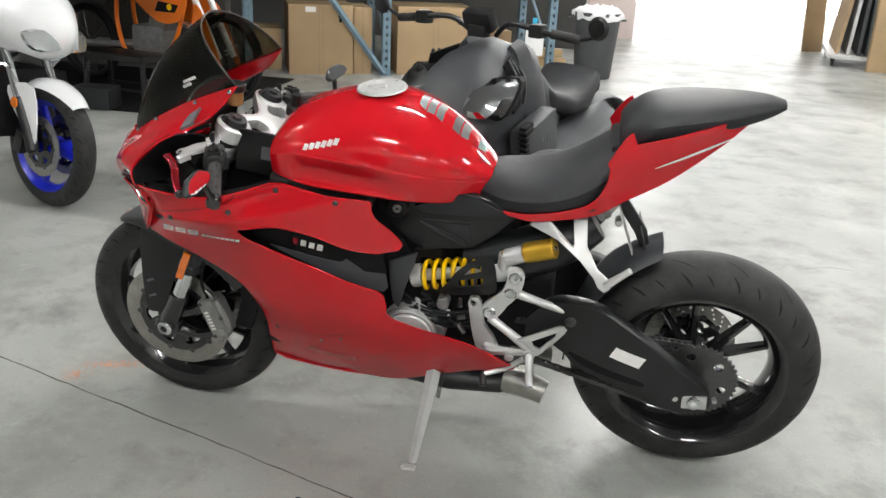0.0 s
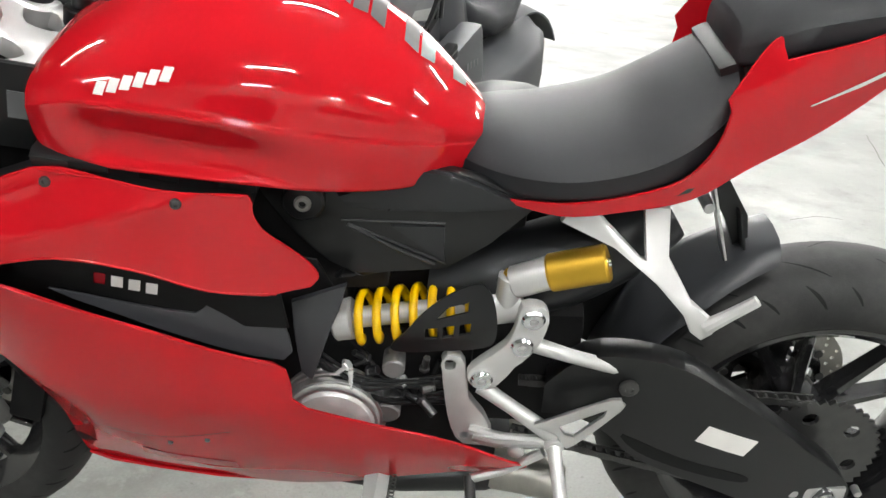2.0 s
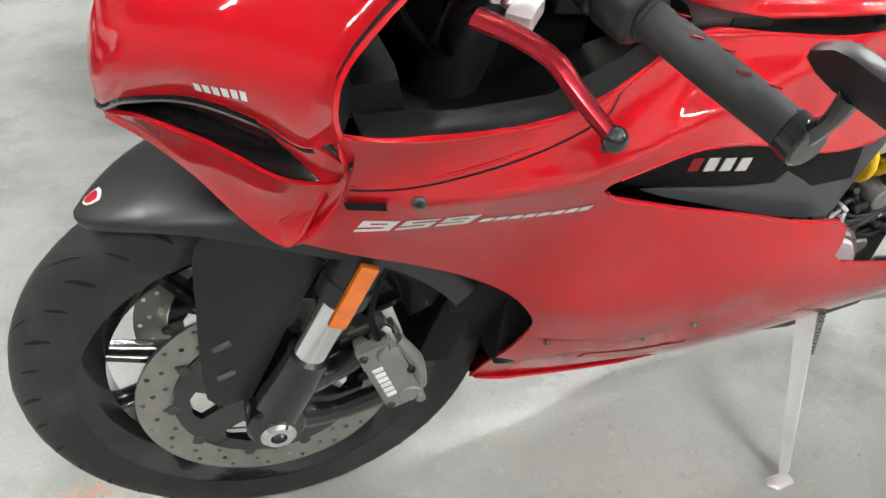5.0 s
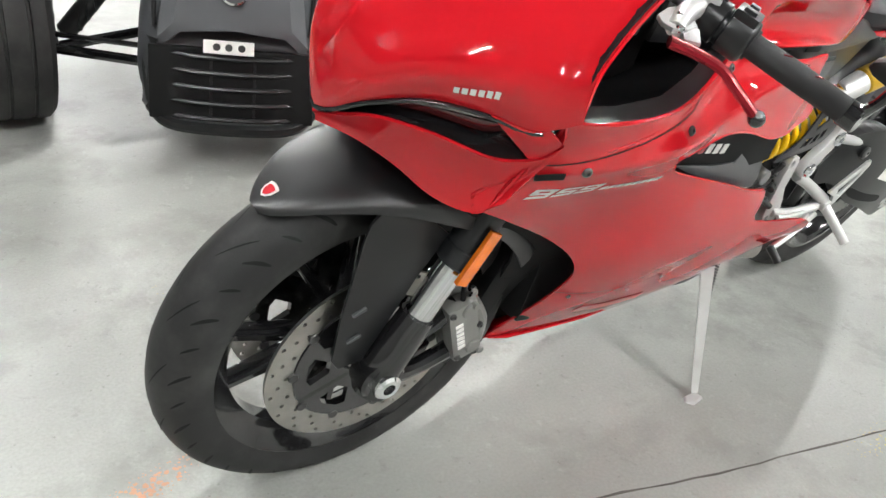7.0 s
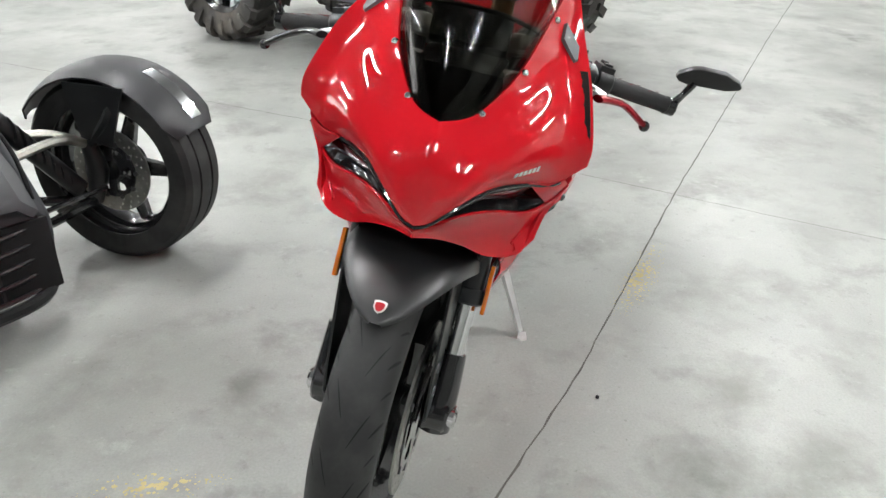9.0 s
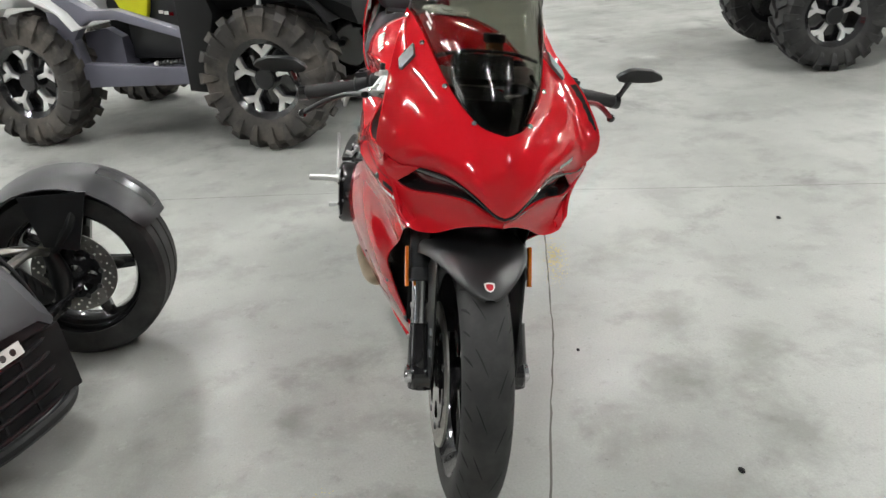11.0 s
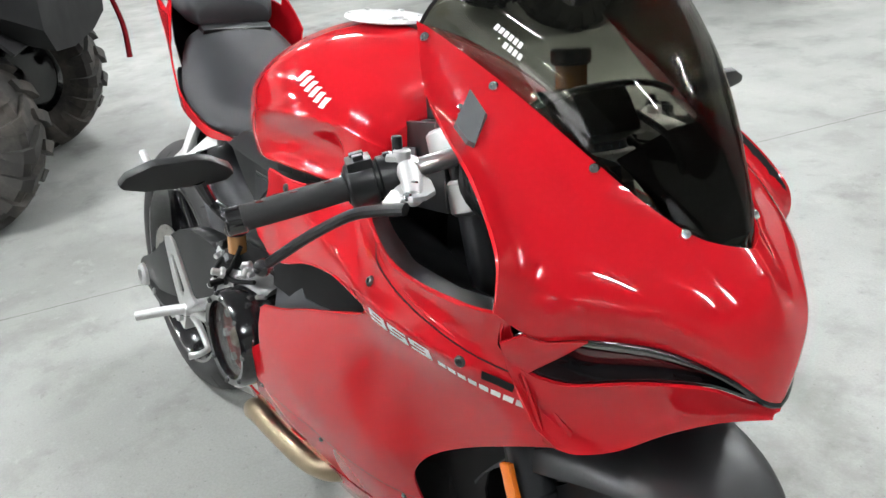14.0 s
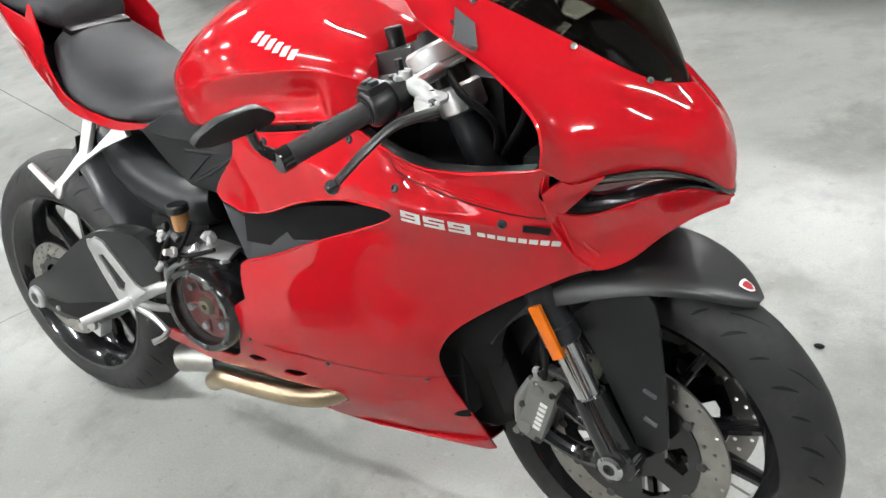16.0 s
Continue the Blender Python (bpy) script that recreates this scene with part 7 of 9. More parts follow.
# saw cuts and cracks in the slab, as thin dark lines laid in the surface
def crack(pts, half, jitter, seed):
    rnd = random.Random(seed)
    line = []
    for a, b in zip(pts, pts[1:]):
        n = max(2, int(math.dist(a, b) / 0.05))
        for k in range(n):
            u = k / n
            line.append(V(a[0] + (b[0] - a[0]) * u + rnd.gauss(0, jitter), a[1] + (b[1] - a[1]) * u + rnd.gauss(0, jitter), 0.0012))
    line.append(V(*pts[-1], 0.0012))
    bm = B()
    rows = []
    for i, p in enumerate(line):
        d = (line[min(i + 1, len(line) - 1)] - line[max(i - 1, 0)]).normalized()
        s = V(-d.y, d.x, 0)
        w = half * rnd.uniform(0.6, 1.35)
        rows.append([p - s * w, p + s * w])
    loft(bm, rows, closed=False, cap=False)
    return setting("floor_joint", bm, JOINT, "dark filled saw cut in the slab", "joint")


crack([(-9.5, 3.30), (-4.15, 1.67), (-1.16, 0.787), (0.11, 0.44), (0.50, 0.31), (0.774, 0.222), (1.39, 0.022), (4.6, -1.12)], 0.0024, 0.0012, 1)
crack([(-0.10, 3.9), (-0.66, 2.18), (-1.03, 1.125), (-1.16, 0.787), (-1.44, 0.03), (-1.575, -0.41), (-1.75, -1.02), (-2.3, -2.9)], 0.0016, 0.0014, 2)
crack([(-1.45, -1.66), (-1.57, -1.71), (-1.66, -1.69)], 0.002, 0.003, 4)
rnd = random.Random(7)


def flecks(cx, cy, rx, ry, n, material, label, turn=0.0, size=0.006):
    """A worn paint mark, as many small flat flakes."""
    bm = B()
    for k in range(n):
        a, r = rnd.uniform(0, 6.283), rnd.random() ** 0.6
        x, y = rx * r * math.cos(a), ry * r * math.sin(a)
        x, y = cx + x * math.cos(turn) - y * math.sin(turn), cy + x * math.sin(turn) + y * math.cos(turn)
        q = size * rnd.uniform(0.3, 1.3) * (1.15 - r)
        m = 6
        bm.faces.new([bm.verts.new(V(x + q * rnd.uniform(0.5, 1.3) * math.cos(6.283 * i / m), y + q * rnd.uniform(0.5, 1.3) * math.sin(6.283 * i / m), 0.0009 + 0.0002 * (k % 3))) for i in range(m)])
    return tagged(part("floor_paint_flakes", bm, material, None, "", smooth=0), label, "paint mark", "", "stuff")


flecks(-0.45, 0.62, 0.30, 0.06, 420, STAIN_Y, "worn yellow paint mark on the concrete", -0.27)
flecks(0.70, -0.42, 0.05, 0.16, 150, STAIN_Y, "worn yellow paint mark on the concrete", 0.3)
flecks(1.02, -0.03, 0.16, 0.035, 260, STAIN_R, "worn orange paint mark on the concrete", 0.3)
flecks(1.10, 0.06, 0.06, 0.05, 120, STAIN_R, "worn orange paint mark on the concrete", 0.3)
for x, y, r in ((0.849, 0.66, 0.009), (-0.49, 1.547, 0.010), (0.216, 0.483, 0.006)):
    bm = B()
    bmesh.ops.create_icosphere(bm, subdivisions=2, radius=r, matrix=Matrix.Translation((x, y, r * 0.4)) @ Matrix.Diagonal((1.3, 0.8, 0.5, 1)))
    tagged(part("grit_lump", bm, DARK, None), "small dark lump of grit on the concrete", "debris")


# ---- grey three-wheeled roadster; its own axes: x ahead from the nose tip ----
def roadster():
    rt = thing("three_wheeler", "satin graphite three-wheeled roadster parked on the concrete", "three-wheeler", pose(0.344, -1.028, 0, 0, 0, 61.5))
    rows = []
    for x, hw, zb, zt in ((-0.015, 0.215, 0.135, 0.325), (-0.05, 0.240, 0.120, 0.385), (-0.14, 0.246, 0.120, 0.475), (-0.28, 0.242, 0.125, 0.555), (-0.45, 0.235, 0.14, 0.64)):
        ring = []
        for y, z in ((-0.80, zb), (0.80, zb), (0.97, zb * 0.75 + zt * 0.25), (1.0, zb * 0.35 + zt * 0.65), (0.84, zt), (0.55, zt - 0.015), (0.0, zt - 0.02), (-0.55, zt - 0.015), (-0.84, zt), (-1.0, zb * 0.35 + zt * 0.65), (-0.97, zb * 0.75 + zt * 0.25)):
            ring.append(V(x, y * hw, z))
        rows.append(spline(ring, 4, True))
    bm = B()
    loft(bm, rows)
    nosep = part("nose", bm, GREYBODY, rt, "graphite nose body", smooth=50)
    bm = B()
    rows = [[V(x, y * hw, z) for y, z in ((-1, z0), (-0.78, z1), (0, z1 + 0.012), (0.78, z1), (1, z0))] for x, hw, z0, z1 in ((0.020, 0.165, 0.335, 0.365), (0.012, 0.185, 0.345, 0.385), (-0.05, 0.175, 0.44, 0.465), (-0.12, 0.165, 0.50, 0.525), (-0.30, 0.15, 0.60, 0.63))]
    loft(bm, rows, closed=False, cap=False)
    thicken(bm, 0.012)
    hood = part("hood_panel", bm, GREYBODY, nosep, "raised hood panel", smooth=22)
    bm = B()
    box(bm, (-0.095, 0, 0.521), (0.012, 0.20, 0.010), pose(0, 0, 0, 0, 40, 0), 0.002)
    part("hood_slot", bm, DARK, nosep, "dark slot across the hood")
    for s in (1, -1):
        bm = B()
        plate(bm, [(-0.02, 0.15), (0.03, 0.155), (0.05, 0.19), (-0.03, 0.215), (-0.06, 0.19)], -0.006, 0.006)
        part("hood_recess", bm, DARK, nosep, "dark block standing for the shade of a recess beside the hood", xf=Matrix.Translation((-0.10, s * 0.03, 0.335)) @ pose(0, 0, 0, 0, 0, 0) @ Matrix.Rotation(radians(90), 4, "X") @ pose(0, 0, 0, 90, 0, 0) @ Matrix.Translation((0, s * 0.19, 0)))
        bm = B()
        tube(bm, [(-0.03, s * 0.195, 0.36), (-0.10, s * 0.20, 0.47), (-0.22, s * 0.19, 0.565)], 0.006, n=8)
        part("hood_seam", bm, DARK, nosep, "dark seam beside the hood")
    bm = B()
    box(bm, (0.000, 0, 0.225), (0.02, 0.42, 0.19), pose(0, 0, 0, 0, -8, 0), 0.006)
    grille = part("grille", bm, DARK, rt, "dark grille behind bars")
    for k in range(5):
        z = 0.140 + 0.040 * k
        x = 0.022 - 0.14 * (z - 0.14)
        bm = B()
        tube(bm, [(x - 0.022, -0.205, z + 0.006), (x + 0.002, -0.11, z), (x + 0.006, 0, z - 0.002), (x + 0.002, 0.11, z), (x - 0.022, 0.205, z + 0.006)], 0.0065, n=6)
        part("grille_bar", bm, BLACK, grille, "black grille bar")
    for y in (-0.16, -0.055, 0.055, 0.16):
        bm = B()
        box(bm, (0.012 - 0.25 * y * y * 2, y, 0.222), (0.006, 0.007, 0.17), pose(0, 0, 0, 0, -8, 0), 0.001)
        part("grille_upright", bm, BLACK, grille, "black grille upright")
    for s in (1, -1):
        bm = B()
        rows = [[V(x, s * y, z), V(x - 0.03, s * (y + 0.035), z + 0.003), V(x - 0.06, s * (y + 0.03), z), V(x - 0.04, s * (y - 0.01), z)] for x, y, z in ((0.010, 0.172, 0.128), (0.014, 0.186, 0.165), (0.002, 0.194, 0.25), (-0.014, 0.188, 0.33))]
        loft(bm, rows)
        part("grille_frame", bm, BLACK, nosep, "black grille side", smooth=30)
    bm = B()
    tube(bm, [(-0.02, -0.210, 0.150), (0.018, -0.165, 0.122), (0.040, -0.08, 0.117), (0.042, 0.08, 0.117), (0.018, 0.165, 0.122), (-0.02, 0.210, 0.150)], 0.017, n=8)
    part("front_lip", bm, BLACK, nosep, "black lower lip")
    bm = B()
    box(bm, (0.024, -0.010, 0.334), (0.008, 0.125, 0.034), pose(0, 0, 0, 0, -20, 0), 0.003)
    tag = part("front_plate", bm, DECAL, rt, "small pale plate with unreadable marks")
    bm = B()
    for y in (-0.040, -0.010, 0.022):
        cyl(bm, (0.0265, y, 0.335), (0.0290, y, 0.3358), 0.0095, n=12)
    part("plate_mark", bm, BOLT, tag, "", smooth=0)
    spot = Matrix.Translation((-0.028, 0, 0.457)) @ pose(0, 0, 0, 0, 46, 0)
    bm = B()
    lathe(bm, [(0, 0.004), (0.029, 0.004), (0.033, 0), (0, 0)], (0, 0, 0), "Z", 28, closed=False)
    emblem = part("emblem", bm, CHROME, rt, "round bright emblem", xf=spot)
    bm = B()
    plate(bm, pairs([(-0.012, -0.014), (0.012, -0.012), (0.014, 0.004), (0.002, 0.012), (0.006, 0.0), (-0.004, -0.004), (-0.010, 0.006)], 3, True), -0.001, 0.001)
    part("emblem_mark", bm, BOLT, emblem, "", smooth=0, xf=spot @ Matrix.Translation((0, 0, 0.0045)) @ pose(0, 0, 0, 90, 0, 0))
    # dome over the tank and the dash
    rows = []
    for x, hw, zb, zt in ((-0.20, 0.13, 0.50, 0.60), (-0.27, 0.19, 0.50, 0.72), (-0.36, 0.225, 0.50, 0.83), (-0.48, 0.225, 0.48, 0.91), (-0.62, 0.20, 0.46, 0.945), (-0.78, 0.165, 0.46, 0.90), (-0.92, 0.135, 0.46, 0.80), (-1.04, 0.12, 0.46, 0.70)):
        rows.append(spline([V(x, y * hw, z) for y, z in ((-0.8, zb), (0.8, zb), (1, zb * 0.45 + zt * 0.55), (0.72, zb * 0.14 + zt * 0.86), (0, zt), (-0.72, zb * 0.14 + zt * 0.86), (-1, zb * 0.45 + zt * 0.55))], 4, True))
    bm = B()
    loft(bm, rows)
    cowl = part("cowl", bm, GREYBODY, rt, "satin graphite cowl", smooth=50)
    for s in (1, -1):
        bm = B()
        rows = [[V(-0.44 - 0.14 * u, s * (0.195 - 0.05 * u), 0.86 + 0.04 * u), V(-0.46 - 0.12 * u, s * (0.232 - 0.04 * u), 0.77 + 0.05 * u), V(-0.48 - 0.10 * u, s * (0.236 - 0.02 * u), 0.66 + 0.04 * u)] for u in (0, 0.5, 1)]
        loft(bm, rows, closed=False, cap=False)
        thicken(bm, 0.008)
        part("dash_side", bm, DARK, cowl, "black duct beside the cowl", smooth=30)
        bm = B()
        rows = [spline([V(x, s * y, z) for y, z in ((0.10, zb), (w, zb + 0.02), (w + 0.015, (zb + zt) / 2), (w - 0.03, zt - 0.02), (0.10, zt))], 3, True) for x, w, zb, zt in ((-0.585, 0.19, 0.56, 0.90), (-0.64, 0.215, 0.54, 0.92), (-0.72, 0.205, 0.52, 0.89), (-0.80, 0.175, 0.50, 0.82))]
        loft(bm, rows)
        part("flank_panel", bm, GREYBODY, cowl, "graphite flank beside the tank", smooth=40)
        for k in range(3):
            bm = B()
            tube(bm, [(-0.46 - 0.03 * k, s * (0.20 - 0.01 * k), 0.88), (-0.48 - 0.03 * k, s * 0.235, 0.80), (-0.47 - 0.03 * k, s * 0.245, 0.70)], 0.007, n=6)
            part("dash_cable", bm, BLACK, cowl, "black cable beside the dash")
    for s in (1, -1):
        bm = B()
        rows = [spline([V(x, s * y, z) for x, y, z in p], 3, True) for p in (((-0.30, 0.13, 0.665), (-0.32, 0.262, 0.655), (-0.39, 0.290, 0.75), (-0.43, 0.265, 0.815), (-0.36, 0.14, 0.79)), ((-0.235, 0.145, 0.680), (-0.265, 0.245, 0.672), (-0.33, 0.270, 0.745), (-0.365, 0.245, 0.795), (-0.30, 0.155, 0.77)), ((-0.222, 0.165, 0.705), (-0.25, 0.215, 0.695), (-0.295, 0.235, 0.74), (-0.315, 0.215, 0.765), (-0.285, 0.17, 0.752)))]
        loft(bm, rows)
        hb2 = B()
        loft(hb2, [[V(p.x - 0.012, p.y * 1.03, p.z + 0.004) for p in rows[0]], [V(p.x - 0.10, p.y * 0.9, p.z) for p in rows[0]]])
        part("lamp_housing", hb2, DARK, rt, "dark lamp housing")
        hl = part("headlamp", bm, CHROME, rt, "faceted clear headlamp in a dark housing", smooth=8)
        bm = B()
        box(bm, (-0.60, s * 0.27, 0.54), (0.30, 0.09, 0.20), pose(0, 0, 0, 0, 14, 8 * s), 0.03)
        sp = part("side_pod", bm, GREYBODY, rt, "graphite side pod with a dark vent")
        bm = B()
        box(bm, (-0.475, s * 0.312, 0.565), (0.075, 0.035, 0.14), pose(0, 0, 0, 0, 14, 8 * s), 0.010)
        pv = part("pod_vent", bm, DARK, sp, "dark vent")
        for k in range(5):
            bm = B()
            box(bm, (-0.462 + 0.006 * (k - 2), s * 0.316, 0.565 + 0.024 * (k - 2)), (0.085, 0.036, 0.006), pose(0, 0, 0, 0, 14, 8 * s), 0.002)
            part("vent_slat", bm, BLACK, pv, "black vent slat")
        bm = B()
        for k in range(4):
            box(bm, (-0.585 - 0.03 * k, s * (0.3185 - 0.0042 * k), 0.555), (0.018, 0.003, 0.022), pose(0, 0, 0, 0, 14, 8 * s))
        part("pod_mark", bm, GREYFLAP, sp, "grey side mark as bars", smooth=0)
        # suspension arms and the front wheel
        c = (-0.26, s * 0.603, 0.285)
        for pts, r in ((((-0.22, s * 0.22, 0.40), (-0.25, s * 0.40, 0.41), (-0.27, s * 0.50, 0.37)), 0.014), (((-0.42, s * 0.22, 0.40), (-0.34, s * 0.40, 0.41), (-0.27, s * 0.50, 0.37)), 0.014), (((-0.14, s * 0.22, 0.22), (-0.25, s * 0.48, 0.20)), 0.015), (((-0.44, s * 0.22, 0.22), (-0.27, s * 0.48, 0.20)), 0.015), (((-0.12, s * 0.20, 0.27), (-0.17, s * 0.48, 0.27)), 0.008)):
            bm = B()
            tube(bm, pts, r, n=8)
            part("suspension_arm", bm, STEEL if r == 0.014 else GLOSS, rt, "tubular suspension arm")
        bm = B()
        tube(bm, [(-0.30, s * 0.24, 0.52), (-0.28, s * 0.46, 0.24)], 0.028, n=12, smooth_n=1)
        for k in range(7):
            lathe(bm, [(0.03, 0), (0.038, 0.004), (0.03, 0.008)], (-0.29, s * (0.29 + 0.022 * k), 0.46 - 0.03 * k), n=14)
        part("front_shock", bm, BLACK, rt, "black front shock")
        bm = B()
        tube(bm, [(-0.27, s * 0.50, 0.38), (-0.265, s * 0.515, 0.285), (-0.265, s * 0.495, 0.19)], [0.02, 0.034, 0.02], n=12)
        part("upright", bm, BLACK, rt, "black wheel upright")
        TURN = Matrix.Translation(c) @ pose(0, 0, 0, 0, 0, 20) @ Matrix.Translation(-V(*c))
        whl = spoked_rim("front_wheel", rt, c, 0.205, 0.075, 5, GLOSS, hub_r=0.045, hub_half=0.05, spoke_w=0.020, twin=False, label="black five-spoke front wheel", xf=TURN)
        bm = B()
        prof = [(0.205, 0.078), (0.235, 0.088), (0.265, 0.084), (0.280, 0.070), (0.283, 0.035), (0.278, 0.033), (0.278, 0.027), (0.283, 0.025), (0.283, -0.025), (0.278, -0.027), (0.278, -0.033), (0.283, -0.035), (0.280, -0.070), (0.265, -0.084), (0.235, -0.088), (0.205, -0.078)]
        lathe(bm, prof, c, n=64)
        part("tyre", bm, RUBBER, whl, "wide black car-type tyre", xf=TURN)
        brake_disc(whl, (c[0], c[1] - s * 0.06, c[2]), 0.085, 0.13, 0.006, STEEL, xf=TURN)
        bm = B()
        rows = []
        for k in range(15):
            th = radians(28 + 125 * k / 14)
            rows.append([V(c[0] + (0.322 - 0.03 * abs(v) ** 3) * math.cos(th), c[1] + 0.118 * v * (1 - 0.25 * (k == 0 or k == 14)), c[2] + (0.322 - 0.03 * abs(v) ** 3) * math.sin(th)) for v in (-1, -0.8, -0.4, 0, 0.4, 0.8, 1)])
        loft(bm, rows, closed=False, cap=False)
        thicken(bm, 0.006)
        fe = part("wheel_fender", bm, FENDERGREY, rt, "graphite wheel fender with a marker lamp", smooth=40, xf=TURN)
        bm = B()
        rows = []
        for k in range(6):
            th = radians(34 + 34 * k / 5)
            rows.append([V(c[0] + 0.324 * math.cos(th), c[1] + v, c[2] + 0.324 * math.sin(th)) for v in (-0.024, 0.024)])
        loft(bm, rows, closed=False, cap=False)
        thicken(bm, 0.010)
        part("marker_lamp", bm, CHROME, fe, "clear marker lamp", xf=TURN)
        bm = B()
        tube(bm, [(-0.28, s * 0.50, 0.38), (-0.20, s * 0.49, 0.48), (-0.20, s * 0.55, 0.585)], 0.016, n=8)
        plate(bm, [(-0.14, 0.56), (-0.34, 0.56), (-0.30, 0.40), (-0.20, 0.38)], s * 0.482, s * 0.490)
        part("fender_stay", bm, BLACK, fe, "black fender stay", xf=TURN)
        # handlebar, grip and lever
        bm = B()
        tube(bm, [(-0.56, s * 0.06, 0.96), (-0.52, s * 0.16, 1.02), (-0.51, s * 0.34, 1.00), (-0.55, s * 0.46, 0.985)], 0.012, n=10)
        hb = part("handlebar", bm, BLACK, rt, "black handlebar")
        bm = B()
        tube(bm, [(-0.515, s * 0.36, 1.0), (-0.55, s * 0.475, 0.985)], 0.019, n=12, smooth_n=1)
        part("grip", bm, RUBBER, hb, "black grip")
        bm = B()
        box(bm, (-0.51, s * 0.30, 1.005), (0.06, 0.06, 0.055), None, 0.012)
        part("switch_box", bm, BLACK, hb, "black switch block")
        bm = B()
        tube(bm, [(-0.55, s * 0.475, 0.985), (-0.56, s * 0.52, 1.00), (-0.53, s * 0.55, 1.03)], 0.009, n=8)
        lathe(bm, [(0, 0.018), (0.035, 0.014), (0.046, 0.0), (0.035, -0.012), (0, -0.016)], (-0.52, s * 0.565, 1.04), "X", 20, closed=False)
        part("mirror", bm, BLACK, hb, "round black bar-end mirror")
        # footboard body and rear side panel
        bm = B()
        rows = [spline([V(x, s * y, z) for y, z in ((0.10, 0.30), (y1, 0.28), (y1 + 0.03, z1 - 0.06), (y1 - 0.02, z1), (0.10, z1 + 0.02))], 3, True) for x, y1, z1 in ((-0.66, 0.24, 0.50), (-0.85, 0.26, 0.46), (-1.05, 0.28, 0.50), (-1.28, 0.26, 0.54), (-1.48, 0.18, 0.56))]
        loft(bm, rows)
        part("side_body", bm, GREYBODY, rt, "graphite side body", smooth=50)
    bm = B()
    box(bm, (-0.52, 0, 1.02), (0.06, 0.145, 0.09), pose(0, 0, 0, 0, 25, 0), 0.018)
    box(bm, (-0.515, 0, 0.975), (0.05, 0.09, 0.05), None, 0.012)
    part("gauge_pod", bm, BLACK, rt, "black gauge pod")
    bm = B()
    rows = []
    for x, zt, w in ((-0.86, 0.78, 0.10), (-0.96, 0.70, 0.16), (-1.10, 0.665, 0.18), (-1.22, 0.68, 0.185), (-1.32, 0.77, 0.17), (-1.38, 0.74, 0.14)):
        rows.append([V(x, w * math.copysign(abs(math.cos(a)) ** 0.6, math.cos(a)), zt - 0.06 + 0.06 * math.copysign(abs(math.sin(a)) ** 0.7, math.sin(a))) for a in [2 * math.pi * k / 24 for k in range(24)]])
    loft(bm, rows)
    part("saddle", bm, VINYL, rt, "black saddle", smooth=60)
    rc = (-1.52, 0, 0.30)
    rw = spoked_rim("rear_wheel", rt, rc, 0.19, 0.10, 5, GLOSS, hub_r=0.05, hub_half=0.09, spoke_w=0.02, twin=False, label="black rear wheel")
    road_tyre(rw, rc, 0.30, 0.11, 0.195, label="wide black rear tyre")
    bm = B()
    rows = []
    for k in range(11):
        th = radians(20 + 130 * k / 10)
        rows.append([V(rc[0] + 0.33 * math.cos(th), 0.13 * v, rc[2] + (0.33 - 0.03 * v * v) * math.sin(th)) for v in (-1, -0.5, 0, 0.5, 1)])
    loft(bm, rows, closed=False, cap=False)
    thicken(bm, 0.008)
    part("rear_fender", bm, GREYBODY, rt, "graphite rear fender", smooth=40)
    return rt


roadster()


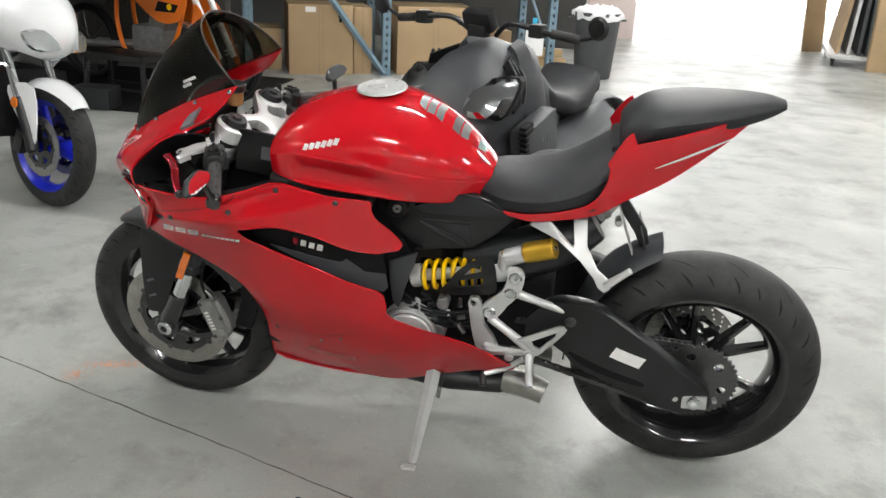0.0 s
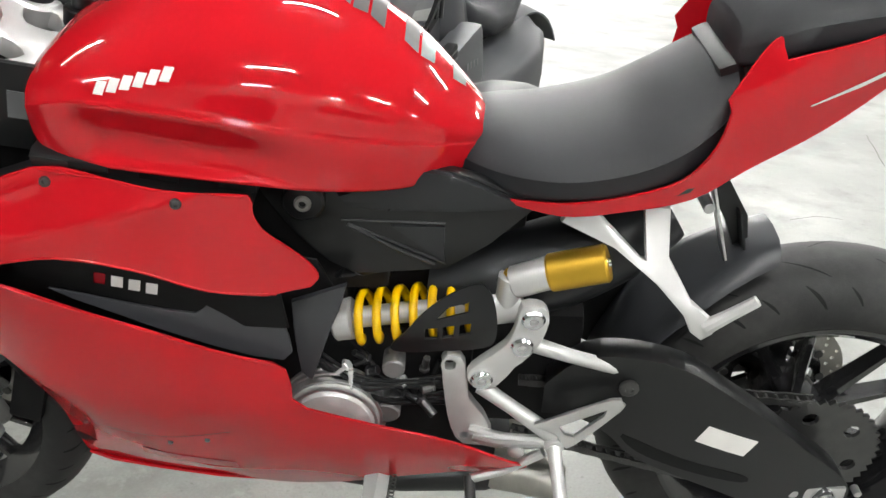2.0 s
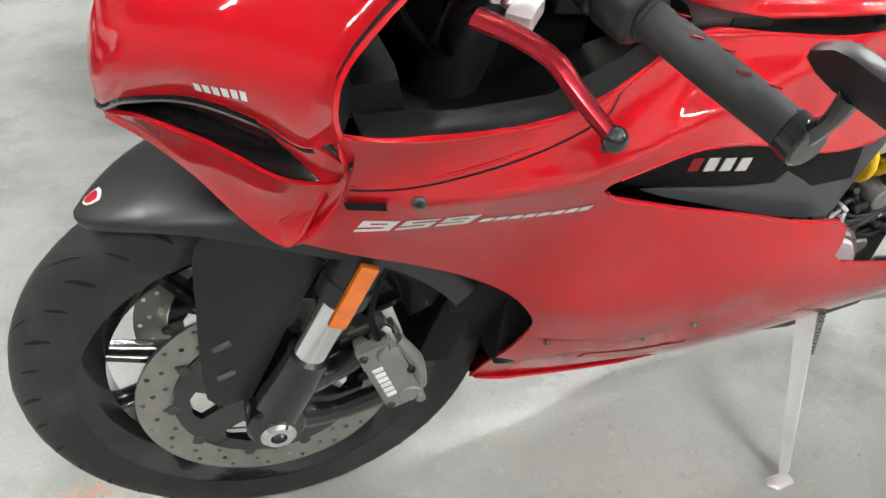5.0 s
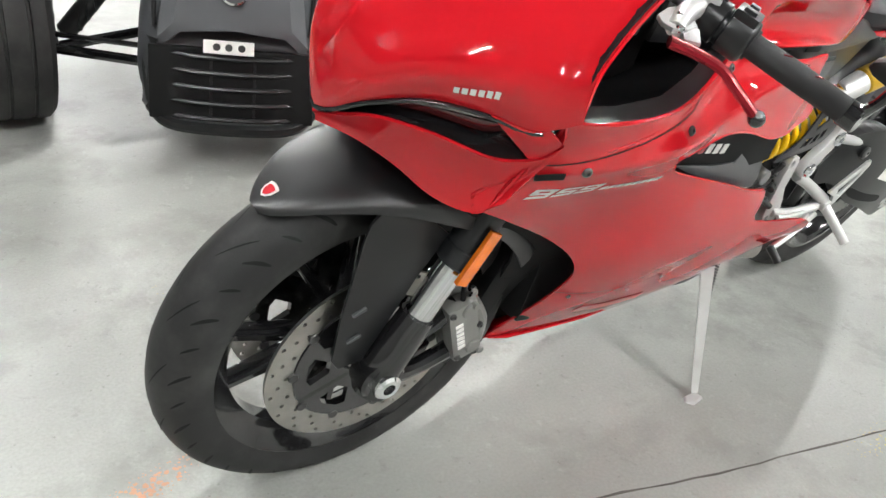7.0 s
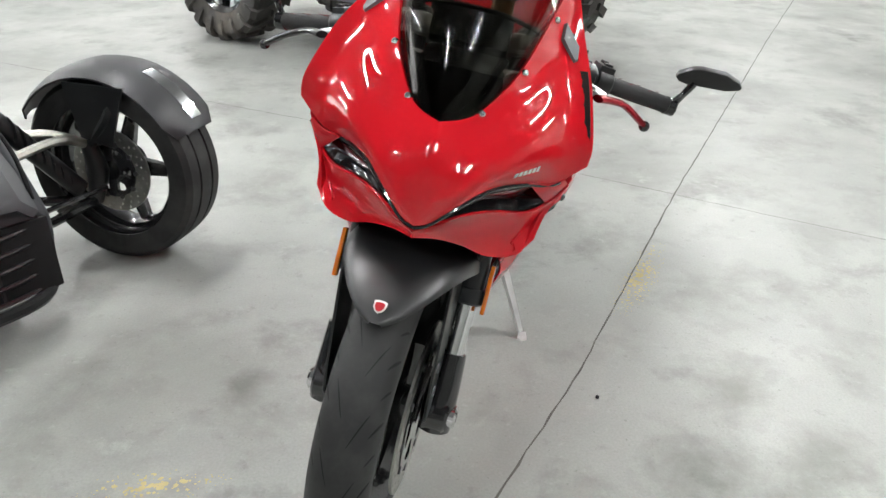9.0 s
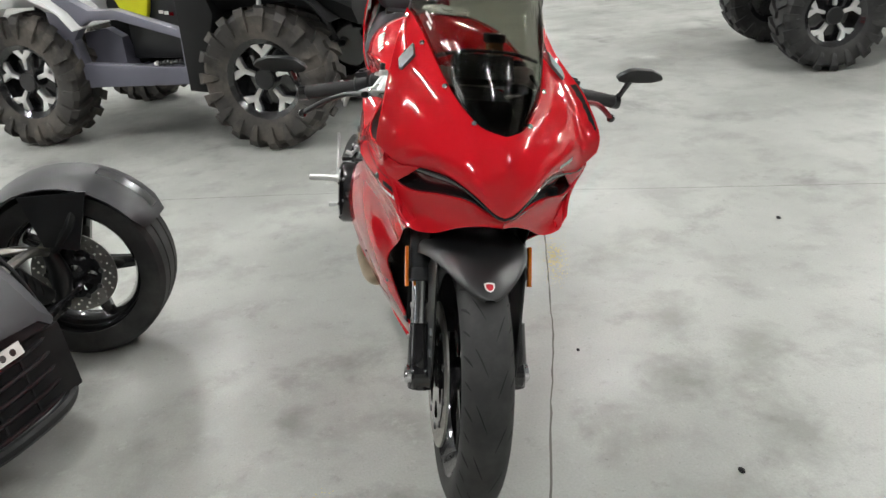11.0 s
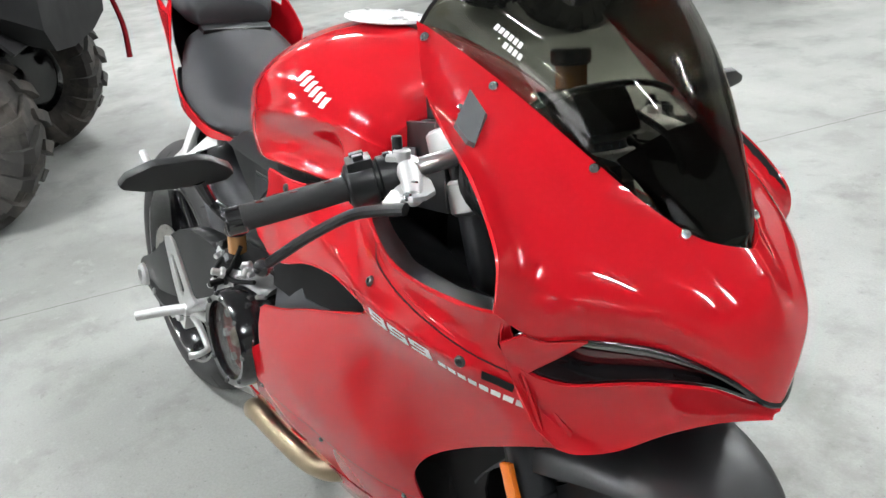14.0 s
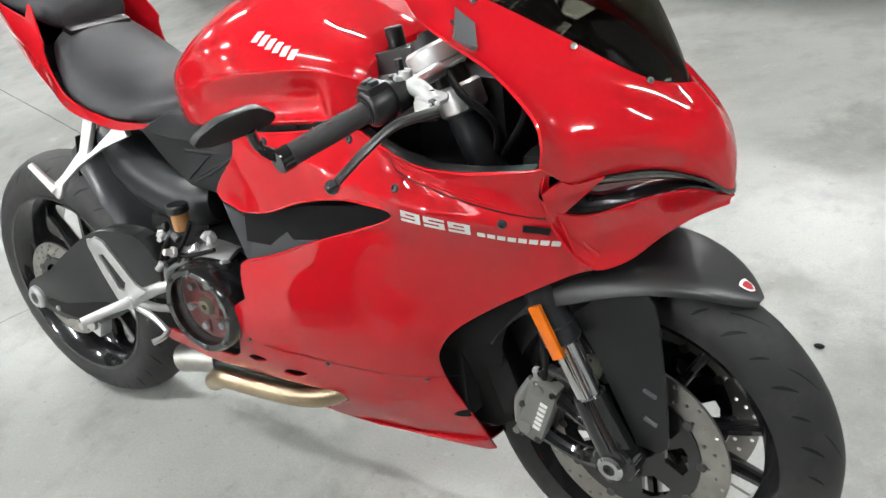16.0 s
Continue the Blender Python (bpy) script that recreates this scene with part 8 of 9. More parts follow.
# ---- utility vehicles with mud tyres ----
def mud_wheel(parent, c, r, half, rim_r, rim_mat, face=1, rubber=None, label="lugged mud tyre"):
    """A wheel across y at c; face is the side on which the bright spokes show."""
    bm = B()
    lathe(bm, [(rim_r, half * 0.82), (rim_r + 0.03, half * 0.95), (r * 0.87, half * 0.96), (r * 0.925, half * 0.82), (r * 0.94, half * 0.4), (r * 0.94, -half * 0.4), (r * 0.925, -half * 0.82), (r * 0.87, -half * 0.96), (rim_r + 0.03, -half * 0.95), (rim_r, -half * 0.82)], c, n=56)
    ty = part("tyre", bm, rubber or MUDTYRE, parent, label)
    n = 19
    bm = B()
    for k in range(n):
        for s in (1, -1):
            a = 2 * math.pi * (k + (0.5 if s < 0 else 0)) / n
            rows = []
            for v, rr, da, w in ((0.04, r * 0.99, 0.12, 0.022), (0.55, r * 1.0, 0.04, 0.024), (0.97, r * 0.985, -0.04, 0.029), (1.11, r * 0.89, -0.055, 0.026), (1.09, r * 0.76, -0.06, 0.022), (1.0, r * 0.68, -0.06, 0.012)):
                ang = a + da
                q = w / r
                base = r * 0.92 if v < 0.9 else rr - 0.02
                rows.append([V(c[0] + x * math.cos(ang + p), c[1] + s * v2 * half, c[2] + x * math.sin(ang + p)) for x, p, v2 in ((base, -q, v - (0.0 if v < 0.9 else 0.12)), (rr, -q, v), (rr, q, v), (base, q, v - (0.0 if v < 0.9 else 0.12)))])
            loft(bm, rows)
    part("lugged_tread", bm, rubber or MUDTYRE, ty, "raised chevron lugs", smooth=20)
    bm = B()
    lathe(bm, [(rim_r + 0.004, half * 0.84), (rim_r - 0.012, half * 0.78), (rim_r - 0.022, half * 0.3), (rim_r - 0.022, -half * 0.7), (rim_r + 0.004, -half * 0.84), (rim_r - 0.03, -half * 0.6), (rim_r - 0.03, half * 0.25), (rim_r - 0.016, half * 0.8)], c, n=40)
    lathe(bm, [(0, face * half * 0.30), (rim_r - 0.01, face * half * 0.10), (rim_r - 0.01, face * half * 0.05), (0, face * half * 0.15)], c, n=40, closed=False)
    rim = part("wheel_rim", bm, GLOSS, ty, "black wheel rim")
    bm = B()
    y = c[1] + face * half * 0.52
    for k in range(5):
        a = 2 * math.pi * k / 5 + 0.3
        out = []
        for ang, rr in ((a - 0.16, rim_r * 0.32), (a - 0.11, rim_r * 0.60), (a - 0.36, rim_r * 0.86), (a - 0.34, rim_r * 0.97), (a - 0.17, rim_r * 0.97), (a, rim_r * 0.74), (a + 0.17, rim_r * 0.97), (a + 0.34, rim_r * 0.97), (a + 0.36, rim_r * 0.86), (a + 0.11, rim_r * 0.60), (a + 0.16, rim_r * 0.32)):
            out.append((c[0] + rr * math.cos(ang), c[2] + rr * math.sin(ang)))
        plate(bm, out, y - 0.014, y + 0.014, edge=0.003)
    part("spoke_set", bm, rim_mat, rim, "machined forked spokes")
    bm = B()
    cyl(bm, (c[0], y - 0.03, c[2]), (c[0], y + 0.022 * face, c[2]), 0.055, n=20)
    part("hub_cap", bm, BLACK, rim, "black hub cap")
    return ty


def mud_buggy(label, m, wheelbase, track, r, rim_mat, body, accent, rear, strap, rubber=None):
    """An off-road four-wheeler; its own axes: x ahead, origin under the middle of the rear axle."""
    rt = thing("utility_vehicle", label, "utility vehicle", m)
    for x in (0, wheelbase):
        for s in (1, -1):
            mud_wheel(rt, (x, s * track / 2, r), r, 0.125, r * 0.555, rim_mat, s, rubber)
    bm = B()
    box(bm, (wheelbase * 0.5, 0, 0.40), (wheelbase * 0.80, track * 0.5, 0.12), None, 0.03)
    part("chassis", bm, DARK, rt, "dark chassis")
    bm = B()
    box(bm, (wheelbase * 0.5, 0, 0.62), (wheelbase * 0.5, track * 0.55, 0.34), None, 0.05)
    part("engine_cover", bm, DARK, rt, "dark engine cover")
    h = track / 2
    bm = B()
    rows = [spline([V(x, y * w, z) for y, z in ((-1, zb), (1, zb), (1.0, zt), (0.7, zt + 0.05), (-0.7, zt + 0.05), (-1.0, zt))], 3, True) for x, w, zb, zt in ((1.06, h * 0.98, 0.62, 1.0), (1.20, h * 1.0, 0.70, 1.08), (1.60, h * 1.0, 0.74, 1.10), (1.86, h * 0.96, 0.66, 1.02), (1.96, h * 0.8, 0.60, 0.9))]
    loft(bm, rows)
    part("front_body", bm, DARK, rt, "black front bodywork", smooth=40)
    bm = B()
    rows = [spline([V(x, y * w, z) for y, z in ((-1, zb), (1, zb), (1.0, zt), (0.7, zt + 0.04), (-0.7, zt + 0.04), (-1.0, zt))], 3, True) for x, w, zb, zt in ((-0.42, h * 0.8, 0.74, 0.92), (-0.25, h * 1.0, 0.76, 0.98), (0.10, h * 1.0, 0.76, 0.98), (0.24, h * 0.94, 0.66, 0.94))]
    loft(bm, rows)
    part("rear_body", bm, rear, rt, "rear bodywork", smooth=40)
    bm = B()
    rows = [spline([V(x, y * w, z) for y, z in ((-1, zt - 0.16), (1, zt - 0.16), (0.95, zt - 0.03), (0.5, zt), (-0.5, zt), (-0.95, zt - 0.03))], 3, True) for x, w, zt in ((0.12, 0.16, 1.02), (0.40, 0.20, 0.98), (0.70, 0.18, 0.96), (0.95, 0.14, 1.02), (1.08, 0.12, 1.08))]
    loft(bm, rows)
    part("seat", bm, BLACK, rt, "black straddle seat", smooth=50)
    for s in (1, -1):
        lo, hi = sorted((s * (h - 0.04), s * (h + 0.03)))
        bm = B()
        plate(bm, [(0.17, 0.80), (0.24, 0.335), (0.30, 0.315), (1.00, 0.33), (1.055, 0.36), (1.06, 0.63), (0.98, 0.625), (0.62, 0.735), (0.46, 0.735), (0.30, 0.82)], lo, hi, [[(0.40, 0.66), (0.33, 0.58), (0.36, 0.45), (0.99, 0.425), (0.995, 0.575), (0.62, 0.68), (0.46, 0.68)]], edge=0.012)
        sl = part("side_sill", bm, body, rt, "grey moulded footwell frame")
        lo, hi = sorted((s * (h - 0.24), s * (h - 0.05)))
        bm = B()
        plate(bm, [(0.32, 0.345), (1.0, 0.355), (1.0, 0.395), (0.34, 0.40)], lo, hi, edge=0.008)
        foot = part("foot_tray", bm, body, sl, "ribbed grey foot tray")
        for k in range(7):
            bm = B()
            box(bm, (0.42 + 0.085 * k, s * (h - 0.145), 0.402), (0.012, 0.17, 0.014), None, 0.003)
            part("rib", bm, body, foot)
        bm = B()
        rows = [[V(x, s * (h - 0.22), z0), V(x, s * (h - 0.16), z1), V(x, s * (h - 0.10), z1), V(x, s * (h - 0.10), z0)] for x, z0, z1 in ((0.30, 0.42, 0.60), (0.45, 0.40, 0.62), (0.54, 0.40, 0.57))]
        loft(bm, rows)
        part("foot_guard", bm, body, sl, "grey foot guard", smooth=20)
        bm = B()
        plate(bm, [(0.56, 0.44), (1.03, 0.44), (1.04, 0.80), (0.72, 0.82), (0.56, 0.70)], min(s * (h - 0.19), s * (h - 0.15)), max(s * (h - 0.19), s * (h - 0.15)), edge=0.01)
        pn = part("side_panel", bm, GREYBLACK, rt, "black side panel")
        for k, mt in enumerate((DECAL, DECAL, REDLEVER)):
            bm = B()
            box(bm, (0.79 + 0.032 * k, s * (h - 0.148), 0.69 - 0.006 * k), (0.026, 0.003, 0.018))
            part("side_mark", bm, mt, pn, "short bar of the side mark", smooth=0)
        bm = B()
        plate(bm, pairs([(0.52, 0.84), (0.60, 0.66), (0.70, 0.64), (0.74, 0.84)], 3, True), min(s * (h - 0.15), s * (h - 0.11)), max(s * (h - 0.15), s * (h - 0.11)), edge=0.008)
        part("seat_side", bm, accent, rt, "bright side piece under the seat")
        for j in range(7):
            bm = B()
            cyl(bm, (0.80 + 0.026 * j, s * (h + 0.008), 0.436 + 0.002 * j), (0.818 + 0.026 * j, s * (h + 0.008), 0.444 + 0.002 * j), 0.013, n=10)
            part("strap_turn", bm, DECAL if j == 0 else BLACK, sl, "turn of a coiled strap")
        bm = B()
        plate(bm, [(1.045, 0.31), (1.16, 0.30), (1.20, 0.52), (1.26, 0.70), (1.20, 0.90), (1.05, 0.90)], min(s * (h - 0.02), s * (h + 0.10)), max(s * (h - 0.02), s * (h + 0.10)), edge=0.012)
        part("mud_flap", bm, DARK, rt, "black flap behind the front wheel")
        for x in (0, wheelbase):
            bm = B()
            rows = []
            for k in range(9):
                th = radians(30 + 120 * k / 8)
                rows.append([V(x + (r + 0.08) * math.cos(th), s * yy, r + 0.06 + (r + 0.05) * math.sin(th)) for yy in (h - 0.22, h - 0.02, h + 0.09, h + 0.10)])
            loft(bm, rows, closed=False, cap=False)
            thicken(bm, 0.012)
            part("fender", bm, DARK if x else rear, rt, "moulded fender", smooth=40)
            bm = B()
            tube(bm, [(x + 0.03, s * h * 0.3, 0.40), (x + 0.02, s * (h - 0.13), r)], 0.022, n=8, smooth_n=1)
            tube(bm, [(x - 0.10, s * h * 0.5, 0.75), (x - 0.02, s * (h - 0.16), r + 0.02)], 0.030, n=10, smooth_n=1)
            part("suspension_arm", bm, BLACK, rt, "suspension arm and damper")
        bm = B()
        box(bm, (1.93, s * (h - 0.08), 0.71), (0.05, 0.05, 0.10), None, 0.008)
        part("marker_lamp", bm, ORANGE, rt, "amber marker")
        bm = B()
        tube(bm, [(1.50, s * (h + 0.04), 0.80), (1.50, s * (h + 0.05), 0.73), (1.47, s * (h + 0.03), 0.69)], 0.012, n=8)
        part("fender_bracket", bm, CAST, rt, "steel fender bracket")
    if strap:
        bm = B()
        tube(bm, [(2.02, 0.30, 0.72), (2.05, 0.30, 0.55), (2.04, 0.30, 0.40)], [0.010, 0.012, 0.014], n=6)
        part("red_strap", bm, REDLEVER, rt, "red hanging strap")
    return rt


mud_buggy("black and grey off-road vehicle with dusty mud tyres and yellow trim", pose(-3.676, -1.495, 0, 0, 0, 62.6) @ Matrix.Scale(1.06, 4), 1.49, 1.02, 0.368, ALU, ATVGREY, ATVYELLOW, WHITE, True)
mud_buggy("black off-road vehicle with knobbly black tyres parked beside the aisle", pose(0.215, 3.19, 0, 0, 0, 74), 1.35, 0.92, 0.30, CAST, BLACK, BLACK, BLACK, False, RUBBER)
mud_buggy("dark off-road vehicle with black mud tyres and tarnished alloy wheels", pose(-3.18, 3.25, 0, 0, 0, 80), 1.49, 1.02, 0.345, CAST, BLACK, BLACK, BLACK, False, RUBBER)


# ---- white sport bike with a blue front wheel ----
def white_bike():
    wb = thing("white_motorcycle", "white sport touring motorcycle with a blue front wheel", "motorcycle", Matrix.Translation((2.165, -1.42, 0)) @ pose(0, 0, 0, 0, 0, 158.4) @ pose(0, 0, 0, -6, 0, 0))
    c = (0, 0, 0.30)
    rim = spoked_rim("front_wheel", wb, c, 0.222, 0.045, 3, BLUE, hub_r=0.04, hub_half=0.05, spoke_w=0.022, pair=0.12, label="blue three-spoke front wheel")
    road_tyre(rim, c, 0.30, 0.060, 0.224, label="black front tyre", grooves=16)
    for s in (1, -1):
        brake_disc(rim, (0, s * 0.062, 0.30), 0.105, 0.145, 0.005, STEEL)
        fx = lambda z: -0.47 * (z - 0.30)
        bm = B()
        cyl(bm, (fx(0.40), s * 0.10, 0.40), (fx(0.86), s * 0.10, 0.86), 0.0215, n=18)
        leg = part("fork_leg", bm, CHROME, wb, "chromed fork leg")
        bm = B()
        tube(bm, [(fx(0.52), s * 0.10, 0.52), (fx(0.40), s * 0.10, 0.40), (0.0, s * 0.10, 0.28)], [0.026, 0.030, 0.030], n=14)
        part("fork_foot", bm, BLACK, leg, "black fork foot")
        bm = B()
        cyl(bm, (fx(0.50), s * 0.125, 0.50), (fx(0.50), s * 0.135, 0.50), 0.026, n=20)
        part("reflector", bm, ORANGE, leg, "round amber reflector")
        bm = B()
        box(bm, (-0.11, s * 0.09, 0.31), (0.06, 0.04, 0.11), pose(0, 0, 0, 0, 20, 0), 0.01)
        part("brake_caliper", bm, BLACK, leg, "dark brake caliper")
    bm = B()
    rows = []
    for k in range(15):
        u = k / 14
        th = radians(42 + 108 * u)
        w = 0.045 + 0.035 * math.sin(math.pi * min(u * 1.3, 1))
        d = 0.02 + 0.025 * math.sin(math.pi * u)
        rows.append([V((0.325 - d * abs(v) ** 3) * math.cos(th), w * v, 0.30 + (0.325 - d * abs(v) ** 3) * math.sin(th)) for v in (-1, -0.8, -0.4, 0, 0.4, 0.8, 1)])
    loft(bm, rows, closed=False, cap=False)
    thicken(bm, 0.005)
    fend = part("front_mudguard", bm, WHITE, wb, "glossy white front mudguard", smooth=40)
    for s in (1, -1):
        bm = B()
        plate(bm, pairs([(0.02, 0.58), (-0.18, 0.57), (-0.14, 0.46), (-0.02, 0.34), (0.03, 0.34)], 3, True), s * 0.098, s * 0.106, edge=0.003)
        part("mudguard_side", bm, WHITE, fend, "white mudguard side")
    rows = []
    for x, hw, zb, zt in ((0.14, 0.02, 0.80, 0.86), (0.09, 0.085, 0.75, 0.93), (0.0, 0.15, 0.72, 1.02), (-0.14, 0.20, 0.74, 1.12), (-0.34, 0.24, 0.72, 1.18), (-0.62, 0.24, 0.60, 1.10)):
        rows.append(spline([V(x, y * hw, z) for y, z in ((-0.5, zb), (0.5, zb), (1, zb * 0.6 + zt * 0.4), (0.8, zb * 0.2 + zt * 0.8), (0, zt), (-0.8, zb * 0.2 + zt * 0.8), (-1, zb * 0.6 + zt * 0.4))], 4, True))
    bm = B()
    loft(bm, rows)
    fairing = part("fairing", bm, WHITE, wb, "glossy white fairing", smooth=50)
    for s in (1, -1):
        bm = B()
        rows = [spline([V(x, s * y, z) for x, y, z in p], 3, True) for p in (((0.10, 0.035, 0.765), (0.04, 0.115, 0.755), (0.00, 0.150, 0.83), (0.04, 0.08, 0.865)), ((0.150, 0.045, 0.77), (0.085, 0.13, 0.765), (0.045, 0.158, 0.82), (0.09, 0.09, 0.85)))]
        loft(bm, rows)
        part("headlamp", bm, CHROME, fairing, "clear headlamp", smooth=8)
        bm = B()
        plate(bm, pairs([(-0.18, 0.74), (-0.34, 0.60), (-0.62, 0.30), (-0.66, 0.62), (-0.40, 0.76)], 3, True), s * 0.20, s * 0.215, edge=0.004)
        part("side_panel", bm, WHITE, wb, "white side panel")
        bm = B()
        tube(bm, [(0.0, s * 0.18, 0.68), (-0.02, s * 0.26, 0.68)], [0.012, 0.022], n=10, smooth_n=1)
        part("indicator", bm, LENS, wb, "clear indicator")
    bm = B()
    box(bm, (-0.42, 0, 0.48), (0.44, 0.34, 0.34), None, 0.05)
    part("engine", bm, DARK, wb, "dark engine")
    bm = B()
    rows = []
    for x, w, zb, zt in ((-0.55, 0.12, 0.75, 1.0), (-0.75, 0.15, 0.74, 1.05), (-1.0, 0.12, 0.74, 0.90), (-1.3, 0.13, 0.72, 0.85), (-1.6, 0.08, 0.80, 0.95)):
        rows.append(spline([V(x, y * w, z) for y, z in ((-1, zb), (1, zb), (0.8, zt), (-0.8, zt))], 4, True))
    loft(bm, rows)
    part("tank_and_tail", bm, WHITE, wb, "white tank and tail", smooth=50)
    rc = (-1.42, 0, 0.315)
    rr = spoked_rim("rear_wheel", wb, rc, 0.224, 0.07, 3, BLUE, hub_r=0.05, hub_half=0.07, spoke_w=0.022, pair=0.12, label="blue rear wheel")
    road_tyre(rr, rc, 0.315, 0.09, 0.226, label="black rear tyre")
    bm = B()
    tube(bm, [(-0.60, 0.10, 0.45), (-1.0, 0.12, 0.36), (-1.42, 0.12, 0.315)], 0.03, n=10)
    tube(bm, [(-0.60, -0.10, 0.45), (-1.0, -0.12, 0.36), (-1.42, -0.12, 0.315)], 0.03, n=10)
    part("swingarm", bm, BLACK, wb, "black swingarm")
    return wb


white_bike()


# ---- stock area behind the vehicles ----
def line_at(u, off=0.0):
    """A point along the rack's front, u metres from its first post."""
    return V(0.079 + 0.912 * u + 0.410 * off, -6.814 + 0.410 * u - 0.912 * off, 0)


RACK_TURN = math.degrees(math.atan2(0.410, 0.912))
rack = thing("pallet_rack", "blue-grey steel pallet rack holding cardboard cartons", "rack", Matrix.Translation(line_at(0)) @ pose(0, 0, 0, 0, 0, RACK_TURN))
for u in (0.0, 1.72, 3.04):
    for v in (0.0, 0.95):
        bm = B()
        plate(bm, [(-0.04, 0.0), (0.04, 0.0), (0.04, 2.6), (-0.04, 2.6)], -0.03, 0.03, [[(-0.011, z - 0.016), (0.011, z - 0.016), (0.011, z + 0.016), (-0.011, z + 0.016)] for z in [0.09 + 0.075 * k for k in range(14)]], edge=0.004)
        part("post", bm, RACK, rack, "perforated blue-grey post", xf=Matrix.Translation((u, -v, 0)))
        bm = B()
        box(bm, (u, -v, 0.004), (0.12, 0.10, 0.008), None, 0.002)
        part("foot_plate", bm, RACK, rack)
    bm = B()
    tube(bm, [(u, -0.02, 0.25), (u, -0.93, 0.95)], 0.016, n=6, smooth_n=1)
    part("side_brace", bm, RACK, rack, "blue-grey side brace")
bm = B()
tube(bm, [(1.75, 0.045, 0.02), (2.55, 0.045, 1.10)], 0.030, n=4, smooth_n=1)
part("diagonal_brace", bm, RACK, rack, "blue-grey diagonal brace")
for v in (0.0, 0.95):
    bm = B()
    box(bm, (1.52, -v, 1.25), (3.0, 0.05, 0.12), None, 0.006)
    part("beam", bm, RACK, rack, "blue-grey load beam")
bm = B()
box(bm, (1.52, -0.475, 1.33), (3.0, 0.95, 0.03), None, 0.004)
part("deck", bm, WOOD, rack, "wooden deck board")


def carton(u, off, size, turn, label, z=0.0, mark=True):
    ct = thing("cardboard_carton", label, "carton", Matrix.Translation(line_at(u, off) + V(0, 0, z)) @ pose(0, 0, 0, 0, 0, RACK_TURN + turn), "stacked cartons")
    w, d, h = size
    bm = B()
    box(bm, (0, 0, h / 2), (w, d, h), None, 0.006)
    part("body", bm, CARD, ct, "brown corrugated carton body")
    bm = B()
    box(bm, (0, 0, h + 0.0005), (w * 0.98, 0.055, 0.0015))
    part("tape", bm, STAIN_Y, ct, "strip of packing tape", smooth=0)
    for x in (-0.49, 0.49):
        bm = B()
        box(bm, (w * x * 0.06, d / 2 + 0.0008, h / 2), (0.002, 0.0012, h * 0.98))
        part("seam", bm, JOINT, ct, "", smooth=0)
    if mark:
        bm = B()
        plate(bm, [(-0.014, 0.0), (0.014, 0.0), (0.014, 0.05), (0.026, 0.05), (0.0, 0.085), (-0.026, 0.05), (-0.014, 0.05)], -0.0008, 0.0008)
        part("arrow_mark", bm, DARK, ct, "printed dark arrow", smooth=0, xf=Matrix.Translation((-w * 0.3, d / 2 + 0.001, h - 0.16)))
        bm = B()
        box(bm, (w * 0.16, d / 2 + 0.001, h - 0.045), (0.10, 0.0015, 0.05))
        part("paper_label", bm, DECAL, ct, "white paper label", smooth=0)
    return ct


carton(2.36, 0.30, (0.62, 0.62, 0.66), 0, "tall brown cardboard carton with an arrow mark under the rack")
carton(1.95, 0.32, (0.18, 0.55, 0.64), 1, "narrow brown cardboard carton under the rack", mark=False)
carton(2.88, 0.52, (0.34, 0.5, 0.40), -3, "small brown cardboard carton in the rack's shade", mark=False)
carton(1.20, 0.36, (0.78, 0.66, 0.66), -2, "large pale brown carton beside the perforated post")
carton(0.56, 0.55, (0.45, 0.5, 0.42), 3, "brown cardboard carton at the back of the rack", mark=False)
carton(0.25, 0.78, (0.34, 0.35, 0.22), -6, "small open brown carton on the floor", mark=False)


def waste_bin():
    wb = thing("waste_bin", "dark grey round bin lined with a white bag", "bin", pose(-0.373, -6.995, 0))
    bm = B()
    lathe(bm, [(0, 0), (0.185, 0), (0.19, 0.01), (0.235, 0.60), (0.238, 0.63), (0.252, 0.635), (0.254, 0.665), (0.24, 0.67), (0.23, 0.62), (0.18, 0.02), (0, 0.02)], (0, 0, 0), "Z", 40, closed=False)
    part("tub", bm, BINGREY, wb, "charcoal plastic tub")
    for s in (1, -1):
        bm = B()
        tube(bm, [(s * 0.245, -0.06, 0.60), (s * 0.285, -0.04, 0.60), (s * 0.285, 0.04, 0.60), (s * 0.245, 0.06, 0.60)], 0.010, n=8)
        part("handle", bm, BINGREY, wb)
    rnd2 = random.Random(5)
    bm = B()
    rows = []
    for k, (r, z) in enumerate(((0.258, 0.61), (0.260, 0.655), (0.24, 0.68), (0.19, 0.71), (0.12, 0.72), (0.03, 0.71))):
        rows.append([V((r + rnd2.uniform(-0.02, 0.02)) * math.cos(6.283 * i / 26), (r + rnd2.uniform(-0.02, 0.02)) * math.sin(6.283 * i / 26), z + rnd2.uniform(-0.028, 0.028)) for i in range(26)])
    loft(bm, rows)
    part("bag", bm, BAG, wb, "crumpled white bag", smooth=80)


waste_bin()
# paper sheet and blue tag hung on the rack's end, and low timber
pp = thing("paper_sheet", "white paper sheet clipped to the rack post", "paper", Matrix.Translation(line_at(0.10, -0.06) + V(0, 0, 0.22)) @ pose(0, 0, 0, 0, 0, RACK_TURN))
bm = B()
sheet_rows = [[V(x, 0.006 * math.sin(9 * x + 5 * z), z) for x in (0, 0.05, 0.10, 0.15, 0.20)] for z in (0, 0.10, 0.20, 0.30)]
loft(bm, sheet_rows, closed=False, cap=False)
thicken(bm, 0.001)
part("sheet", bm, BAG, pp)
bm = B()
box(bm, (0.11, 0.004, 0.33), (0.05, 0.006, 0.09), None, 0.002)
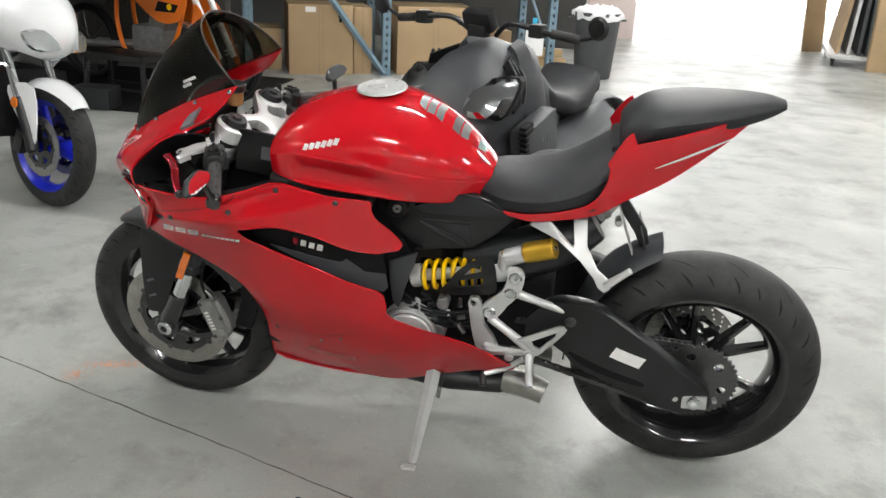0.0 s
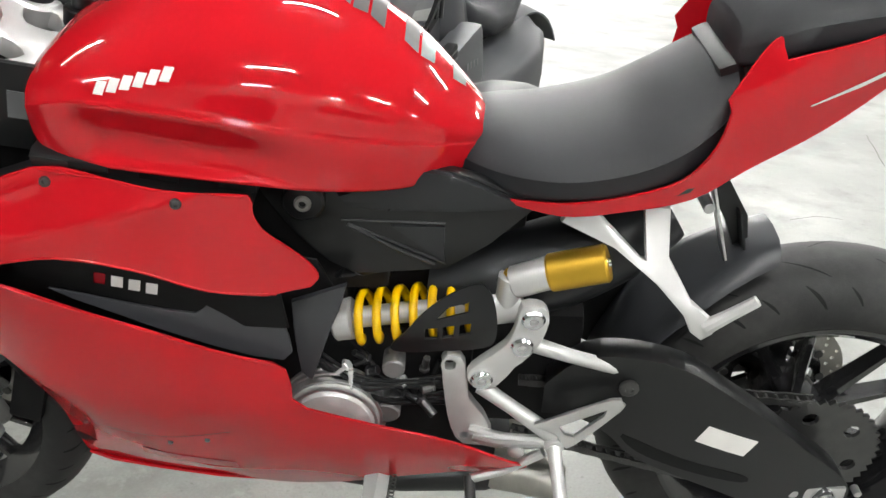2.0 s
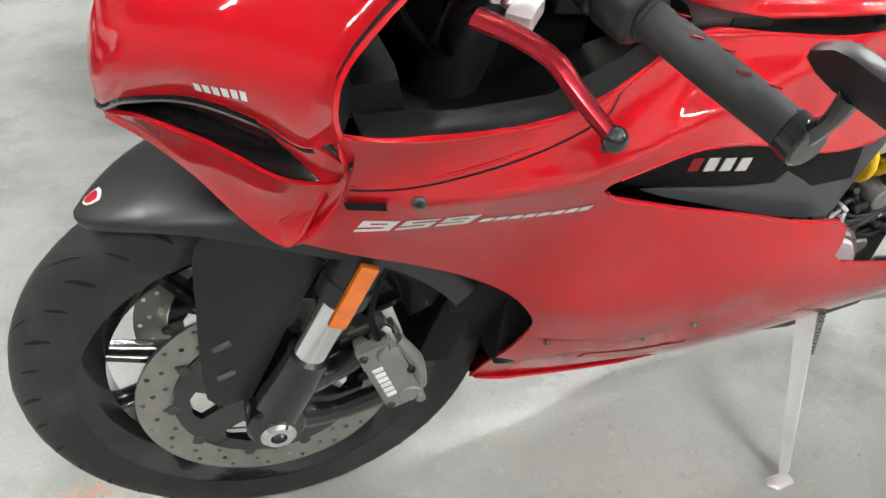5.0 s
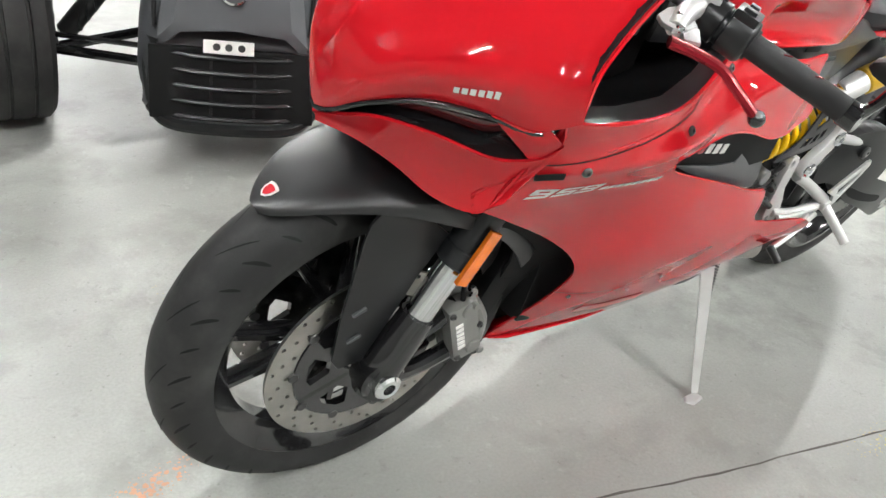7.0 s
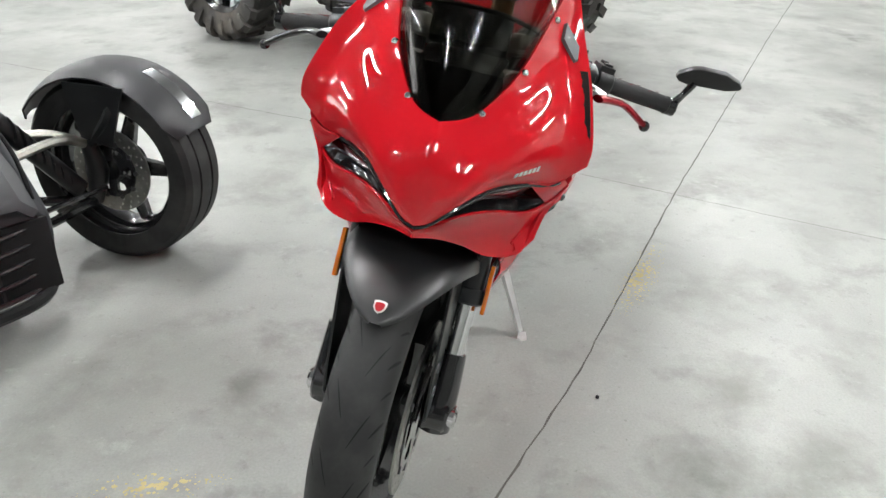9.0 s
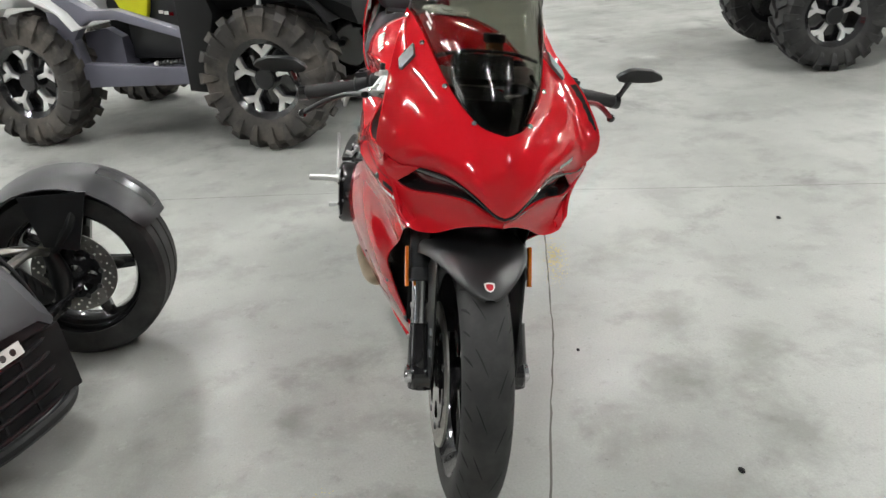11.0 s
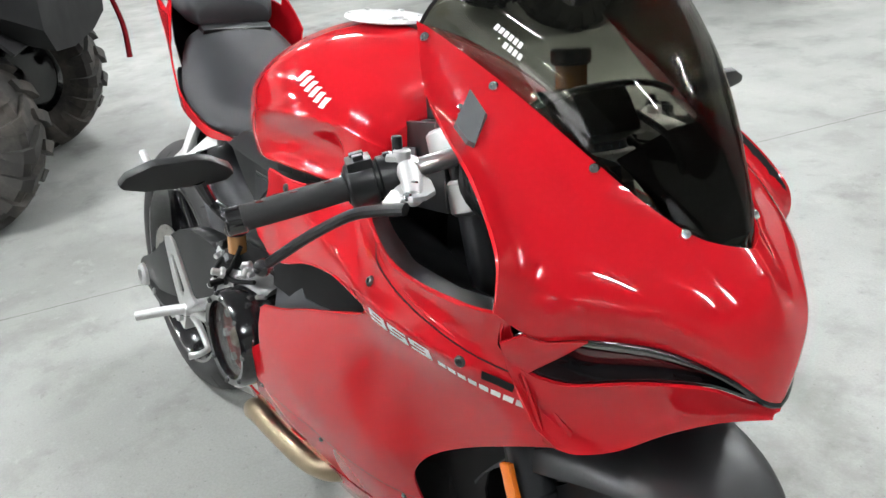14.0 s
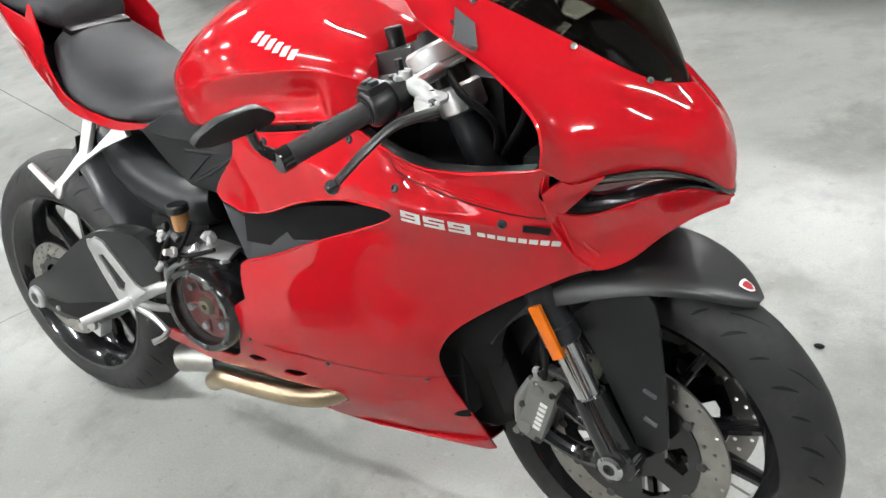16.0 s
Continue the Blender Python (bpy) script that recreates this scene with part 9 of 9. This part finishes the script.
part("tag", bm, BLUETAG, pp, "bright blue tag")
for k, (u, off, z) in enumerate(((-0.02, 0.75, 0.0), (0.02, 0.92, 0.0), (0.0, 0.83, 0.09))):
    bm = B()
    box(bm, (0, 0, 0.045), (0.9, 0.09, 0.088), None, 0.004)
    tm = part("timber_block", bm, WOOD, None)
    tm.matrix_world = Matrix.Translation(line_at(u, off) + V(0, 0, z)) @ pose(0, 0, 0, 0, 0, RACK_TURN - 4)
    tagged(tm, "pale sawn timber block on the floor", "timber", "timber blocks")
# added panel; its dark colour stands for the shade behind the dirt bike
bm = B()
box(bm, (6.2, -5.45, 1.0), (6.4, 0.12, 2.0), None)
setting("shade_panel_front", bm, SHADEWALL, "added dark panel standing for the shade behind the dirt bike", "wall")
# added deck, out of view, blocks ceiling light over the dirt bike
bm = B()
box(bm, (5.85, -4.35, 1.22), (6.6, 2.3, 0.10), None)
setting("shade_deck", bm, SHADEWALL, "added unseen deck that keeps ceiling light off the store", "deck")
# added panel; its dark colour stands for the shade behind the rack
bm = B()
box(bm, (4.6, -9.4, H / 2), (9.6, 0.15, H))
setting("shade_panel_rear", bm, SHADEWALL, "added dark panel standing for the shade behind the rack", "wall")
bm = B()
box(bm, (-0.548, -11.08, 0.75), (0.70, 0.12, 1.5), pose(0, 0, 0, 0, 0, 8), 0.01)
tagged(part("panel_board", bm, PINKBOARD, None), "pale pinkish board standing on the floor", "board")


# ---- dirt bike up on a low black stand ----
def dirt_bike():
    db = thing("dirt_bike", "orange dirt motorcycle with a bright steel exhaust pipe", "motorcycle", pose(3.192, -4.426, 0.009, 0, 0, 166))
    for x, r in ((0.72, 0.34), (-0.72, 0.32)):
        bm = B()
        lathe(bm, [(r - 0.05, 0.03), (r - 0.02, 0.042), (r, 0.02), (r, -0.02), (r - 0.02, -0.042), (r - 0.05, -0.03)], (x, 0, 0.33), n=40)
        ty = part("tyre", bm, DARK, db, "knobbly black tyre")
        bm = B()
        lathe(bm, [(r - 0.065, 0.02), (r - 0.05, 0.024), (r - 0.05, -0.024), (r - 0.065, -0.02)], (x, 0, 0.33), n=40)
        rim = part("wheel_rim", bm, BLACK, ty, "black rim")
        for k in range(12):
            a = 6.283 * k / 12
            bm = B()
            tube(bm, [(x + 0.03 * math.cos(a), 0.02 * (-1) ** k, 0.33 + 0.03 * math.sin(a)), (x + (r - 0.06) * math.cos(a + 0.2), 0, 0.33 + (r - 0.06) * math.sin(a + 0.2))], 0.002, n=4, smooth_n=1)
            part("spoke", bm, BOLT, rim)
    for s in (1, -1):
        bm = B()
        tube(bm, [(0.72, s * 0.09, 0.33), (0.42, s * 0.09, 0.95)], 0.026, n=10, smooth_n=1)
        leg = part("fork_leg", bm, CAST, db, "silver fork leg")
        bm = B()
        plate(bm, pairs([(0.755, 0.30), (0.70, 0.30), (0.52, 0.68), (0.58, 0.70)], 3, True), s * 0.118 - 0.004, s * 0.118 + 0.004)
        part("fork_guard", bm, KTM, leg, "orange fork guard")
        bm = B()
        tube(bm, [(0.40, s * 0.05, 0.85), (0.30, s * 0.09, 0.45), (0.10, s * 0.10, 0.27), (-0.20, s * 0.10, 0.28), (-0.30, s * 0.10, 0.55), (-0.28, s * 0.08, 0.86)], 0.018, n=8)
        part("frame_tube", bm, KTM, db, "orange frame tube")
        bm = B()
        plate(bm, pairs([(0.46, 0.86), (0.42, 0.62), (0.18, 0.58), (-0.10, 0.80), (0.10, 0.90)], 3, True), s * 0.15 - 0.008, s * 0.15 + 0.008, edge=0.004)
        sh = part("radiator_shroud", bm, KTM, db, "orange shroud with a dark mark")
        bm = B()
        plate(bm, [(0.40, 0.72), (0.36, 0.66), (0.16, 0.66), (0.20, 0.74)], s * 0.161 - 0.001, s * 0.161 + 0.001)
        mk = part("shroud_mark", bm, DARK, sh, "dark mark", smooth=0)
        bm = B()
        cyl(bm, (0.31, s * 0.162, 0.70), (0.31, s * 0.164, 0.70), 0.025, n=14)
        part("yellow_disc", bm, YELLOW, mk)
        bm = B()
        plate(bm, pairs([(-0.35, 0.86), (-0.62, 0.90), (-0.62, 0.74), (-0.40, 0.66)], 3, True), s * 0.12 - 0.006, s * 0.12 + 0.006)
        part("side_plate", bm, BLACK, db, "black side plate")
    bm = B()
    box(bm, (0.0, 0, 0.42), (0.32, 0.20, 0.22), None, 0.04)
    box(bm, (0.10, 0, 0.60), (0.16, 0.16, 0.20), pose(0, 0, 0, 0, 10, 0), 0.02)
    part("engine", bm, ENGINEGREY, db, "dusty grey engine")
    bm = B()
    lathe(bm, [(0, 0.13), (0.07, 0.13), (0.085, 0.115), (0.085, 0.09), (0, 0.09)], (-0.02, 0, 0.42), n=24, closed=False)
    part("engine_cover", bm, GREYFLAP, db, "grey engine cover")
    bm = B()
    tube(bm, [(0.18, 0.0, 0.62), (0.34, 0.06, 0.52), (0.36, 0.12, 0.36), (0.22, 0.15, 0.28), (0.10, 0.15, 0.40), (0.02, 0.14, 0.60), (-0.20, 0.13, 0.72), (-0.55, 0.13, 0.80)], [0.022, 0.035, 0.052, 0.055, 0.045, 0.030, 0.024, 0.035], n=14)
    part("exhaust_pipe", bm, CHROME, db, "bright swollen exhaust pipe")
    bm = B()
    tube(bm, [(-0.15, 0.05, 0.36), (-0.72, 0.08, 0.33)], 0.028, n=8, smooth_n=1)
    tube(bm, [(-0.15, -0.05, 0.36), (-0.72, -0.08, 0.33)], 0.028, n=8, smooth_n=1)
    part("swingarm", bm, ENGINEGREY, db, "grey swingarm")
    bm = B()
    rows = [[V(x, 0.10 * math.cos(a), z + 0.05 * math.sin(a)) for a in [6.283 * k / 12 for k in range(12)]] for x, z in ((0.30, 0.92), (0.0, 0.93), (-0.4, 0.92), (-0.75, 0.98))]
    loft(bm, rows)
    part("seat", bm, VINYL, db, "black seat")


dirt_bike()
# added black sheet that puts the store's shade onto the floor
bm = B()
box(bm, (0, 0, 0.004), (6.6, 1.9, 0.008), None, 0.002)
mt = part("floor_shade_sheet", bm, DARK, None)
mt.matrix_world = pose(5.66, -4.49, 0.0005)
tagged(mt, "added black sheet standing for the shaded floor under the dirt bike", "mat")
st = thing("work_stand", "low black steel work stand on the floor", "stand", pose(3.188, -3.927, 0.009, 0, 0, 168))
bm = B()
box(bm, (0, 0, 0.345), (0.62, 0.30, 0.05), None, 0.008)
part("top", bm, BLACK, st, "black stand top")
for x in (-0.27, 0.27):
    for y in (-0.12, 0.12):
        bm = B()
        tube(bm, [(x, y, 0.33), (x * 1.06, y * 1.15, 0.0)], 0.022, n=6, smooth_n=1)
        part("leg", bm, BLACK, st)
for y in (-0.13, 0.13):
    bm = B()
    tube(bm, [(-0.28, y, 0.10), (0.28, y, 0.10)], 0.014, n=6, smooth_n=1)
    part("stretcher", bm, BLACK, st)
for k, (x, y, sx, sy, sz) in enumerate(((-0.62, -0.30, 0.34, 0.30, 0.20), (0.62, -0.2, 0.26, 0.30, 0.26), (0.02, -0.35, 0.3, 0.2, 0.16))):
    bm = B()
    box(bm, (0, 0, sz / 2), (sx, sy, sz), None, 0.015)
    tb = part("tool_box", bm, GREYBLACK, None)
    tb.matrix_world = pose(3.188, -3.927, 0.009, 0, 0, 168) @ pose(x, y, 0.0, 0, 0, 11 * k - 8)
    tagged(tb, "dark box on the floor near the black stand", "box", "boxes by the stand")

# covered iron ring in the far floor
mh = thing("manhole_cover", "round dark iron cover set in the pale floor", "manhole", pose(-1.414, -11.537, 0))
bm = B()
lathe(bm, [(0, 0.004), (0.30, 0.004), (0.31, 0.001), (0, 0.001)], (0, 0, 0), "Z", 40, closed=False)
part("cover", bm, BOLT, mh, "dark iron cover")
bm = B()
lathe(bm, [(0.325, 0.001), (0.33, 0.006), (0.42, 0.006), (0.44, 0.001)], (0, 0, 0), "Z", 40, closed=False)
part("ring", bm, CAST, mh, "pale worn ring")


def board(name, m, size, material, label, group="boards on edge"):
    bm = B()
    box(bm, (0, 0, size[2] / 2), size, None, 0.004)
    ob = part(name, bm, material, None)
    ob.matrix_world = m
    return tagged(ob, label, "board", group)


cart = thing("panel_cart", "low steel cart holding boards on edge", "cart", pose(-3.753, -10.097, 0, 0, 0, 80))
bm = B()
box(bm, (0, 0, 0.13), (1.6, 0.7, 0.05), None, 0.008)
part("deck", bm, CAST, cart, "worn steel deck")
for x in (-0.68, 0.68):
    for y in (-0.28, 0.28):
        bm = B()
        lathe(bm, [(0, 0.018), (0.048, 0.018), (0.054, 0.0), (0.048, -0.018), (0, -0.018)], (x, y, 0.054), n=18, closed=False)
        box(bm, (x, y, 0.09), (0.06, 0.05, 0.04))
        part("caster", bm, RUBBER, cart, "black caster")
for k, (dx, mt, lb) in enumerate(((-0.24, CARD, "tan board standing on the cart"), (-0.12, CAST, "grey metal panel standing on the cart"), (0.0, BINGREY, "charcoal panel standing on the cart"), (0.10, GREYFLAP, "dark grey panel standing on the cart"), (0.22, WALLM, "pale panel standing on the cart"))):
    board("panel_board", pose(-3.753, -10.097, 0, 0, 0, 80) @ pose(0.05 * k - 0.1, dx, 0.156, -5 + 2.2 * k, 0, 0), (1.5, 0.04, 1.3), mt, lb)
board("panel_board", pose(-4.124, -9.172, 0, 3, 0, 8), (0.9, 0.06, 1.4), CARD, "tan board standing on edge on the floor")
board("panel_board", pose(-3.442, -11.02, 0.0, 8, 0, 20), (0.30, 0.04, 1.1), CARD, "narrow tan board leaning at the cart")
